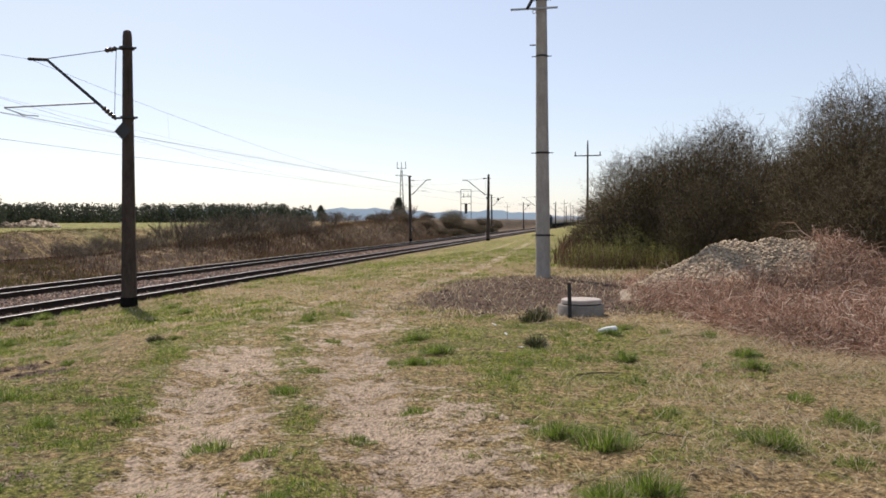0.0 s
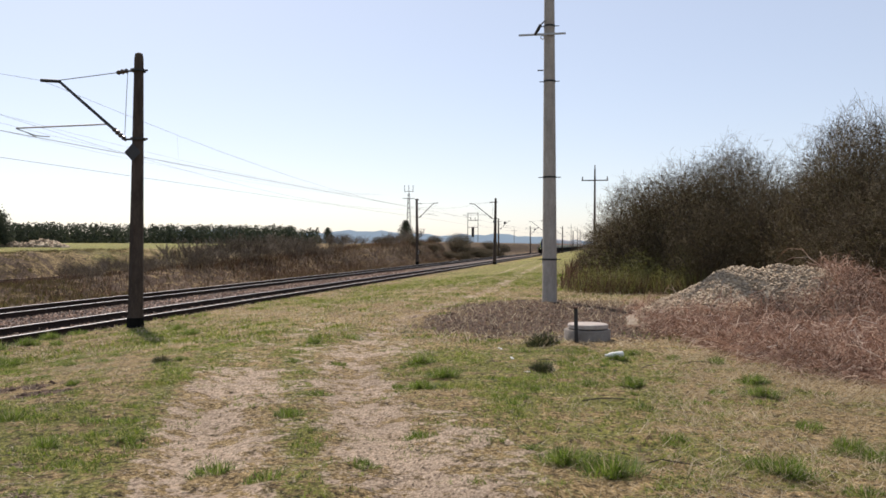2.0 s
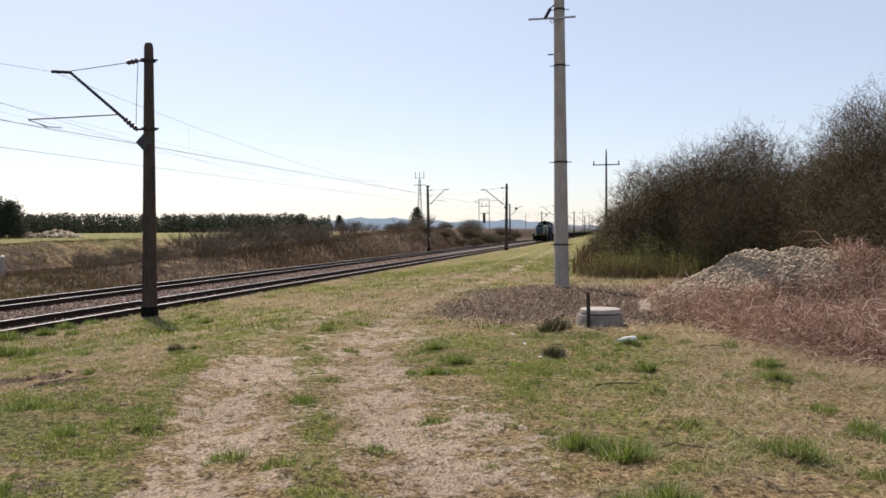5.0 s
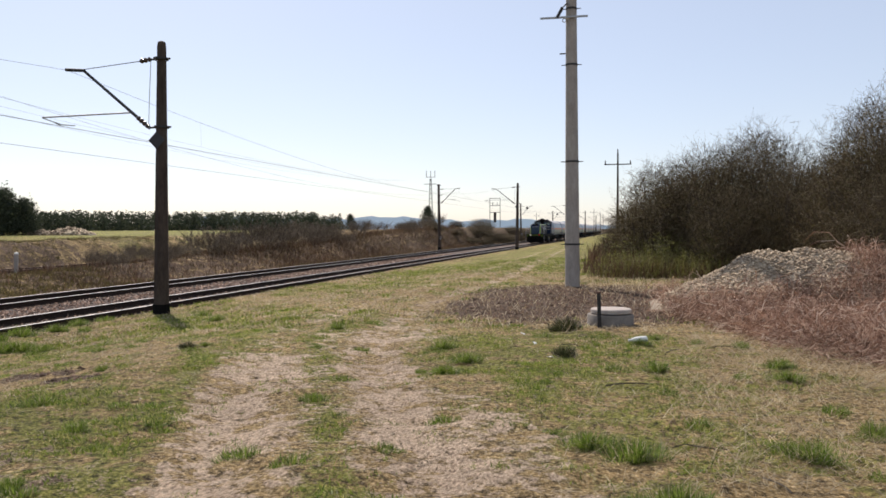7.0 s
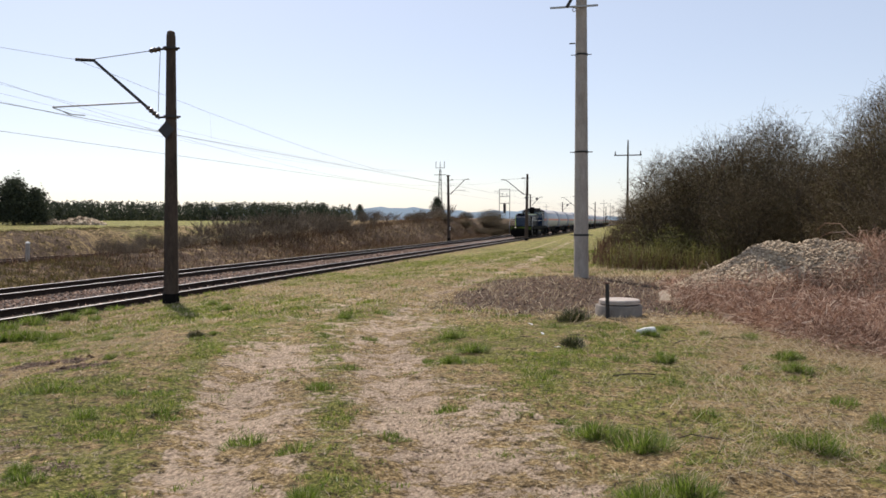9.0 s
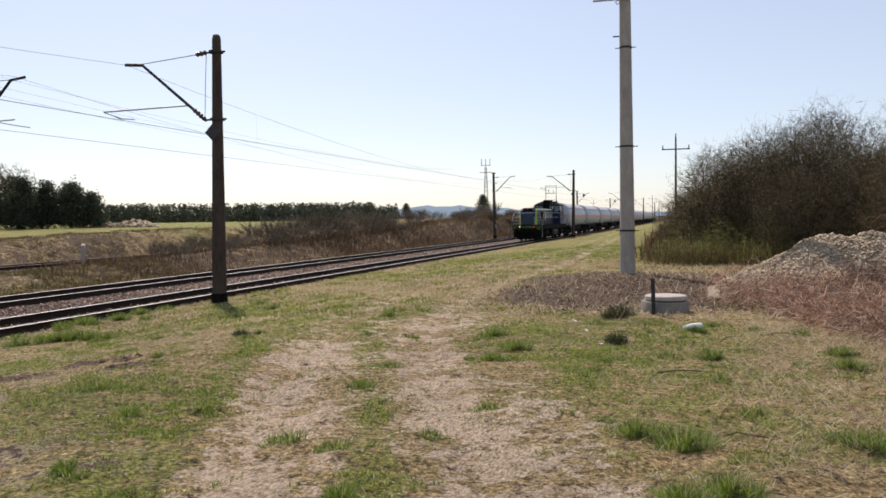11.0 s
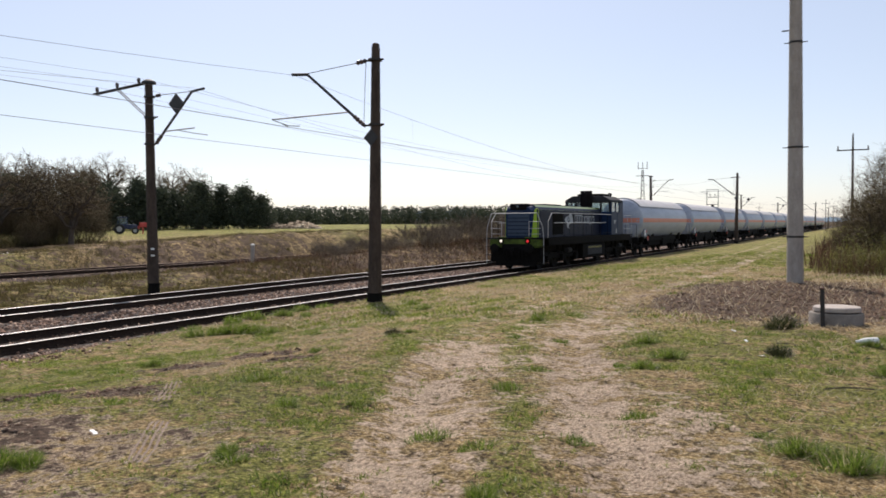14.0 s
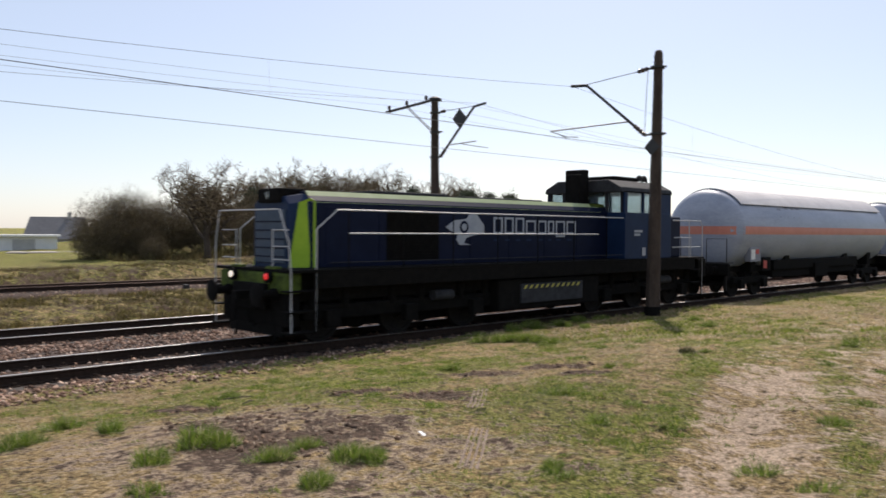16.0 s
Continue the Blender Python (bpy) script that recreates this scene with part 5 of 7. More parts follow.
    for bc in (2.9, 14.7):
        bg = part("bogie_frame", Shape().box(-1.08, -0.94, bc - 1.35, bc + 1.35, 0.48, 0.72).box(0.94, 1.08, bc - 1.35, bc + 1.35, 0.48, 0.72).box(-0.95, 0.95, bc - 0.2, bc + 0.2, 0.45, 0.85), M_BLACKDIRT, W, "black two-axle bogie frame", 0.03)
        for k in (-0.9, 0.9):
            wheelset(W, bc + k, 0.46)
            for s in (-1, 1):
                part("axle_box", Shape().box(min(s * 1.08, s * 1.22), max(s * 1.08, s * 1.22), bc + k - 0.16, bc + k + 0.16, 0.32, 0.64), M_BLACKDIRT, bg, "", 0.03)
    return W


loco = build_loco()
first_wagon = build_wagon()
TRAIN = [(loco, 0.0)]
for k in range(14):
    w = first_wagon if k == 0 else copy_thing(first_wagon, pose(0, 0, 0))
    TRAIN.append((w, 17.35 + k * 17.6))
for w, off in TRAIN[1:4]:
    for o in w.children:
        if o.name.split(".")[0] == "wheelset":
            WHEELSETS.append((o, 0.46, o.matrix_basis.translation.y))


TRAIN_AT = (8.080, 13.688, -0.04642, 0.000560)


def train_y(t):
    """Where the train's head is along the line; it gathers a little speed."""
    u = 16.0 - t
    return TRAIN_AT[0] + TRAIN_AT[1] * u + TRAIN_AT[2] * u * u + TRAIN_AT[3] * u ** 3




def motions():
    times = [0.0, 0.1] + [0.5 * k for k in range(1, 32)] + [15.9, 16.0]
    for ob, off in TRAIN:
        walk(ob, [(t, pose(NEAR_TRACK, train_y(t) + off, RAIL_TOP)) for t in times])
    for ob, r, y in WHEELSETS:
        walk(ob, [(k / FPS, pose(0, y, r, math.degrees((train_y(0) - train_y(k / FPS)) / r) % 360)) for k in range(0, 481)])


# ---- plants ----
def grow(rng, start, way, length, radius, levels, spread, twist, kids, out, shrink=0.68, lift=0.15, steps=4):
    """Adds a limb of short bent pieces, and its side limbs, to the list out."""
    p, w = Vector(start), Vector(way).normalized()
    step = length / steps
    for i in range(steps):
        w = (w + Vector(rng.normal(0, twist, 3)) + Vector((0, 0, lift * 0.3))).normalized()
        q = p + w * step
        ra, rb = radius * (1 - 0.55 * i / steps), radius * (1 - 0.55 * (i + 1) / steps)
        out.append((tuple(p), tuple(q), ra, rb, levels))
        p = q
        if levels and (i > 0 or steps < 3):
            for _ in range(kids):
                side = w.cross(Vector(rng.normal(0, 1, 3))).normalized()
                turn = (w * math.cos(spread) + side * math.sin(spread)).normalized()
                grow(rng, p, turn, length * shrink * rng.uniform(0.7, 1.15), rb * 0.62, levels - 1, spread, twist * 1.1, kids, out, shrink, lift, max(2, steps - 1))
    return out


def limbs(name, segs, material, sides=3, least=0.0):
    p = np.array([s[0] for s in segs])
    q = np.array([s[1] for s in segs])
    return segments_mesh(name, p, q, np.maximum([s[2] for s in segs], least), np.maximum([s[3] for s in segs], least), material, sides)


def thorn_bush(seed, wide, tall, label, twigs=8600, buds=14000):
    """A dense leafless thorn bush: stems, and fine twigs that fill an uneven dome; base at z = 0."""
    rng = np.random.default_rng(seed)
    segs = []
    for i in range(20):
        a = 2 * math.pi * i / 20 + rng.uniform(-0.2, 0.2)
        r = wide * 0.35 * math.sqrt(rng.uniform(0.02, 1))
        lean = rng.uniform(0.1, 0.7)
        grow(rng, (r * math.cos(a), r * math.sin(a), -0.1), (lean * math.cos(a), lean * math.sin(a), 1), tall * rng.uniform(0.62, 0.86), rng.uniform(0.022, 0.042), 2, 0.65, 0.18, 1, segs, 0.50, 0.10, 5)
    bush = thing("thorn_bush", label, "bush", "thorn bushes of the hedge")
    segs = [g for g in segs if math.hypot(g[1][0], g[1][1]) ** 2 / wide ** 2 + (max(g[1][2] - 0.36 * tall, 0) / (0.62 * tall)) ** 2 < 0.98]
    part("stem_clump", limbs("stem_clump", segs, M_BARK, 4, 0.006), M_BARK, bush)["kind"] = "stuff"
    # twig roots: anywhere in the dome, thicker towards its skin
    n = twigs
    phi, c = rng.uniform(0, 2 * math.pi, n), rng.uniform(-0.75, 1, n)
    s = np.sqrt(1 - c * c)
    skin = 1 + 0.10 * np.sin(3 * phi + seed) * s + 0.09 * np.sin(5 * phi + 4 * c + 2 * seed) + 0.06 * np.sin(9 * phi - 7 * c)
    rad = rng.uniform(0, 1, n) ** 0.42 * skin * 0.93
    up = np.where(c > 0, 0.62 * tall, 0.36 * tall)
    root = np.stack([wide * rad * s * np.cos(phi), wide * rad * s * np.sin(phi), 0.36 * tall + up * rad * c], 1)
    way = np.stack([s * np.cos(phi), s * np.sin(phi), 0.6 * c + 0.25], 1) + rng.normal(0, 0.75, (n, 3))
    way /= np.linalg.norm(way, axis=1, keepdims=True)
    long = rng.uniform(0.16, 0.50, n) * tall / 5
    shoot = (rad > 0.8) & (rng.uniform(0, 1, n) < 0.16)
    long = np.where(shoot, long * 1.6, long)
    P, Q, W = [], [], []
    p = root
    for k in range(3):
        way = way + rng.normal(0, 0.42, (n, 3)) + np.array([[0, 0, 0.05]])
        way /= np.linalg.norm(way, axis=1, keepdims=True)
        q = p + way * (long / 3)[:, None]
        P.append(p)
        Q.append(q)
        W.append(np.full(n, (0.0115, 0.0085, 0.006)[k]))
        sprig = way * 0.55 + rng.normal(0, 0.55, (n, 3))
        P.append(q)
        Q.append(q + sprig * (long * 0.36)[:, None])
        W.append(np.full(n, 0.006))
        p = q
    P, Q, W = np.concatenate(P), np.concatenate(Q), np.concatenate(W)
    tw = part("twig_mass", ribbons_mesh("twig_mass", P, Q, W, M_TWIG, rng), M_TWIG, bush, "tangled bare brown twigs")
    tw["kind"] = "stuff"
    pick = Q[rng.integers(0, len(Q), buds)] + rng.normal(0, 0.04, (buds, 3))
    pick = pick[pick[:, 2] < tall * rng.uniform(0.45, 1.02, len(pick))]
    lv = part("bud_foliage", leaves_mesh("bud_foliage", pick, rng.uniform(0.012, 0.036, len(pick)), M_BUD, rng), M_BUD, bush, "small olive buds and old leaves")
    lv["kind"] = "stuff"
    return bush


HEDGE = "dense bare brown thorn bush with tangled twigs"
bush_a = thorn_bush(31, 2.1, 5.0, HEDGE)
bush_b = thorn_bush(32, 2.3, 5.0, HEDGE)
bush_c = thorn_bush(33, 1.9, 5.0, HEDGE)
# (bush, x, y, turn, width, height in metres)
HEDGE_ROW = [(bush_a, 2.9, 30.6, 20, 1.0, 5.0), (bush_b, 4.5, 30.4, 80, 0.95, 5.5), (bush_c, 1.15, 31.4, 10, 1.0, 4.4),
             (bush_c, 0.15, 33.6, 140, 0.80, 3.2), (bush_a, 2.6, 34.4, 210, 1.0, 4.9), (bush_b, 5.0, 34.2, 300, 1.0, 5.4), (bush_c, 6.3, 32.4, 50, 0.85, 4.7), (bush_a, 3.4, 28.4, 120, 0.75, 3.3), (bush_b, 5.2, 27.8, 10, 0.70, 3.7),
             (bush_b, 6.55, 23.8, 200, 0.82, 5.1), (bush_a, 8.2, 24.6, 40, 1.0, 6.0), (bush_c, 7.7, 21.2, 70, 0.95, 4.8), (bush_b, 9.7, 22.2, 170, 1.0, 6.0), (bush_c, 9.2, 18.8, 140, 1.0, 4.9), (bush_a, 6.1, 21.9, 10, 0.60, 3.0),
             (bush_b, 10.6, 27.0, 220, 1.1, 6.2), (bush_c, 0.9, 37.0, 45, 0.9, 3.7), (bush_a, 3.2, 38.0, 300, 1.0, 4.6), (bush_b, 1.6, 42.0, 120, 0.85, 3.7), (bush_c, 1.6, 47.0, 260, 0.85, 3.4), (bush_a, 7.6, 29.6, 15, 0.85, 4.4), (bush_c, 8.0, 33.5, 95, 1.1, 5.4), (bush_a, 6.2, 25.6, 75, 0.75, 4.3), (bush_b, 7.3, 26.6, 125, 0.95, 5.4)]
for k, (src, x, y, turn, w, h) in enumerate(HEDGE_ROW):
    m = pose(x, y, 0, 0, 0, turn) @ Matrix.Diagonal((w, w, h / 5.1, 1))
    if k < 3:
        src.matrix_basis = m
    else:
        copy_thing(src, m)


def stuff_blades(name, label, base, height, width, lean, material, seed, bend=0.2, category="grass"):
    rng = np.random.default_rng(seed)
    n = len(base)
    h = rng.uniform(height[0], height[1], n)
    a = rng.uniform(0, 2 * math.pi, n)
    t = rng.uniform(lean[0], lean[1], n)
    tip = base + np.stack([np.cos(a) * np.sin(t) * h, np.sin(a) * np.sin(t) * h, np.cos(t) * h], 1)
    ob = new(name, blades_mesh(name, base, tip, rng.uniform(width[0], width[1], n), material, bend * 0.3, rng))
    return tagged(ob, label, category, kind="stuff")


def meadow_points(rng, n, x0, x1, y0, y1, want, power=1.0):
    """Random points kept by what the ground cover is like there."""
    x = rng.uniform(x0, x1, n)
    y = y0 + (y1 - y0) * rng.uniform(0, 1, n) ** power
    s, g, d = cover(x, y)
    clump = 0.5 + 0.5 * bumps(x, y, 3.4, 41) + 0.35 * bumps(x, y, 9.0, 42)
    keep = want(s, g, d, clump) > rng.uniform(0, 1, n)
    x, y = x[keep], y[keep]
    return np.stack([x, y, land(x, y) - 0.004], 1)


rng0 = np.random.default_rng(70)
GREEN_WANT = lambda s, g, d, c: np.clip((g - 0.34) * 3.0, 0, 1) * np.clip(1.15 - s * 2.2, 0.0, 1) * np.clip(1 - d * 1.3, 0, 1) * np.clip((c - 0.25) * 1.9, 0.0, 1)
STRAW_WANT = lambda s, g, d, c: np.clip((0.78 - g) * 1.3, 0.10, 0.6) * np.clip(1.0 - s * 2.1, 0.015, 1) * np.clip(1.0 - d * 1.2, 0.05, 1) * np.clip(1.3 - c * 0.7, 0.2, 1)


def clumped(rng, centers, per, spread):
    """Many points round each centre, in tight uneven clumps."""
    n = len(centers)
    k = np.repeat(np.arange(n), rng.integers(per // 3, per * 5 // 3, n))
    off = rng.normal(0, 1, (len(k), 2)) * (spread * rng.uniform(0.5, 1.5, n))[k][:, None]
    x, y = centers[k, 0] + off[:, 0], centers[k, 1] + off[:, 1]
    return np.stack([x, y, land(x, y) - 0.004], 1)


LANE_WANT = lambda s, g, d, c: np.clip(s - 0.2, 0, 1) * np.clip((c - 0.45) * 2.4, 0, 0.8) * (d < 0.4)
near = dict(x0=-12.9, x1=5.5, y0=2.4, y1=13.5)
stuff_blades("short_grass", "short green spring grass in uneven clumps", clumped(rng0, meadow_points(rng0, 40000, want=GREEN_WANT, **near), 20, 0.045), (0.012, 0.052), (0.004, 0.010), (0.3, 1.4), M_GRASS, 71)
stuff_blades("dry_grass", "flattened straw-coloured dry grass", clumped(rng0, meadow_points(rng0, 24000, want=STRAW_WANT, **near), 12, 0.09), (0.02, 0.10), (0.0025, 0.005), (0.9, 1.52), M_STRAW, 72)
stuff_blades("lane_weeds", "small green weeds in the sandy wheel tracks", clumped(rng0, meadow_points(rng0, 12000, want=LANE_WANT, **near), 16, 0.045), (0.015, 0.05), (0.005, 0.010), (0.3, 1.3), M_GRASS, 76)
stuff_blades("lush_patches", "lusher green grass patches", clumped(rng0, meadow_points(rng0, 5200, want=lambda s, g, d, c: GREEN_WANT(s, g, d, c) ** 2 * (bumps(g * 9, c * 7, 1.0, 9) > 0.1), **near), 26, 0.045), (0.025, 0.075), (0.005, 0.011), (0.3, 1.3), M_LUSH, 77)


def lane_pebbles(rng, n):
    x, y = rng.uniform(-9.5, 3, n), rng.uniform(2.6, 14, n)
    s, g, d = cover(x, y)
    k = np.clip(s * 1.4, 0.06, 1) > rng.uniform(0, 1, n)
    return np.stack([x, y, land(x, y)], 1)[k]


stones("lane_pebbles", 16000, lane_pebbles, (0.004, 0.015), M_GRAVEL, "small pale pebbles and crumbs on the sandy track", 24)
stuff_blades("verge_grass", "green grass growing along the railway verge", clumped(rng0, meadow_points(rng0, 14000, -12.95, 4.0, 13.0, 46.0, GREEN_WANT, 1.5), 16, 0.10), (0.03, 0.09), (0.010, 0.020), (0.1, 0.9), M_GRASS, 73)
stuff_blades("verge_straw", "pale dry grass beside the dirt track", clumped(rng0, meadow_points(rng0, 10000, -12.95, 4.0, 13.0, 46.0, STRAW_WANT, 1.5), 12, 0.12), (0.04, 0.12), (0.008, 0.016), (0.6, 1.4), M_STRAW, 74)
# long pale stalks on the right-hand rough, mostly lying over
x = rng0.uniform(-0.8, 5.0, 46000)
y = rng0.uniform(3.6, 12.5, 46000)
k = ((x > 0.1 + 0.10 * (y - 5)) | (rng0.uniform(0, 1, 46000) < 0.15)) & (bumps(x, y, 2.2, 43) + rng0.normal(0, 0.35, 46000) > -0.1)
stuff_blades("fallen_stalks", "long pale fallen stalks in rough grass", np.stack([x[k], y[k], land(x[k], y[k])], 1)[:24000], (0.05, 0.24), (0.0028, 0.0052), (0.85, 1.52), M_STRAW, 75, 0.15)


def build_tuft(seed, reach, tall, n, label, dry=0.12, leaf=None):
    rng = np.random.default_rng(seed)
    a = rng.uniform(0, 2 * math.pi, n)
    r = reach * 0.45 * np.sqrt(rng.uniform(0, 1, n))
    r = r * (1 + 0.45 * np.sin(2 * a + seed) + 0.25 * np.sin(5 * a + 2 * seed))
    base = np.stack([r * np.cos(a), r * np.sin(a), np.full(n, -0.01)], 1)
    h = tall * rng.uniform(0.25, 1.15, n) * (1.15 - 0.5 * r / reach)
    t = np.clip(rng.normal(0.62, 0.42, n) + r / reach * 0.7, 0.02, 1.4)
    a2 = a + rng.normal(0, 1.1, n)
    tip = base + np.stack([np.cos(a2) * np.sin(t) * h, np.sin(a2) * np.sin(t) * h, np.cos(t) * h], 1)
    tuft = thing("grass_tuft", label, "grass tuft", "grass tufts in the meadow")
    k = int(n * (1 - dry))
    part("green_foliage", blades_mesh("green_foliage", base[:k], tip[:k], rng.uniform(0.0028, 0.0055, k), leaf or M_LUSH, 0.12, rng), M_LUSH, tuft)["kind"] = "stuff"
    part("dry_foliage", blades_mesh("dry_foliage", base[k:], tip[k:], rng.uniform(0.0025, 0.005, n - k), M_STRAW, 0.10, rng), M_STRAW, tuft)["kind"] = "stuff"
    return tuft


big_tuft = build_tuft(81, 0.30, 0.135, 1300, "lush green grass tuft with long arching blades")
low_tuft = build_tuft(82, 0.24, 0.06, 600, "small green grass tuft in sandy soil")
old_tuft = build_tuft(83, 0.26, 0.13, 1500, "dark sedge tuft, its base shadow painted into the blades", 0.08, M_SEDGE)
TUFTS = [(big_tuft, -0.29, 6.05, 1.05), (big_tuft, 0.05, 5.82, 1.15), (old_tuft, -0.79, 10.2, 1.15), (old_tuft, -1.0, 13.0, 1.5), (big_tuft, 1.24, 6.0, 0.95), (big_tuft, 0.3, 4.9, 1.0), (big_tuft, 0.05, 4.7, 0.9), (big_tuft, 0.75, 4.6, 0.8),
         (big_tuft, -2.93, 7.12, 0.62), (big_tuft, -10.28, 18.07, 1.1), (old_tuft, -6.02, 10.15, 0.8), (low_tuft, -3.61, 5.71, 1.1), (low_tuft, -4.29, 13.21, 1.5), (low_tuft, -1.5, 6.55, 1.1), (low_tuft, -2.71, 5.3, 1.3), (low_tuft, -2.25, 5.1, 1.2),
         (big_tuft, -6.33, 2.91, 1.25), (big_tuft, -6.15, 3.02, 0.9), (big_tuft, -5.97, 2.36, 1.0), (big_tuft, -5.40, 3.02, 0.85), (big_tuft, -5.53, 3.41, 0.75), (big_tuft, -4.97, 3.40, 0.95), (big_tuft, -4.83, 3.52, 0.75), (big_tuft, -5.41, 6.51, 0.85),
         (low_tuft, -9.68, 4.84, 1.3), (big_tuft, -4.59, 2.85, 0.8), (big_tuft, -7.84, 2.79, 0.9), (big_tuft, -8.06, 2.07, 1.1), (big_tuft, -9.1, 2.81, 1.1), (low_tuft, -5.25, 1.99, 1.2), (big_tuft, -4.28, 5.56, 0.65), (low_tuft, -5.76, 9.83, 1.1), (low_tuft, -2.85, 7.05, 1.2),
         (big_tuft, -11.71, 12.53, 1.5), (big_tuft, -11.4, 12.7, 1.7), (big_tuft, -11.15, 12.83, 1.6), (big_tuft, -10.9, 12.8, 1.4), (big_tuft, -10.49, 12.71, 1.2), (big_tuft, -11.9, 12.1, 1.3), (big_tuft, -8.72, 15.88, 1.0),
         (low_tuft, -4.56, 6.5, 1.0), (low_tuft, -3.04, 8.2, 1.0), (low_tuft, -1.75, 5.6, 0.9), (low_tuft, 0.55, 6.9, 1.2), (low_tuft, 1.65, 5.6, 1.1), (big_tuft, 2.0, 6.6, 0.7), (low_tuft, 1.75, 7.6, 1.2), (low_tuft, 0.35, 8.1, 1.2), (low_tuft, -0.2, 9.3, 1.3), (low_tuft, -1.2, 12.0, 1.3),
         (low_tuft, -7.6, 11.2, 1.0), (low_tuft, -9.0, 12.5, 1.2), (big_tuft, -11.7, 15.5, 1.0), (low_tuft, -3.6, 10.5, 1.0), (big_tuft, -12.6, 14.0, 1.5), (big_tuft, -12.7, 14.8, 1.7), (big_tuft, -12.5, 15.6, 1.4), (big_tuft, -12.7, 16.6, 1.3), (low_tuft, -12.6, 12.8, 2.0), (low_tuft, -12.7, 17.6, 2.0)]
# many more small clumps scattered over the greener ground
rng5 = np.random.default_rng(85)
while len(TUFTS) < 150:
    x, y = rng5.uniform(-11.5, 3.2), 4.0 + 10.0 * rng5.uniform(0, 1) ** 1.3
    s, g, d = cover(x, y)
    if s < 0.34 and d < 0.4 and g > 0.40:
        TUFTS.append((big_tuft if rng5.uniform() < 0.3 else low_tuft, x, y, rng5.uniform(0.35, 0.95)))
seen = set()
for src, x, y, size in TUFTS:
    m = pose(x, y, float(land(x, y)), 0, 0, (x * 97 + y * 53) % 360) @ Matrix.Diagonal((size, size, size, 1))
    if src.name in seen:
        copy_thing(src, m)
    else:
        seen.add(src.name)
        src.matrix_basis = m


# ---- heap of gravel and brambles ----
def heap_height(x, y):
    a = 1.42 - 0.78 * np.hypot((x - 2.75) * 0.95, (y - 17.2) * 0.95)
    b = 1.38 - 0.72 * np.hypot((x - 3.85) * 0.9, (y - 17.0))
    c = 1.40 - 0.74 * np.hypot((x - 3.3) * 0.6, (y - 17.1))
    h = np.maximum(np.maximum(a, b), c)
    h = np.where(h > 0.95, 0.95 + (h - 0.95) * 0.62, h)
    rough = 0.065 * bumps(x, y, 3.2, 51) + 0.035 * bumps(x, y, 8.0, 52) + 0.022 * bumps(x, y, 19.0, 54)
    return np.maximum(h, -0.2) + rough * smooth01(-0.15, 0.25, h)


def build_heap():
    gx, gy = np.arange(0.4, 6.4, 0.045), np.arange(14.6, 19.8, 0.045)
    X, Y = np.meshgrid(gx, gy)
    v = np.stack([X, Y, heap_height(X, Y)], -1).reshape(-1, 3)
    nx, ny = len(gx), len(gy)
    i = (np.arange(ny - 1)[:, None] * nx + np.arange(nx - 1)[None]).ravel()
    ob = new("mound", arrays_mesh("mound", v, np.stack([i, i + 1, i + nx + 1, i + nx], 1), M_HEAP, True))
    tagged(ob, "tipped heap of pale gravel and dry earth", "gravel heap")

    def spots(rng, n):
        x, y = rng.uniform(0.6, 5.4, n), rng.uniform(14.9, 18.2, n)
        h = heap_height(x, y)
        k = h > 0.0
        return np.stack([x, y, h + 0.004], 1)[k]

    return stones("heap_stones", 15000, spots, (0.010, 0.046), M_GRAVEL, "loose pale stones on the gravel heap", 53)


build_heap()
rng1 = np.random.default_rng(90)


def bramble_area(n):
    x, y = rng1.uniform(0.7, 6.8, n), rng1.uniform(8.6, 18.5, n)
    edge = np.interp(x, [0.7, 1.0, 1.85, 2.75, 4.0, 6.0], [15.2, 14.6, 11.7, 10.0, 8.9, 8.6])
    soft = rng1.uniform(0, 1, n) ** 1.5 * 0.9
    top = heap_height(x, y)
    k = (y > edge + soft) & (top < np.interp(x, [0, 1.6, 2.6, 3.9, 4.5, 7], [0.12, 0.20, 0.40, 0.58, 1.3, 1.3]))
    z = np.maximum(land(x, y), np.where((x > 0.4) & (x < 6.4) & (y > 14.6), top, -1))
    return np.stack([x, y, z], 1)[k]


def brambles(name, n, length, rise, thick, seed, label):
    rng = np.random.default_rng(seed)
    b = bramble_area(n)
    n = len(b)
    depth = np.clip((b[:, 1] - np.interp(b[:, 0], [0.7, 1.85, 2.75, 6.0], [15.2, 11.7, 10.0, 8.6])) / 1.6, 0.25, 1)
    a = rng.uniform(0, 2 * math.pi, n)
    l = rng.uniform(length[0], length[1], n)
    h = rng.uniform(rise[0], rise[1], n) * depth
    P, Q = [], []
    last = b + np.stack([np.zeros(n), np.zeros(n), h * rng.uniform(0, 0.5, n)], 1)
    for f, up in ((0.22, 0.55), (0.46, 0.92), (0.72, 1.0), (0.9, 0.78), (1.0, 0.5)):
        nxt = b + np.stack([np.cos(a) * l * f, np.sin(a) * l * f, h * up], 1) + rng.normal(0, 0.022, (n, 3))
        P.append(last)
        Q.append(nxt)
        last = nxt
    P, Q = np.concatenate(P), np.concatenate(Q)
    r = np.tile(rng.uniform(thick[0], thick[1], n), 5)
    return tagged(new(name, ribbons_mesh(name, P, Q, r * 2.2, M_BRAMBLE, rng)), label, "brambles", kind="stuff")


brambles("dead_brambles", 34000, (0.15, 0.62), (0.03, 0.40), (0.0022, 0.0045), 91, "tangled reddish-brown dead bramble stalks")
brambles("arching_brambles", 2600, (0.4, 0.95), (0.22, 0.62), (0.003, 0.0055), 92, "long pale arching bramble canes")

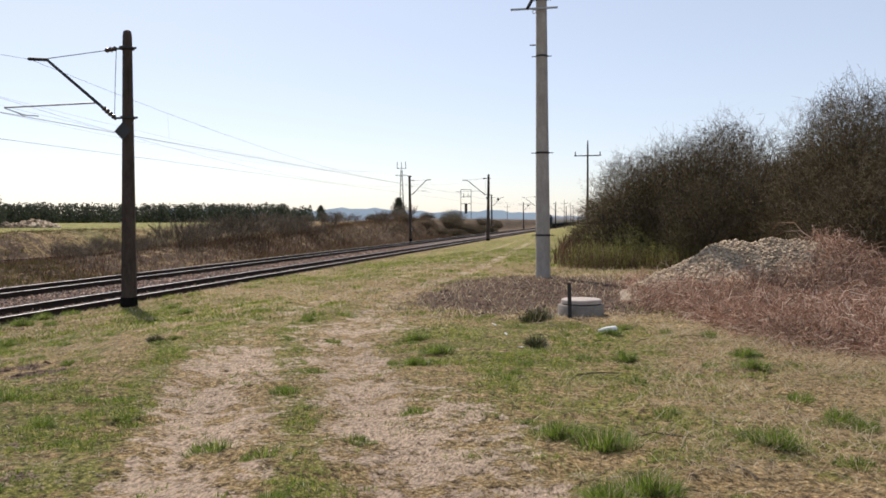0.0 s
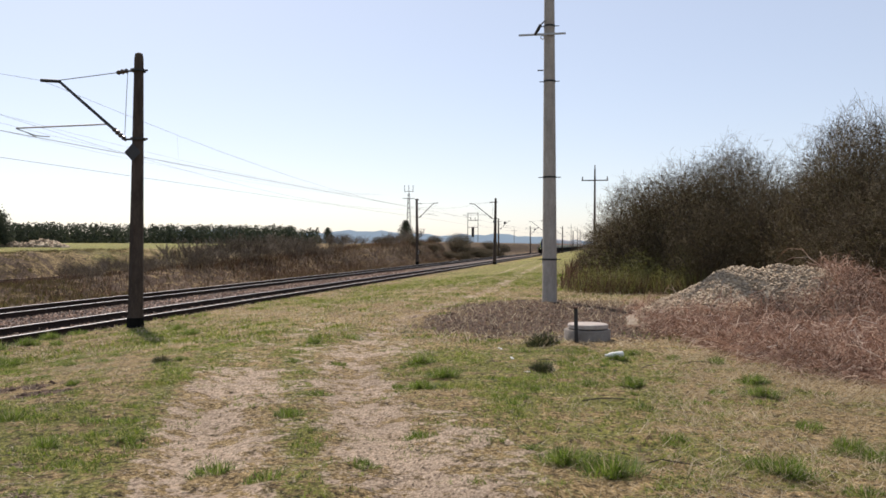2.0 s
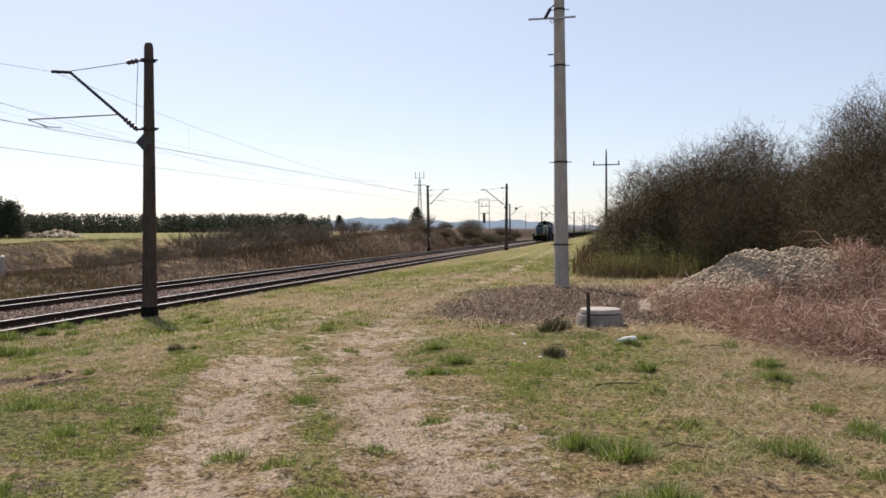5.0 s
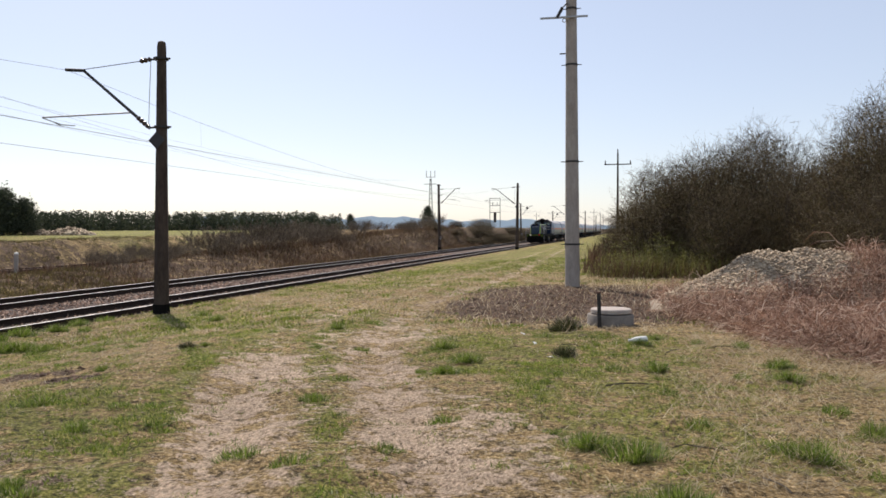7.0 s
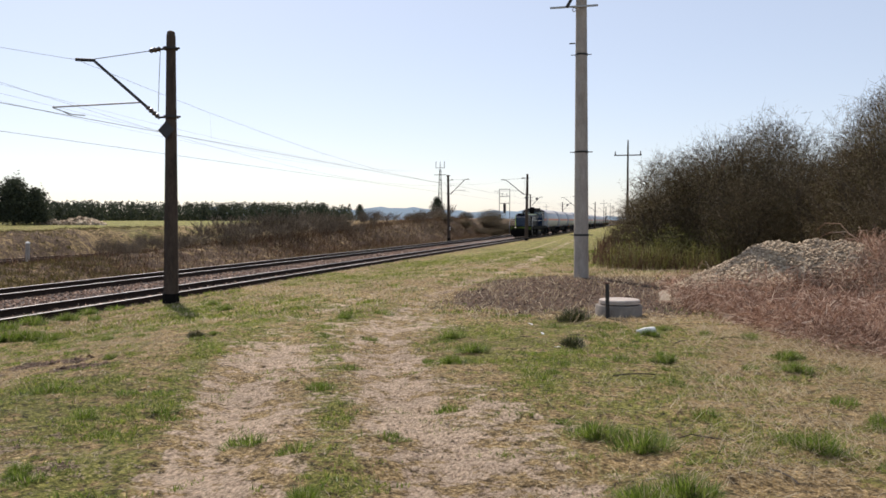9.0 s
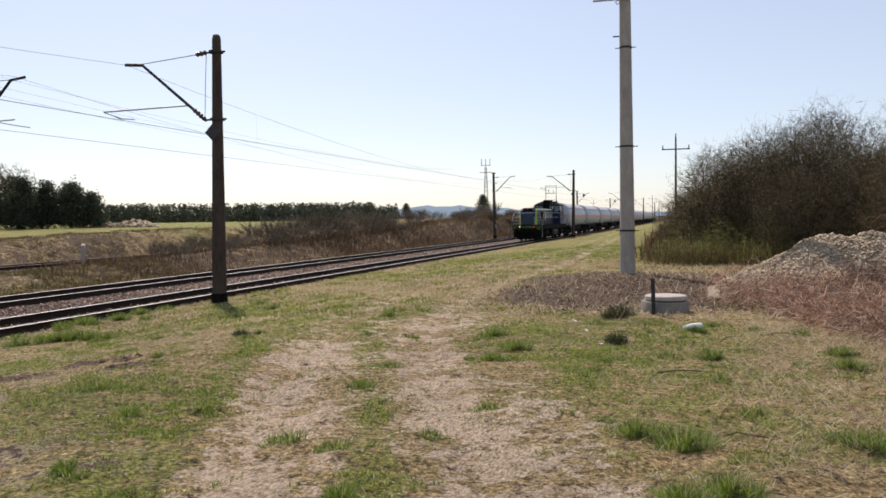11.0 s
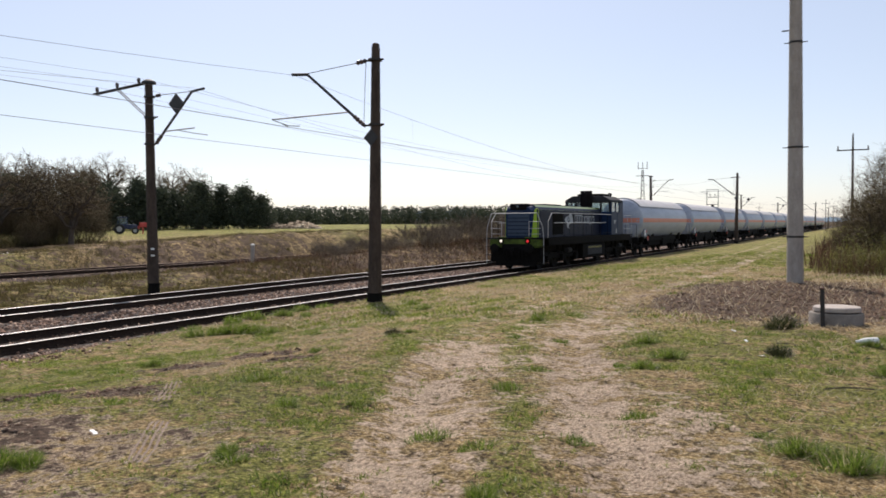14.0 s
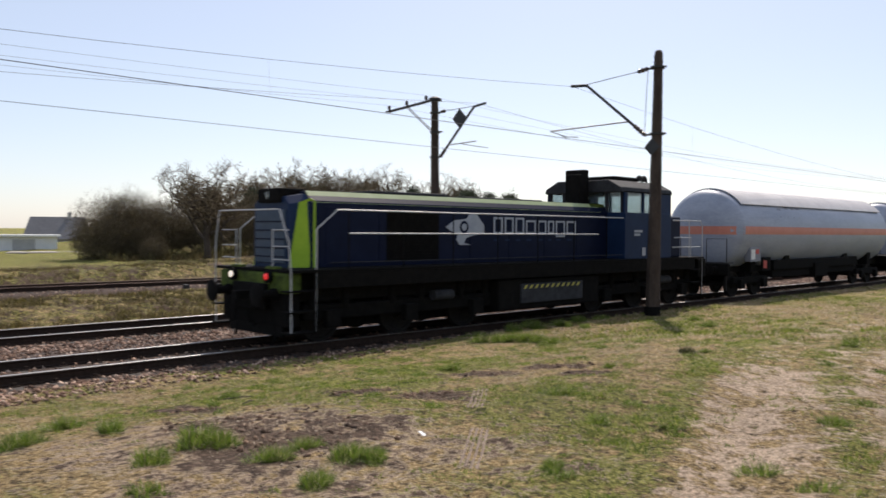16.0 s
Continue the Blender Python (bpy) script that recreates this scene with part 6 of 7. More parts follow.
# low greenish shoots and dry growth at the foot of the hedge
x = rng1.triangular(-1.6, 1.2, 4.4, 9000)
y = 26.4 + rng1.uniform(0, 3.6, 9000) + np.abs(x) * 0.12
k = bumps(x, y, 2.2, 65) + rng1.normal(0, 0.25, 9000) > -0.15
x, y = x[k], y[k]
sh = np.stack([x, y, land(x, y)], 1)
cut = len(sh) // 3
stuff_blades("hedge_shoots", "yellow-green young shoots at the foot of the hedge", sh[:cut], (0.1, 1.05), (0.010, 0.022), (0.0, 0.9), M_SPRING, 93, 0.1, "shoots")
stuff_blades("hedge_stalks", "dry brown stalks at the foot of the hedge", sh[cut:], (0.1, 0.95), (0.008, 0.018), (0.0, 0.9), M_REED, 94, 0.1, "stalks")
pick = sh[rng1.integers(0, len(sh), 15000)] + np.stack([rng1.normal(0, 0.12, 15000), rng1.normal(0, 0.12, 15000), rng1.uniform(0.05, 1.0, 15000)], 1)
pick[:, 2] *= np.clip(0.95 + 0.9 * bumps(pick[:, 0], pick[:, 1], 1.6, 66), 0.25, 1.6)
tagged(new("hedge_leaves", leaves_mesh("hedge_leaves", pick, rng1.uniform(0.012, 0.034, 15000), M_SPRING, rng1)), "small fresh green leaves on low hedge shoots", "leaves", kind="stuff")
x = rng1.triangular(-1.9, 0.3, 1.0, 7000)
y = rng1.uniform(29, 75, 7000)
x = x + (y - 29) * 0.012 * -1
stuff_blades("hedge_edge_growth", "brown tall dry growth beside the hedge", np.stack([x, y, land(x, y)], 1), (0.3, 1.1), (0.02, 0.05), (0.0, 0.6), M_REED, 95, 0.1, "stalks")
x = np.concatenate([rng1.uniform(-1.2, 4.5, 2500), rng1.uniform(-3.8, 1.6, 1800)])
y = np.concatenate([rng1.uniform(20.5, 27.5, 2500), rng1.uniform(13.2, 22.0, 1800)])
stuff_blades("scar_stalks", "broken dry stalks on turned earth", np.stack([x, y, land(x, y)], 1), (0.05, 0.25), (0.008, 0.014), (0.5, 1.5), M_STRAW, 96, 0.1, "stalks")

# reeds, dry grass and grey brush on the berm beyond the tracks
n = 60000
y = 4 + 120 * rng1.uniform(0, 1, n) ** 1.25
x = rng1.uniform(-30.0, -22.4, n)
thick = np.clip(smooth01(25, 40, y), 0, 1) * (0.45 + 0.55 * np.clip(0.5 + bumps(x, y, 0.35, 61), 0, 1))
k = thick > rng1.uniform(0, 1, n)
b = np.stack([x, y, land(x, y) - 0.03], 1)[k]
tallness = np.interp(b[:, 1], [4, 20, 32, 60, 120], [0.25, 0.35, 0.75, 1.0, 1.0])
half = len(b) // 2
for q, (nm, mat, lab) in enumerate((("reeds", M_REED, "russet dry reeds along the ditch"), ("ditch_grass", M_OLIVEDRY, "matted olive dry grass along the ditch"))):
    sel = b[q * half:(q + 1) * half]
    for lo, hi, s in ((0, 28, 0.32), (28, 48, 0.6), (48, 130, 0.9)):
        sub = sel[(sel[:, 1] >= lo) & (sel[:, 1] < hi)]
        stuff_blades(nm, lab, sub, (0.25 * s, (1.05 if q == 0 else 0.5) * s), (0.02, 0.045), (0.15, 1.15), mat, 97 + q, 0.1, "reeds")
for nm, lab, count, x0, x1, y1, seed in (("bank_grass", "tussocky dry grass on the bank behind the siding", 5200, -43.0, -34.6, 60, 99), ("berm_grass", "green and yellow tussock grass on the berm by the tracks", 5200, -29.6, -22.6, 36, 98)):
    x, y = rng1.uniform(x0, x1, count), rng1.uniform(2, y1, count)
    k = bumps(x, y, 1.3, 63) + rng1.normal(0, 0.3, count) > -0.2
    at = clumped(rng1, np.stack([x[k], y[k]], 1), 14, 0.13)
    half = len(at) // 2
    stuff_blades(nm, lab, at[:half], (0.06, 0.26), (0.012, 0.028), (0.1, 1.2), M_OLIVEGREEN, seed, 0.1)
    stuff_blades("dead_" + nm, "matted brown dead grass between the tussocks", at[half:], (0.05, 0.24), (0.012, 0.028), (0.4, 1.4), M_OLIVEDRY, seed + 20, 0.1)


def brush(seed, wide, tall, label):
    rng = np.random.default_rng(seed)
    segs = []
    for i in range(34):
        a, r = rng.uniform(0, 6.28), wide * 0.5 * math.sqrt(rng.uniform(0, 1))
        grow(rng, (r * math.cos(a), r * math.sin(a), -0.1), (0.35 * math.cos(a), 0.35 * math.sin(a), 1), tall * rng.uniform(0.5, 0.85), 0.014, 2, 0.5, 0.12, 2, segs, 0.6, 0.3, 3)
    o = thing("brushwood", label, "bush", "grey brushwood on the berm")
    part("twig_mass", limbs("twig_mass", segs, M_GREYBRUSH, 3, 0.011), M_GREYBRUSH, o)["kind"] = "stuff"
    return o


br = brush(111, 2.2, 1.9, "leafless grey-brown brushwood in dry grass")
br.matrix_basis = pose(-26.6, 57, float(land(-26.6, 57)))
for i in range(38):
    yy = 48 + i * 1.5 if i < 18 else 70 + (i - 18) * 6.5 if i < 26 else 37 + (i - 26) * 1.0
    xx = -25.5 - 3.2 * abs(math.sin(i * 2.3))
    s = 0.62 + 0.34 * abs(math.sin(i * 1.7)) if i < 26 else 0.32 + 0.22 * abs(math.sin(i * 1.7))
    copy_thing(br, pose(xx, yy, float(land(xx, yy)), 0, 0, i * 77 % 360) @ Matrix.Diagonal((s, s, s * (0.8 + 0.2 * math.cos(i)), 1)))


# ---- trees and things beyond the siding ----
def bare_tree(seed, tall, label, fork=0.24, spread=0.9, group="bare fruit trees"):
    """An old fruit tree: a short thick trunk, a few crooked spreading limbs and a crown of fine upturned twigs."""
    rng = np.random.default_rng(seed)
    segs = []
    p = Vector((0, 0, -0.15))
    trunk = []
    w = Vector((rng.normal(0, 0.05), rng.normal(0, 0.05), 1)).normalized()
    for k in range(3):
        q = p + w * (fork * tall / 3 + 0.05)
        trunk.append((tuple(p), tuple(q), tall * (0.036 - 0.004 * k), tall * (0.032 - 0.004 * k), 9))
        p, w = q, (w + Vector(rng.normal(0, 0.08, 3))).normalized()
    for i in range(6):
        a = i * 1.047 + rng.uniform(-0.35, 0.35)
        tilt = rng.uniform(0.75, 1.05) * spread if i % 3 else rng.uniform(0.15, 0.4)
        grow(rng, p - Vector((0, 0, 0.10 * i)), (math.cos(a) * math.sin(tilt), math.sin(a) * math.sin(tilt), math.cos(tilt)), tall * rng.uniform(0.46, 0.60), tall * 0.019, 3, 0.85, 0.27, 2, segs, 0.50, 0.22, 6)
    # a rounded crown
    segs = [g for g in segs if (math.hypot(g[1][0], g[1][1]) / (0.58 * tall)) ** 2 + ((g[1][2] - 0.56 * tall) / (0.45 * tall)) ** 2 < rng.uniform(0.85, 1.1)]
    t = thing("bare_tree", label, "tree", group)
    part("trunk", segments_mesh("trunk", [s[0] for s in trunk], [s[1] for s in trunk], [s[2] for s in trunk], [s[3] for s in trunk], M_BARK, 9), M_BARK, t, "dark crooked trunk")
    part("branchwork", limbs("branchwork", [s for s in segs if s[4] >= 2], M_BARK, 5, 0.022), M_BARK, t, "gnarled dark limbs")["kind"] = "stuff"
    part("twig_mass", limbs("twig_mass", [s for s in segs if s[4] < 2], M_TWIG, 3, 0.011), M_TWIG, t)["kind"] = "stuff"
    return t


BARE = "gnarled leafless fruit tree with dark spreading limbs"
tree_a = bare_tree(201, 7.4, BARE)
tree_b = bare_tree(205, 7.0, BARE, 0.30, 0.80)
tree_a.matrix_basis = pose(-53.4, 27.6, float(land(-53.4, 27.6)) - 0.05)
tree_b.matrix_basis = pose(-50.3, 33.0, float(land(-50.3, 33.0)) - 0.05, 0, 0, 40)
for src, x, y, turn, s in ((tree_a, -47.6, 36.6, 120, 0.78), (tree_b, -60.0, 32.0, 200, 0.95)):
    copy_thing(src, pose(x, y, float(land(x, y)) - 0.05, 0, 0, turn) @ Matrix.Diagonal((s, s, s, 1)))
ROW = "tangled leafless brown hedge shrub in the old orchard"
for i, (x, y, w, h) in enumerate(((-58.5, 22.4, 0.85, 3.6), (-59.5, 24.6, 1.1, 5.0), (-57.5, 24.8, 0.8, 3.5), (-60.5, 27.4, 1.1, 4.9), (-57.8, 29.6, 1.0, 3.9), (-56.0, 32.4, 1.0, 4.0), (-54.6, 35.0, 1.1, 4.4), (-52.6, 37.6, 1.0, 4.5),
                                  (-50.6, 37.0, 0.8, 3.6), (-60.5, 31.0, 1.2, 4.6), (-58.5, 35.0, 1.2, 4.8), (-55.5, 39.0, 1.1, 4.8), (-50.0, 39.6, 0.9, 4.2), (-52.3, 32.0, 0.6, 2.4), (-55.4, 24.6, 0.55, 2.0), (-49.6, 35.2, 0.5, 2.2), (-61.5, 23.6, 1.2, 4.7), (-60.2, 26.0, 1.15, 4.6), (-62.6, 25.8, 1.2, 5.2), (-58.6, 26.8, 0.95, 4.1), (-59.8, 22.6, 1.0, 3.9))):
    t = copy_thing((bush_a, bush_b, bush_c)[i % 3], pose(x, y, float(land(x, y)) - 0.1, 0, 0, i * 67) @ Matrix.Diagonal((w, w, h / 5.0, 1)))
    tagged(t, ROW, group="orchard shrubs")

rng3 = np.random.default_rng(210)
y = rng3.uniform(21.5, 40.0, 9000)
x = np.interp(y, [16, 22, 30, 38, 44], [-58, -56, -53, -48.5, -47]) + rng3.uniform(-5.5, 1.2, 9000)
b = np.stack([x, y, land(x, y) - 0.03], 1)
stuff_blades("orchard_undergrowth", "brown dead undergrowth beneath the orchard shrubs", b[:5200], (0.15, 0.7), (0.02, 0.05), (0.2, 1.2), M_OLIVEDRY, 211, 0.1, "undergrowth")
stuff_blades("orchard_saplings", "dull olive saplings among the orchard shrubs", b[5200:], (0.2, 1.0), (0.02, 0.05), (0.1, 0.9), M_BUD, 212, 0.1, "undergrowth")


def pine(seed, tall, wide, n, label):
    """A pine: tapering trunk, whorls of limbs and many needle clumps with gaps."""
    rng = np.random.default_rng(seed)
    segs, tips = [], []
    for k in range(11):
        z = tall * (0.12 + 0.80 * k / 10)
        reach = wide * (1 - 0.80 * (k / 10) ** 2.2) * rng.uniform(0.8, 1.15)
        for j in range(5):
            a = j * 1.257 + k * 0.7 + rng.uniform(-0.3, 0.3)
            e = Vector((math.cos(a) * reach, math.sin(a) * reach, z + reach * rng.uniform(0.05, 0.4)))
            segs.append(((0, 0, z), tuple(e), 0.035, 0.012, 1))
            for f in (0.45, 0.7, 0.9, 1.0):
                tips.append((e.x * f, e.y * f, z + (e.z - z) * f))
    tips.append((0, 0, tall))
    tips = np.array(tips)
    c = tips[rng.integers(0, len(tips), n)] + rng.normal(0, 0.34 * wide / 1.6, (n, 3))
    t = thing("pine_tree", label, "tree", "pines at the field edge")
    part("trunk", segments_mesh("trunk", [(0, 0, -0.2)], [(0, 0, tall * 0.97)], [0.16], [0.03], M_BARK, 8), M_BARK, t)
    part("branchwork", limbs("branchwork", segs, M_BARK, 3, 0.01), M_BARK, t)["kind"] = "stuff"
    part("crown", leaves_mesh("crown", c, rng.uniform(0.10, 0.24, n), M_NEEDLE, rng), M_NEEDLE, t, "dark green needle crown")["kind"] = "stuff"
    return t


PINE = "dark green pine crowded at the edge of the field"
pine_a, pine_b = pine(301, 6.6, 2.0, 4200, PINE), pine(302, 5.8, 2.2, 4000, PINE)
rng2 = np.random.default_rng(303)
spots = []
for k in range(46):
    f = k / 45
    x, y = -118 + 39.2 * f + rng2.uniform(-2, 2), 60 + 31.0 * f + rng2.uniform(0, 7) * (1 - f * 0.6)
    spots.append((x, y, rng2.uniform(0.70, 1.16) * (1.06 - 0.22 * f ** 4)))
pine_a.matrix_basis = pose(-84.0, 86.0, float(land(-84, 86)))
pine_b.matrix_basis = pose(-80.0, 90.0, float(land(-80, 90)))
for i, (x, y, s) in enumerate(spots):
    copy_thing((pine_a, pine_b)[i % 2], pose(x, y, float(land(x, y)) - 0.1, 0, 0, i * 71) @ Matrix.Diagonal((s, s, s, 1)))
for i, (x, y, s) in enumerate(((-32.2, 128, 0.55), (-74, 208, 0.7))):
    tagged(copy_thing(pine_a, pose(x, y, float(land(x, y)) - 0.2, 0, 0, i * 40) @ Matrix.Diagonal((s, s, s, 1))), "single dark pine standing on the embankment", group="lone pines")
for i, (x, y, s) in enumerate(((-128, 88, 1.95), (-122, 92, 1.85), (-116, 96, 2.0), (-134, 82, 1.9), (-108, 104, 1.75))):
    tagged(copy_thing(tree_b, pose(x, y, 0.4, 0, 0, i * 85) @ Matrix.Diagonal((s, s, s, 1))), "tall pale leafless tree behind the pines", group="tall bare trees")


def far_forest():
    """A long even edge of planted pines across the field."""
    rng = np.random.default_rng(310)
    out, size = [], []
    for i in range(1500):
        az = radians(rng.uniform(-62, -20.3))
        d = rng.uniform(352, 392)
        x, y = d * math.sin(az), d * math.cos(az)
        h = rng.uniform(6.6, 8.6) * (1.0 if az < radians(-22) else 0.85)
        z0 = float(land(x, y))
        n = 46
        f = rng.uniform(0, 1, n)
        r = 1.7 * (1 - f) ** 0.7 + 0.25
        a = rng.uniform(0, 6.283, n)
        out.append(np.stack([x + r * np.cos(a), y + r * np.sin(a), z0 + h * (0.02 + 0.98 * f)], 1))
        size.append(rng.uniform(0.45, 0.95, n) * (1.1 - 0.5 * f))
    return tagged(new("pine_wood", leaves_mesh("pine_wood", np.concatenate(out), np.concatenate(size), M_NEEDLE, rng)), "long dark edge of a planted pine wood across the field", "forest", kind="stuff")


far_forest()
# distant air haze is put into the hill's blue colour and its glow
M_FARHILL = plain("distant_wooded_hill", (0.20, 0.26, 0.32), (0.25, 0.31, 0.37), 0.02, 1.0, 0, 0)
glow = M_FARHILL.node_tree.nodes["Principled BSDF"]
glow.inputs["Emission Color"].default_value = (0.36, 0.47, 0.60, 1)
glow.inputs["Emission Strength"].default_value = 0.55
hill = Shape()
n = 60
for i in range(n + 1):
    az = radians(-30 + 34 * i / n)
    d = 2300
    top = 34 + 5 * math.sin(i * 0.35) + 2.5 * math.sin(i * 1.3) + 1.2 * math.sin(i * 3.1) - 26 * max(0.0, (i - 30) / 30)
    hill.v += [(d * math.sin(az), d * math.cos(az), -10), (d * math.sin(az), d * math.cos(az), max(top, 3)), (d * 1.1 * math.sin(az), d * 1.1 * math.cos(az), -10)]
for i in range(n):
    a, b = 3 * i, 3 * i + 3
    hill.f += [(a, b, b + 1, a + 1), (a + 1, b + 1, b + 2, a + 2)]
tagged(part("backdrop", hill, M_FARHILL), "far wooded hills on the horizon, air haze painted in as blue glow", "hills", kind="structure")

# brush on top of the embankment by the line
for i, (x, y, s) in enumerate(((-27.5, 112, 0.46), (-25, 116, 0.42), (-29, 118, 0.5), (-23.8, 121, 0.45), (-22.8, 128, 0.55), (-24.5, 132, 0.85), (-22.5, 137, 0.9), (-25.5, 140, 0.8), (-27, 126, 0.5), (-23, 150, 0.7), (-22, 160, 0.7),
                               (-24.5, 170, 0.8), (-26, 108, 0.4), (-31, 113, 0.42), (-33.5, 117, 0.45), (-24, 185, 0.8))):
    tagged(copy_thing((bush_c, bush_a)[i % 2], pose(x, y, float(land(x, y)) - 0.1, 0, 0, i * 59) @ Matrix.Diagonal((s * 1.5, s * 1.5, s * 0.62, 1))), "olive-brown scrub bush on the railway embankment", group="embankment scrub")


# ---- small things ----
def well():
    w = thing("well_ring", "round concrete well ring with a pale concrete lid", "well", at=pose(-0.32, 13.75, 0.0))
    part("ring", Shape().lathe((0, 0, -0.25), (0, 0, 1), [(0, 0.38), (0.42, 0.385), (0.44, 0.37)], 40), M_RING, w, "rough concrete ring, its shaded side painted dark grey", smooth=True)
    part("lid", Shape().lathe((0.01, 0, 0.205), (0, 0, 1), [(0, 0.32), (0.008, 0.335), (0.06, 0.335), (0.075, 0.32)], 40), M_LID, w, "concrete lid, its sunlit top painted paler than the ring", smooth=True)
    return w


well()
post = thing("steel_post", "short rusty dark steel post in the grass", "post", at=pose(-0.475, 13.18, 0.0, 0, -1.5, 0))
part("stake", Shape().box(-0.03, 0.03, -0.03, 0.03, -0.2, 0.58), M_STEEL, post, "", 0.006)
part("stake_cap", Shape().box(-0.036, 0.036, -0.036, 0.036, 0.575, 0.60), M_RUSTPIPE, post)

bottle = thing("plastic_canister", "white plastic canister lying in the grass", "litter", at=pose(0.15, 11.45, 0.06, 0, 4, 12) @ Matrix.Diagonal((0.85, 0.75, 0.75, 1)))
part("canister_body", Shape().lathe((-0.16, 0, 0), (1, 0, 0.16), [(0, 0.02), (0.02, 0.04), (0.08, 0.055), (0.20, 0.062), (0.245, 0.058), (0.26, 0.04)], 16), M_WHITE, bottle, smooth=True)
part("canister_neck", Shape().lathe((-0.205, 0, -0.007), (1, 0, 0.16), [(0, 0.022), (0.05, 0.024)], 12), M_WHITE, bottle)
for i, (x, y, a) in enumerate(((-1.3, 11.3, 20), (-5.15, 4.3, 70), (-0.95, 9.9, 130), (-1.6, 12.3, 40))):
    sc = thing("paper_scrap", "small crumpled white scrap in the grass", "litter", "white scraps", at=pose(x, y, float(land(x, y)) + 0.012, 4, 6, a))
    part("scrap", Shape().slab([(-0.045, 0.0), (-0.015, 0.012), (0.015, 0.004), (0.045, 0.010), (0.045, 0.014), (0.015, 0.008), (-0.015, 0.016), (-0.045, 0.004)], -0.018, 0.018), M_WHITE, sc)

for x, y, h in ((-29.5, 34.0, 1.1),):
    z = float(land(x, y))
    o = thing("marker_post", "slim pale concrete marker post by the siding", "post", "marker posts", at=pose(x, y, z, 0, 2, 30))
    part("shaft", Shape().box(-0.09, 0.09, -0.09, 0.09, -0.3, h), M_CONCRETE, o, "", 0.02)
    part("cap", Shape().lathe((0, 0, h), (0, 0, 1), [(0, 0.11), (0.05, 0.10), (0.09, 0.03)], 8), M_WHITE, o, "white painted top")
bolt = thing("track_stop", "small dark rail peg beside the siding", "peg", at=pose(-30.7, 14.8, -0.86))
part("peg", Shape().box(-0.12, 0.12, -0.1, 0.1, -0.1, 0.30), M_STEEL, bolt, "", 0.02)


def rubble(name, cx, cy, wide, deep, tall, n, seed, label, size=(0.12, 0.42)):
    def spots(rng, n):
        a, r = rng.uniform(0, 6.283, n), np.sqrt(rng.uniform(0, 1, n))
        x, y = cx + wide * r * np.cos(a), cy + deep * r * np.sin(a)
        return np.stack([x, y, land(x, y) + tall * (1 - r ** 2) * rng.uniform(0.2, 1, n)], 1)

    return stones(name, n, spots, size, M_LID if size[1] < 0.3 else M_GRAVEL, label, seed)


rubble("rubble_heap", -74.5, 96.0, 3.4, 2.0, 1.0, 900, 320, "heap of broken pale rubble at the field edge")
rubble("rubble_heap", -77.5, 94.0, 2.0, 1.5, 0.7, 400, 321, "heap of broken pale rubble at the field edge")
rubble("rubble_spill", -41.0, 26.8, 1.6, 0.8, 0.05, 190, 322, "small spill of white rubble on the bank", (0.03, 0.12))

# tractor blue is darkened to hold the shadow of the pines
M_TRACTORBLUE = plain("dark_blue_tractor_paint", (0.005, 0.013, 0.05), (0.010, 0.024, 0.08), 3, 0.5)
M_TRACTORRED = plain("red_implement_paint", (0.40, 0.035, 0.03), (0.5, 0.06, 0.05), 3, 0.5)
M_TYRE = plain("tyre_rubber", (0.012, 0.012, 0.012), (0.025, 0.024, 0.023), 5, 0.9)


def tractor(at):
    t = thing("tractor", "farm tractor parked by the pines, blue darkened for their shade, with a red implement", "tractor", at=at)
    part("bonnet", Shape().box(0.3, 1.7, -0.38, 0.38, 0.75, 1.42), M_TRACTORBLUE, t, "", 0.06)
    cab = part("cab_frame", Shape().box(-1.0, 0.35, -0.62, 0.62, 0.8, 1.45).box(-1.0, 0.35, -0.62, 0.62, 2.35, 2.5), M_TRACTORBLUE, t, "", 0.04)
    for x in (-0.98, 0.27):
        for y in (-0.6, 0.54):
            part("cab_pillar", Shape().box(x, x + 0.07, y, y + 0.07, 1.45, 2.35), M_TRACTORBLUE, cab)
    part("cab_glass", Shape().box(-0.93, 0.28, -0.545, -0.535, 1.45, 2.35), M_GLASS, cab)
    for x, r, w in ((-0.75, 0.75, 0.42), (1.35, 0.5, 0.3)):
        for s in (-1, 1):
            wh = part("wheel", Shape().lathe((x, s * 0.75 - w / 2, r), (0, 1, 0), [(0, r * 0.6), (0.0, r * 0.95), (0.05, r), (w - 0.05, r), (w, r * 0.95), (w, r * 0.6)], 20), M_TYRE, t, "black tractor tyre")
            part("rim", Shape().lathe((x, s * 0.75 - w / 2 - 0.01, r), (0, 1, 0), [(0, r * 0.5), (w + 0.02, r * 0.5)], 16), M_GALV, wh, "pale wheel rim")
    part("exhaust", Shape().tube((1.0, 0.3, 1.4), (1.0, 0.3, 2.2), 0.04), M_STEEL, t)
    part("implement", Shape().box(1.95, 3.2, -0.7, 0.7, 1.0, 1.7).box(1.7, 2.0, -0.3, 0.3, 0.7, 1.2).box(2.3, 2.5, -0.65, -0.5, 0.0, 1.0).box(2.3, 2.5, 0.5, 0.65, 0.0, 1.0), M_TRACTORRED, t, "red farm implement", 0.05)
    return t


tractor(pose(-75.6, 65.2, float(land(-75.6, 65.2)), 0, 0, 48) @ Matrix.Diagonal((0.8, 0.8, 0.8, 1)))

M_PLASTER = plain("grey_plaster", (0.36, 0.36, 0.36), (0.46, 0.46, 0.46), 1.5, 0.9)
M_SHEETROOF = plain("grey_sheet_roof", (0.13, 0.125, 0.13), (0.19, 0.185, 0.19), 1.5, 0.7)
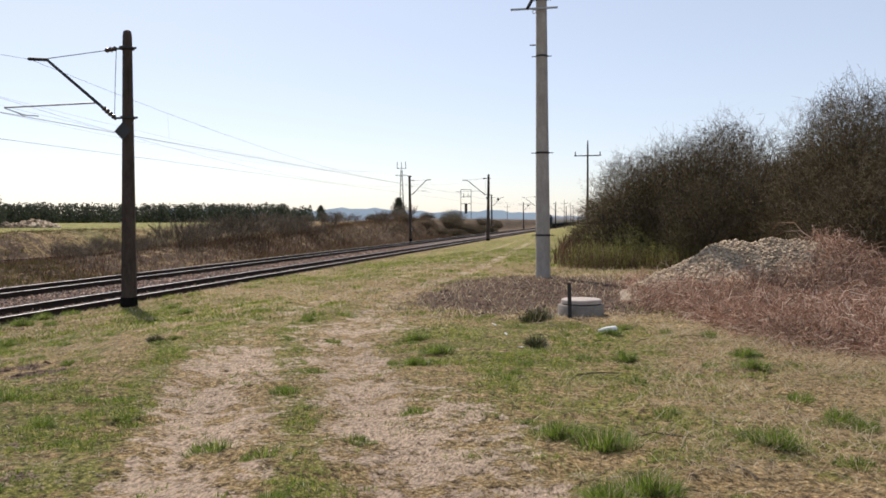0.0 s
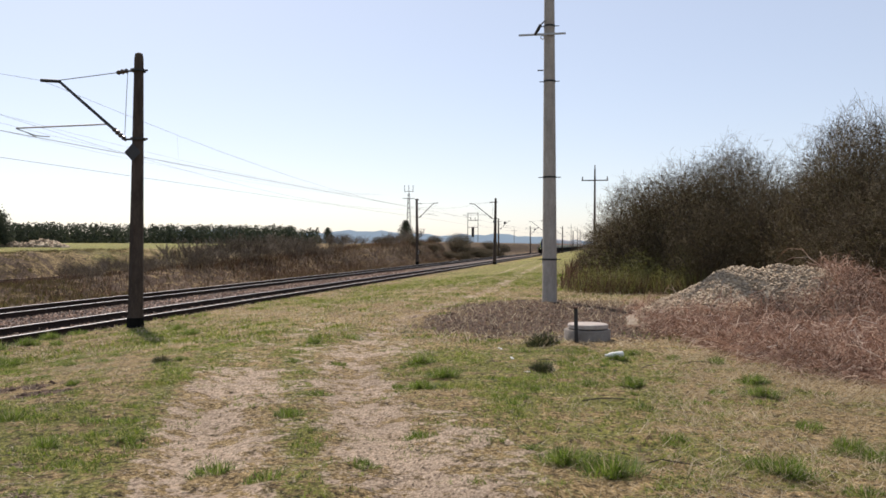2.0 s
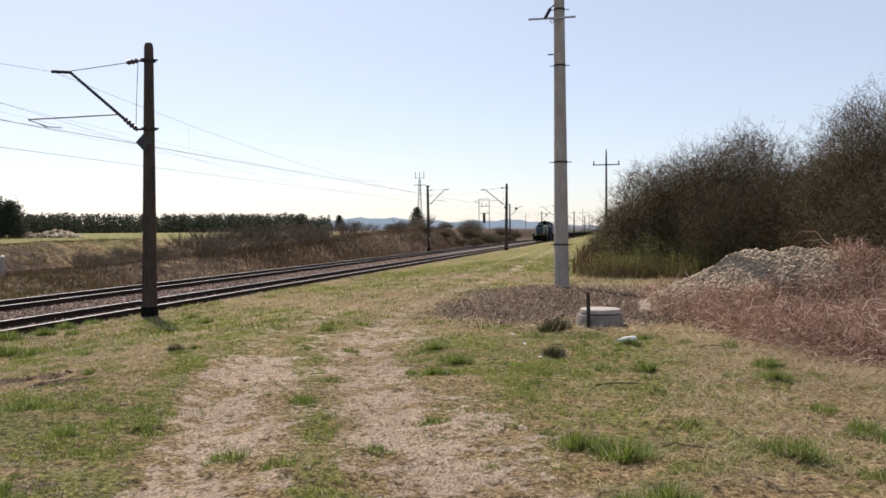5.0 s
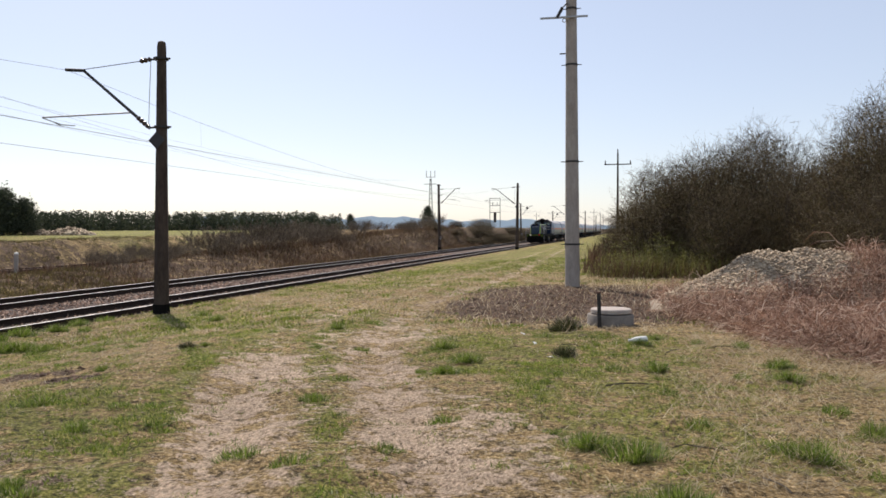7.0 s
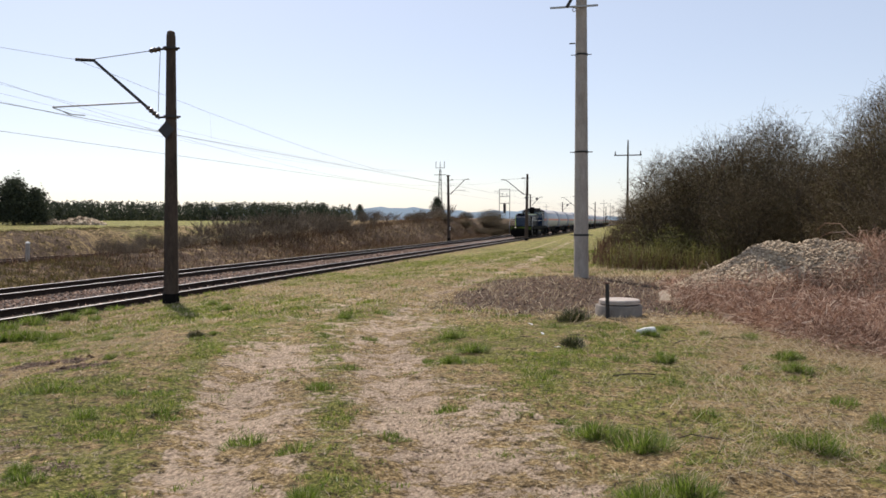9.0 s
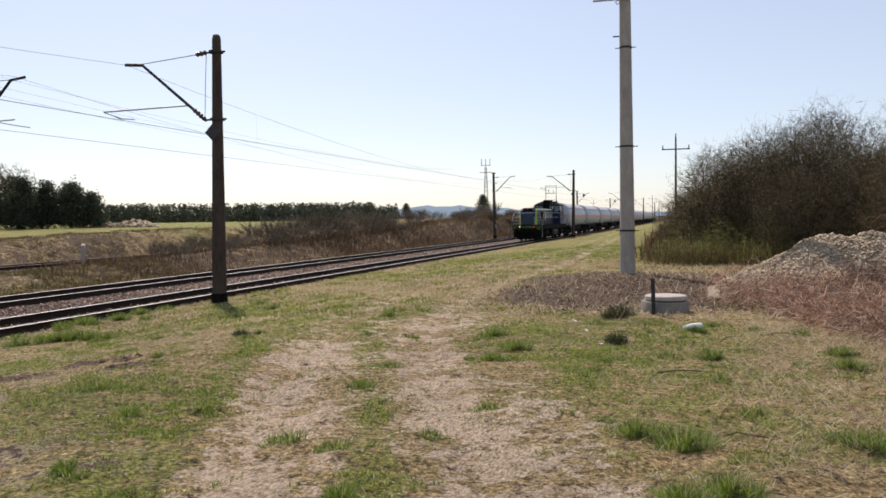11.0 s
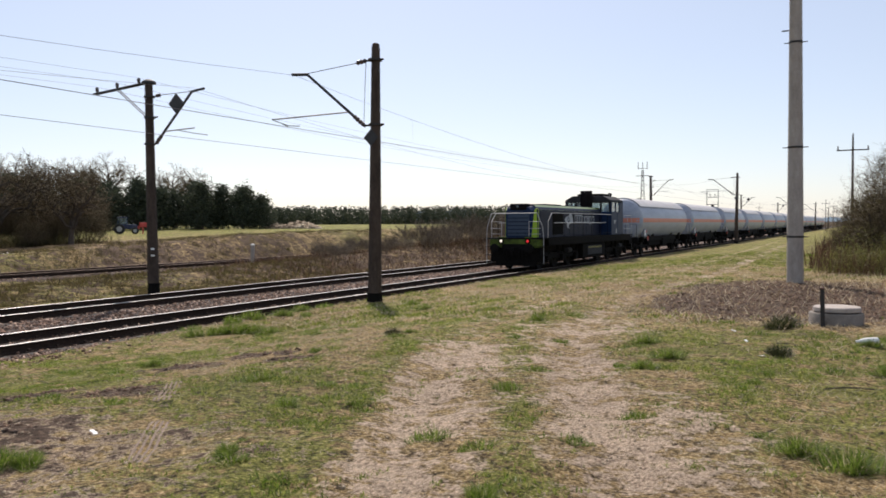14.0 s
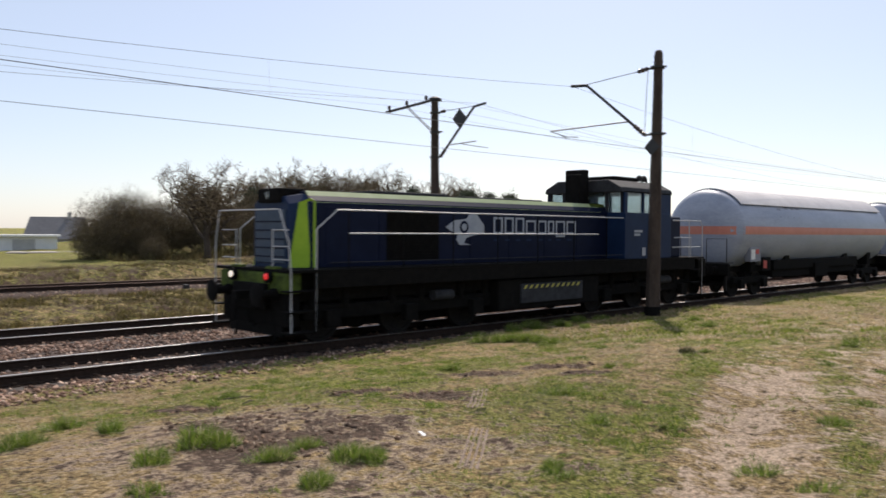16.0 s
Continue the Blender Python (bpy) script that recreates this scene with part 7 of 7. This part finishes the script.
M_SHEDWHITE = plain("white_shed_wall", (0.62, 0.63, 0.64), (0.75, 0.76, 0.77), 1.5, 0.8)


def house(at):
    h = thing("house", "grey plastered house with a steep grey roof", "house", at=at)
    part("wall", Shape().box(-4, 4, -3, 3, -0.5, 2.6), M_PLASTER, h)
    r = Shape()
    r.v += [(-4.4, -3.5, 2.45), (4.4, -3.5, 2.45), (4.4, 3.5, 2.45), (-4.4, 3.5, 2.45), (-3.9, 0, 5.4), (3.9, 0, 5.4)]
    r.f += [(0, 1, 5, 4), (2, 3, 4, 5), (1, 2, 5), (3, 0, 4), (0, 3, 2, 1)]
    part("roof", r, M_SHEETROOF, h, "steep grey roof")
    for x in (-2.2, 0.0, 2.2):
        w = part("window", Shape().box(x - 0.5, x + 0.5, -3.03, -2.99, 0.8, 2.0), M_WHITE, h, "white framed window")
        part("pane", Shape().box(x - 0.42, x + 0.42, -3.045, -3.03, 0.88, 1.92), M_GLASS, w)
    part("chimney", Shape().box(1.5, 2.0, -0.25, 0.25, 4.8, 6.0), M_PLASTER, h)
    return h


house(pose(-104, 34.2, -1.9, 0, 0, 62) @ Matrix.Diagonal((0.78, 0.78, 0.92, 1)))


def shed(at):
    s = thing("shed", "long low white shed with a flat pale roof", "shed", at=at)
    part("wall", Shape().box(-6, 6, -2.5, 2.5, -0.6, 1.65), M_SHEDWHITE, s)
    part("roof", Shape().box(-6.3, 6.3, -2.9, 2.9, 1.65, 1.85), M_WHITE, s, "flat white roof edge", 0.02)
    part("door", Shape().box(2.0, 4.0, -2.54, -2.49, -0.4, 1.4), M_PLASTER, s, "grey shed door")
    return s


shed(pose(-90, 23.2, -0.85, 0, 0, 72))
slab = Shape().box(-3.2, 3.2, -2.0, 2.0, -0.3, 0.02)
lane_slab = part("concrete_pad", slab, M_CONCRETE)
tagged(lane_slab, "pale concrete pad in front of the shed", "paving", kind="structure")
lane_slab.matrix_basis = pose(-79, 25.0, float(land(-79, 25.0)) + 0.03, 0, 0, 70)


# a tyre print pressed across the earth scar, and sticks lying about
def tyre_print(path, label):
    t = thing("tyre_print", label, "tyre print", kind="structure")
    for off in (-0.066, -0.022, 0.022, 0.066):
        r = Shape()
        n = 24
        for i in range(n + 1):
            f = i / n
            k = min(int(f * (len(path) - 1)), len(path) - 2)
            g = f * (len(path) - 1) - k
            x0, y0 = path[k][0] * (1 - g) + path[k + 1][0] * g, path[k][1] * (1 - g) + path[k + 1][1] * g
            dx, dy = path[k + 1][0] - path[k][0], path[k + 1][1] - path[k][1]
            l = math.hypot(dx, dy)
            px, py = -dy / l, dx / l
            for s, up in ((-0.017, -0.005), (-0.006, 0.004), (0.006, 0.004), (0.017, -0.005)):
                x, y = x0 + px * (off + s), y0 + py * (off + s)
                r.v.append((x, y, float(land(x, y)) + up + 0.003 * math.sin(i * 2.6 + off * 40)))
        for i in range(n):
            r.f += [(4 * i + j, 4 * i + j + 1, 4 * i + 5 + j, 4 * i + 4 + j) for j in range(3)]
        part("tread_rib", r, M_SANDRIB, t, "sandy raised tread rib")
    return t


M_SANDRIB = plain("pressed_sand", (0.15, 0.108, 0.078), (0.27, 0.20, 0.148), 9, 0.95, 0, 0.5, 0.02)
tyre_print([(-4.14, 3.80), (-4.52, 4.28), (-4.94, 4.78)], "pale tyre print pressed into sandy soil")
tyre_print([(-5.50, 5.29), (-5.90, 5.76), (-6.33, 6.25)], "short pale tyre print in dark soil")
rng4 = np.random.default_rng(400)
for i in range(16):
    x, y = (rng4.uniform(-9.5, -6.2), rng4.uniform(4.5, 8.0)) if i < 7 else (rng4.uniform(-1.8, 3.0), rng4.uniform(5, 12))
    a, l = rng4.uniform(0, 3.14), rng4.uniform(0.15, 0.5)
    z = float(land(x, y)) + 0.015
    pts = [(x + math.cos(a) * l * f + rng4.normal(0, 0.015), y + math.sin(a) * l * f + rng4.normal(0, 0.015), z + 0.02 * math.sin(f * 3)) for f in (0, 0.33, 0.66, 1.0)]
    tagged(part("stick", Shape().bent(pts, rng4.uniform(0.004, 0.008), 5), M_BARK), "thin dry stick lying on the ground", "stick", "sticks on the ground")


motions()
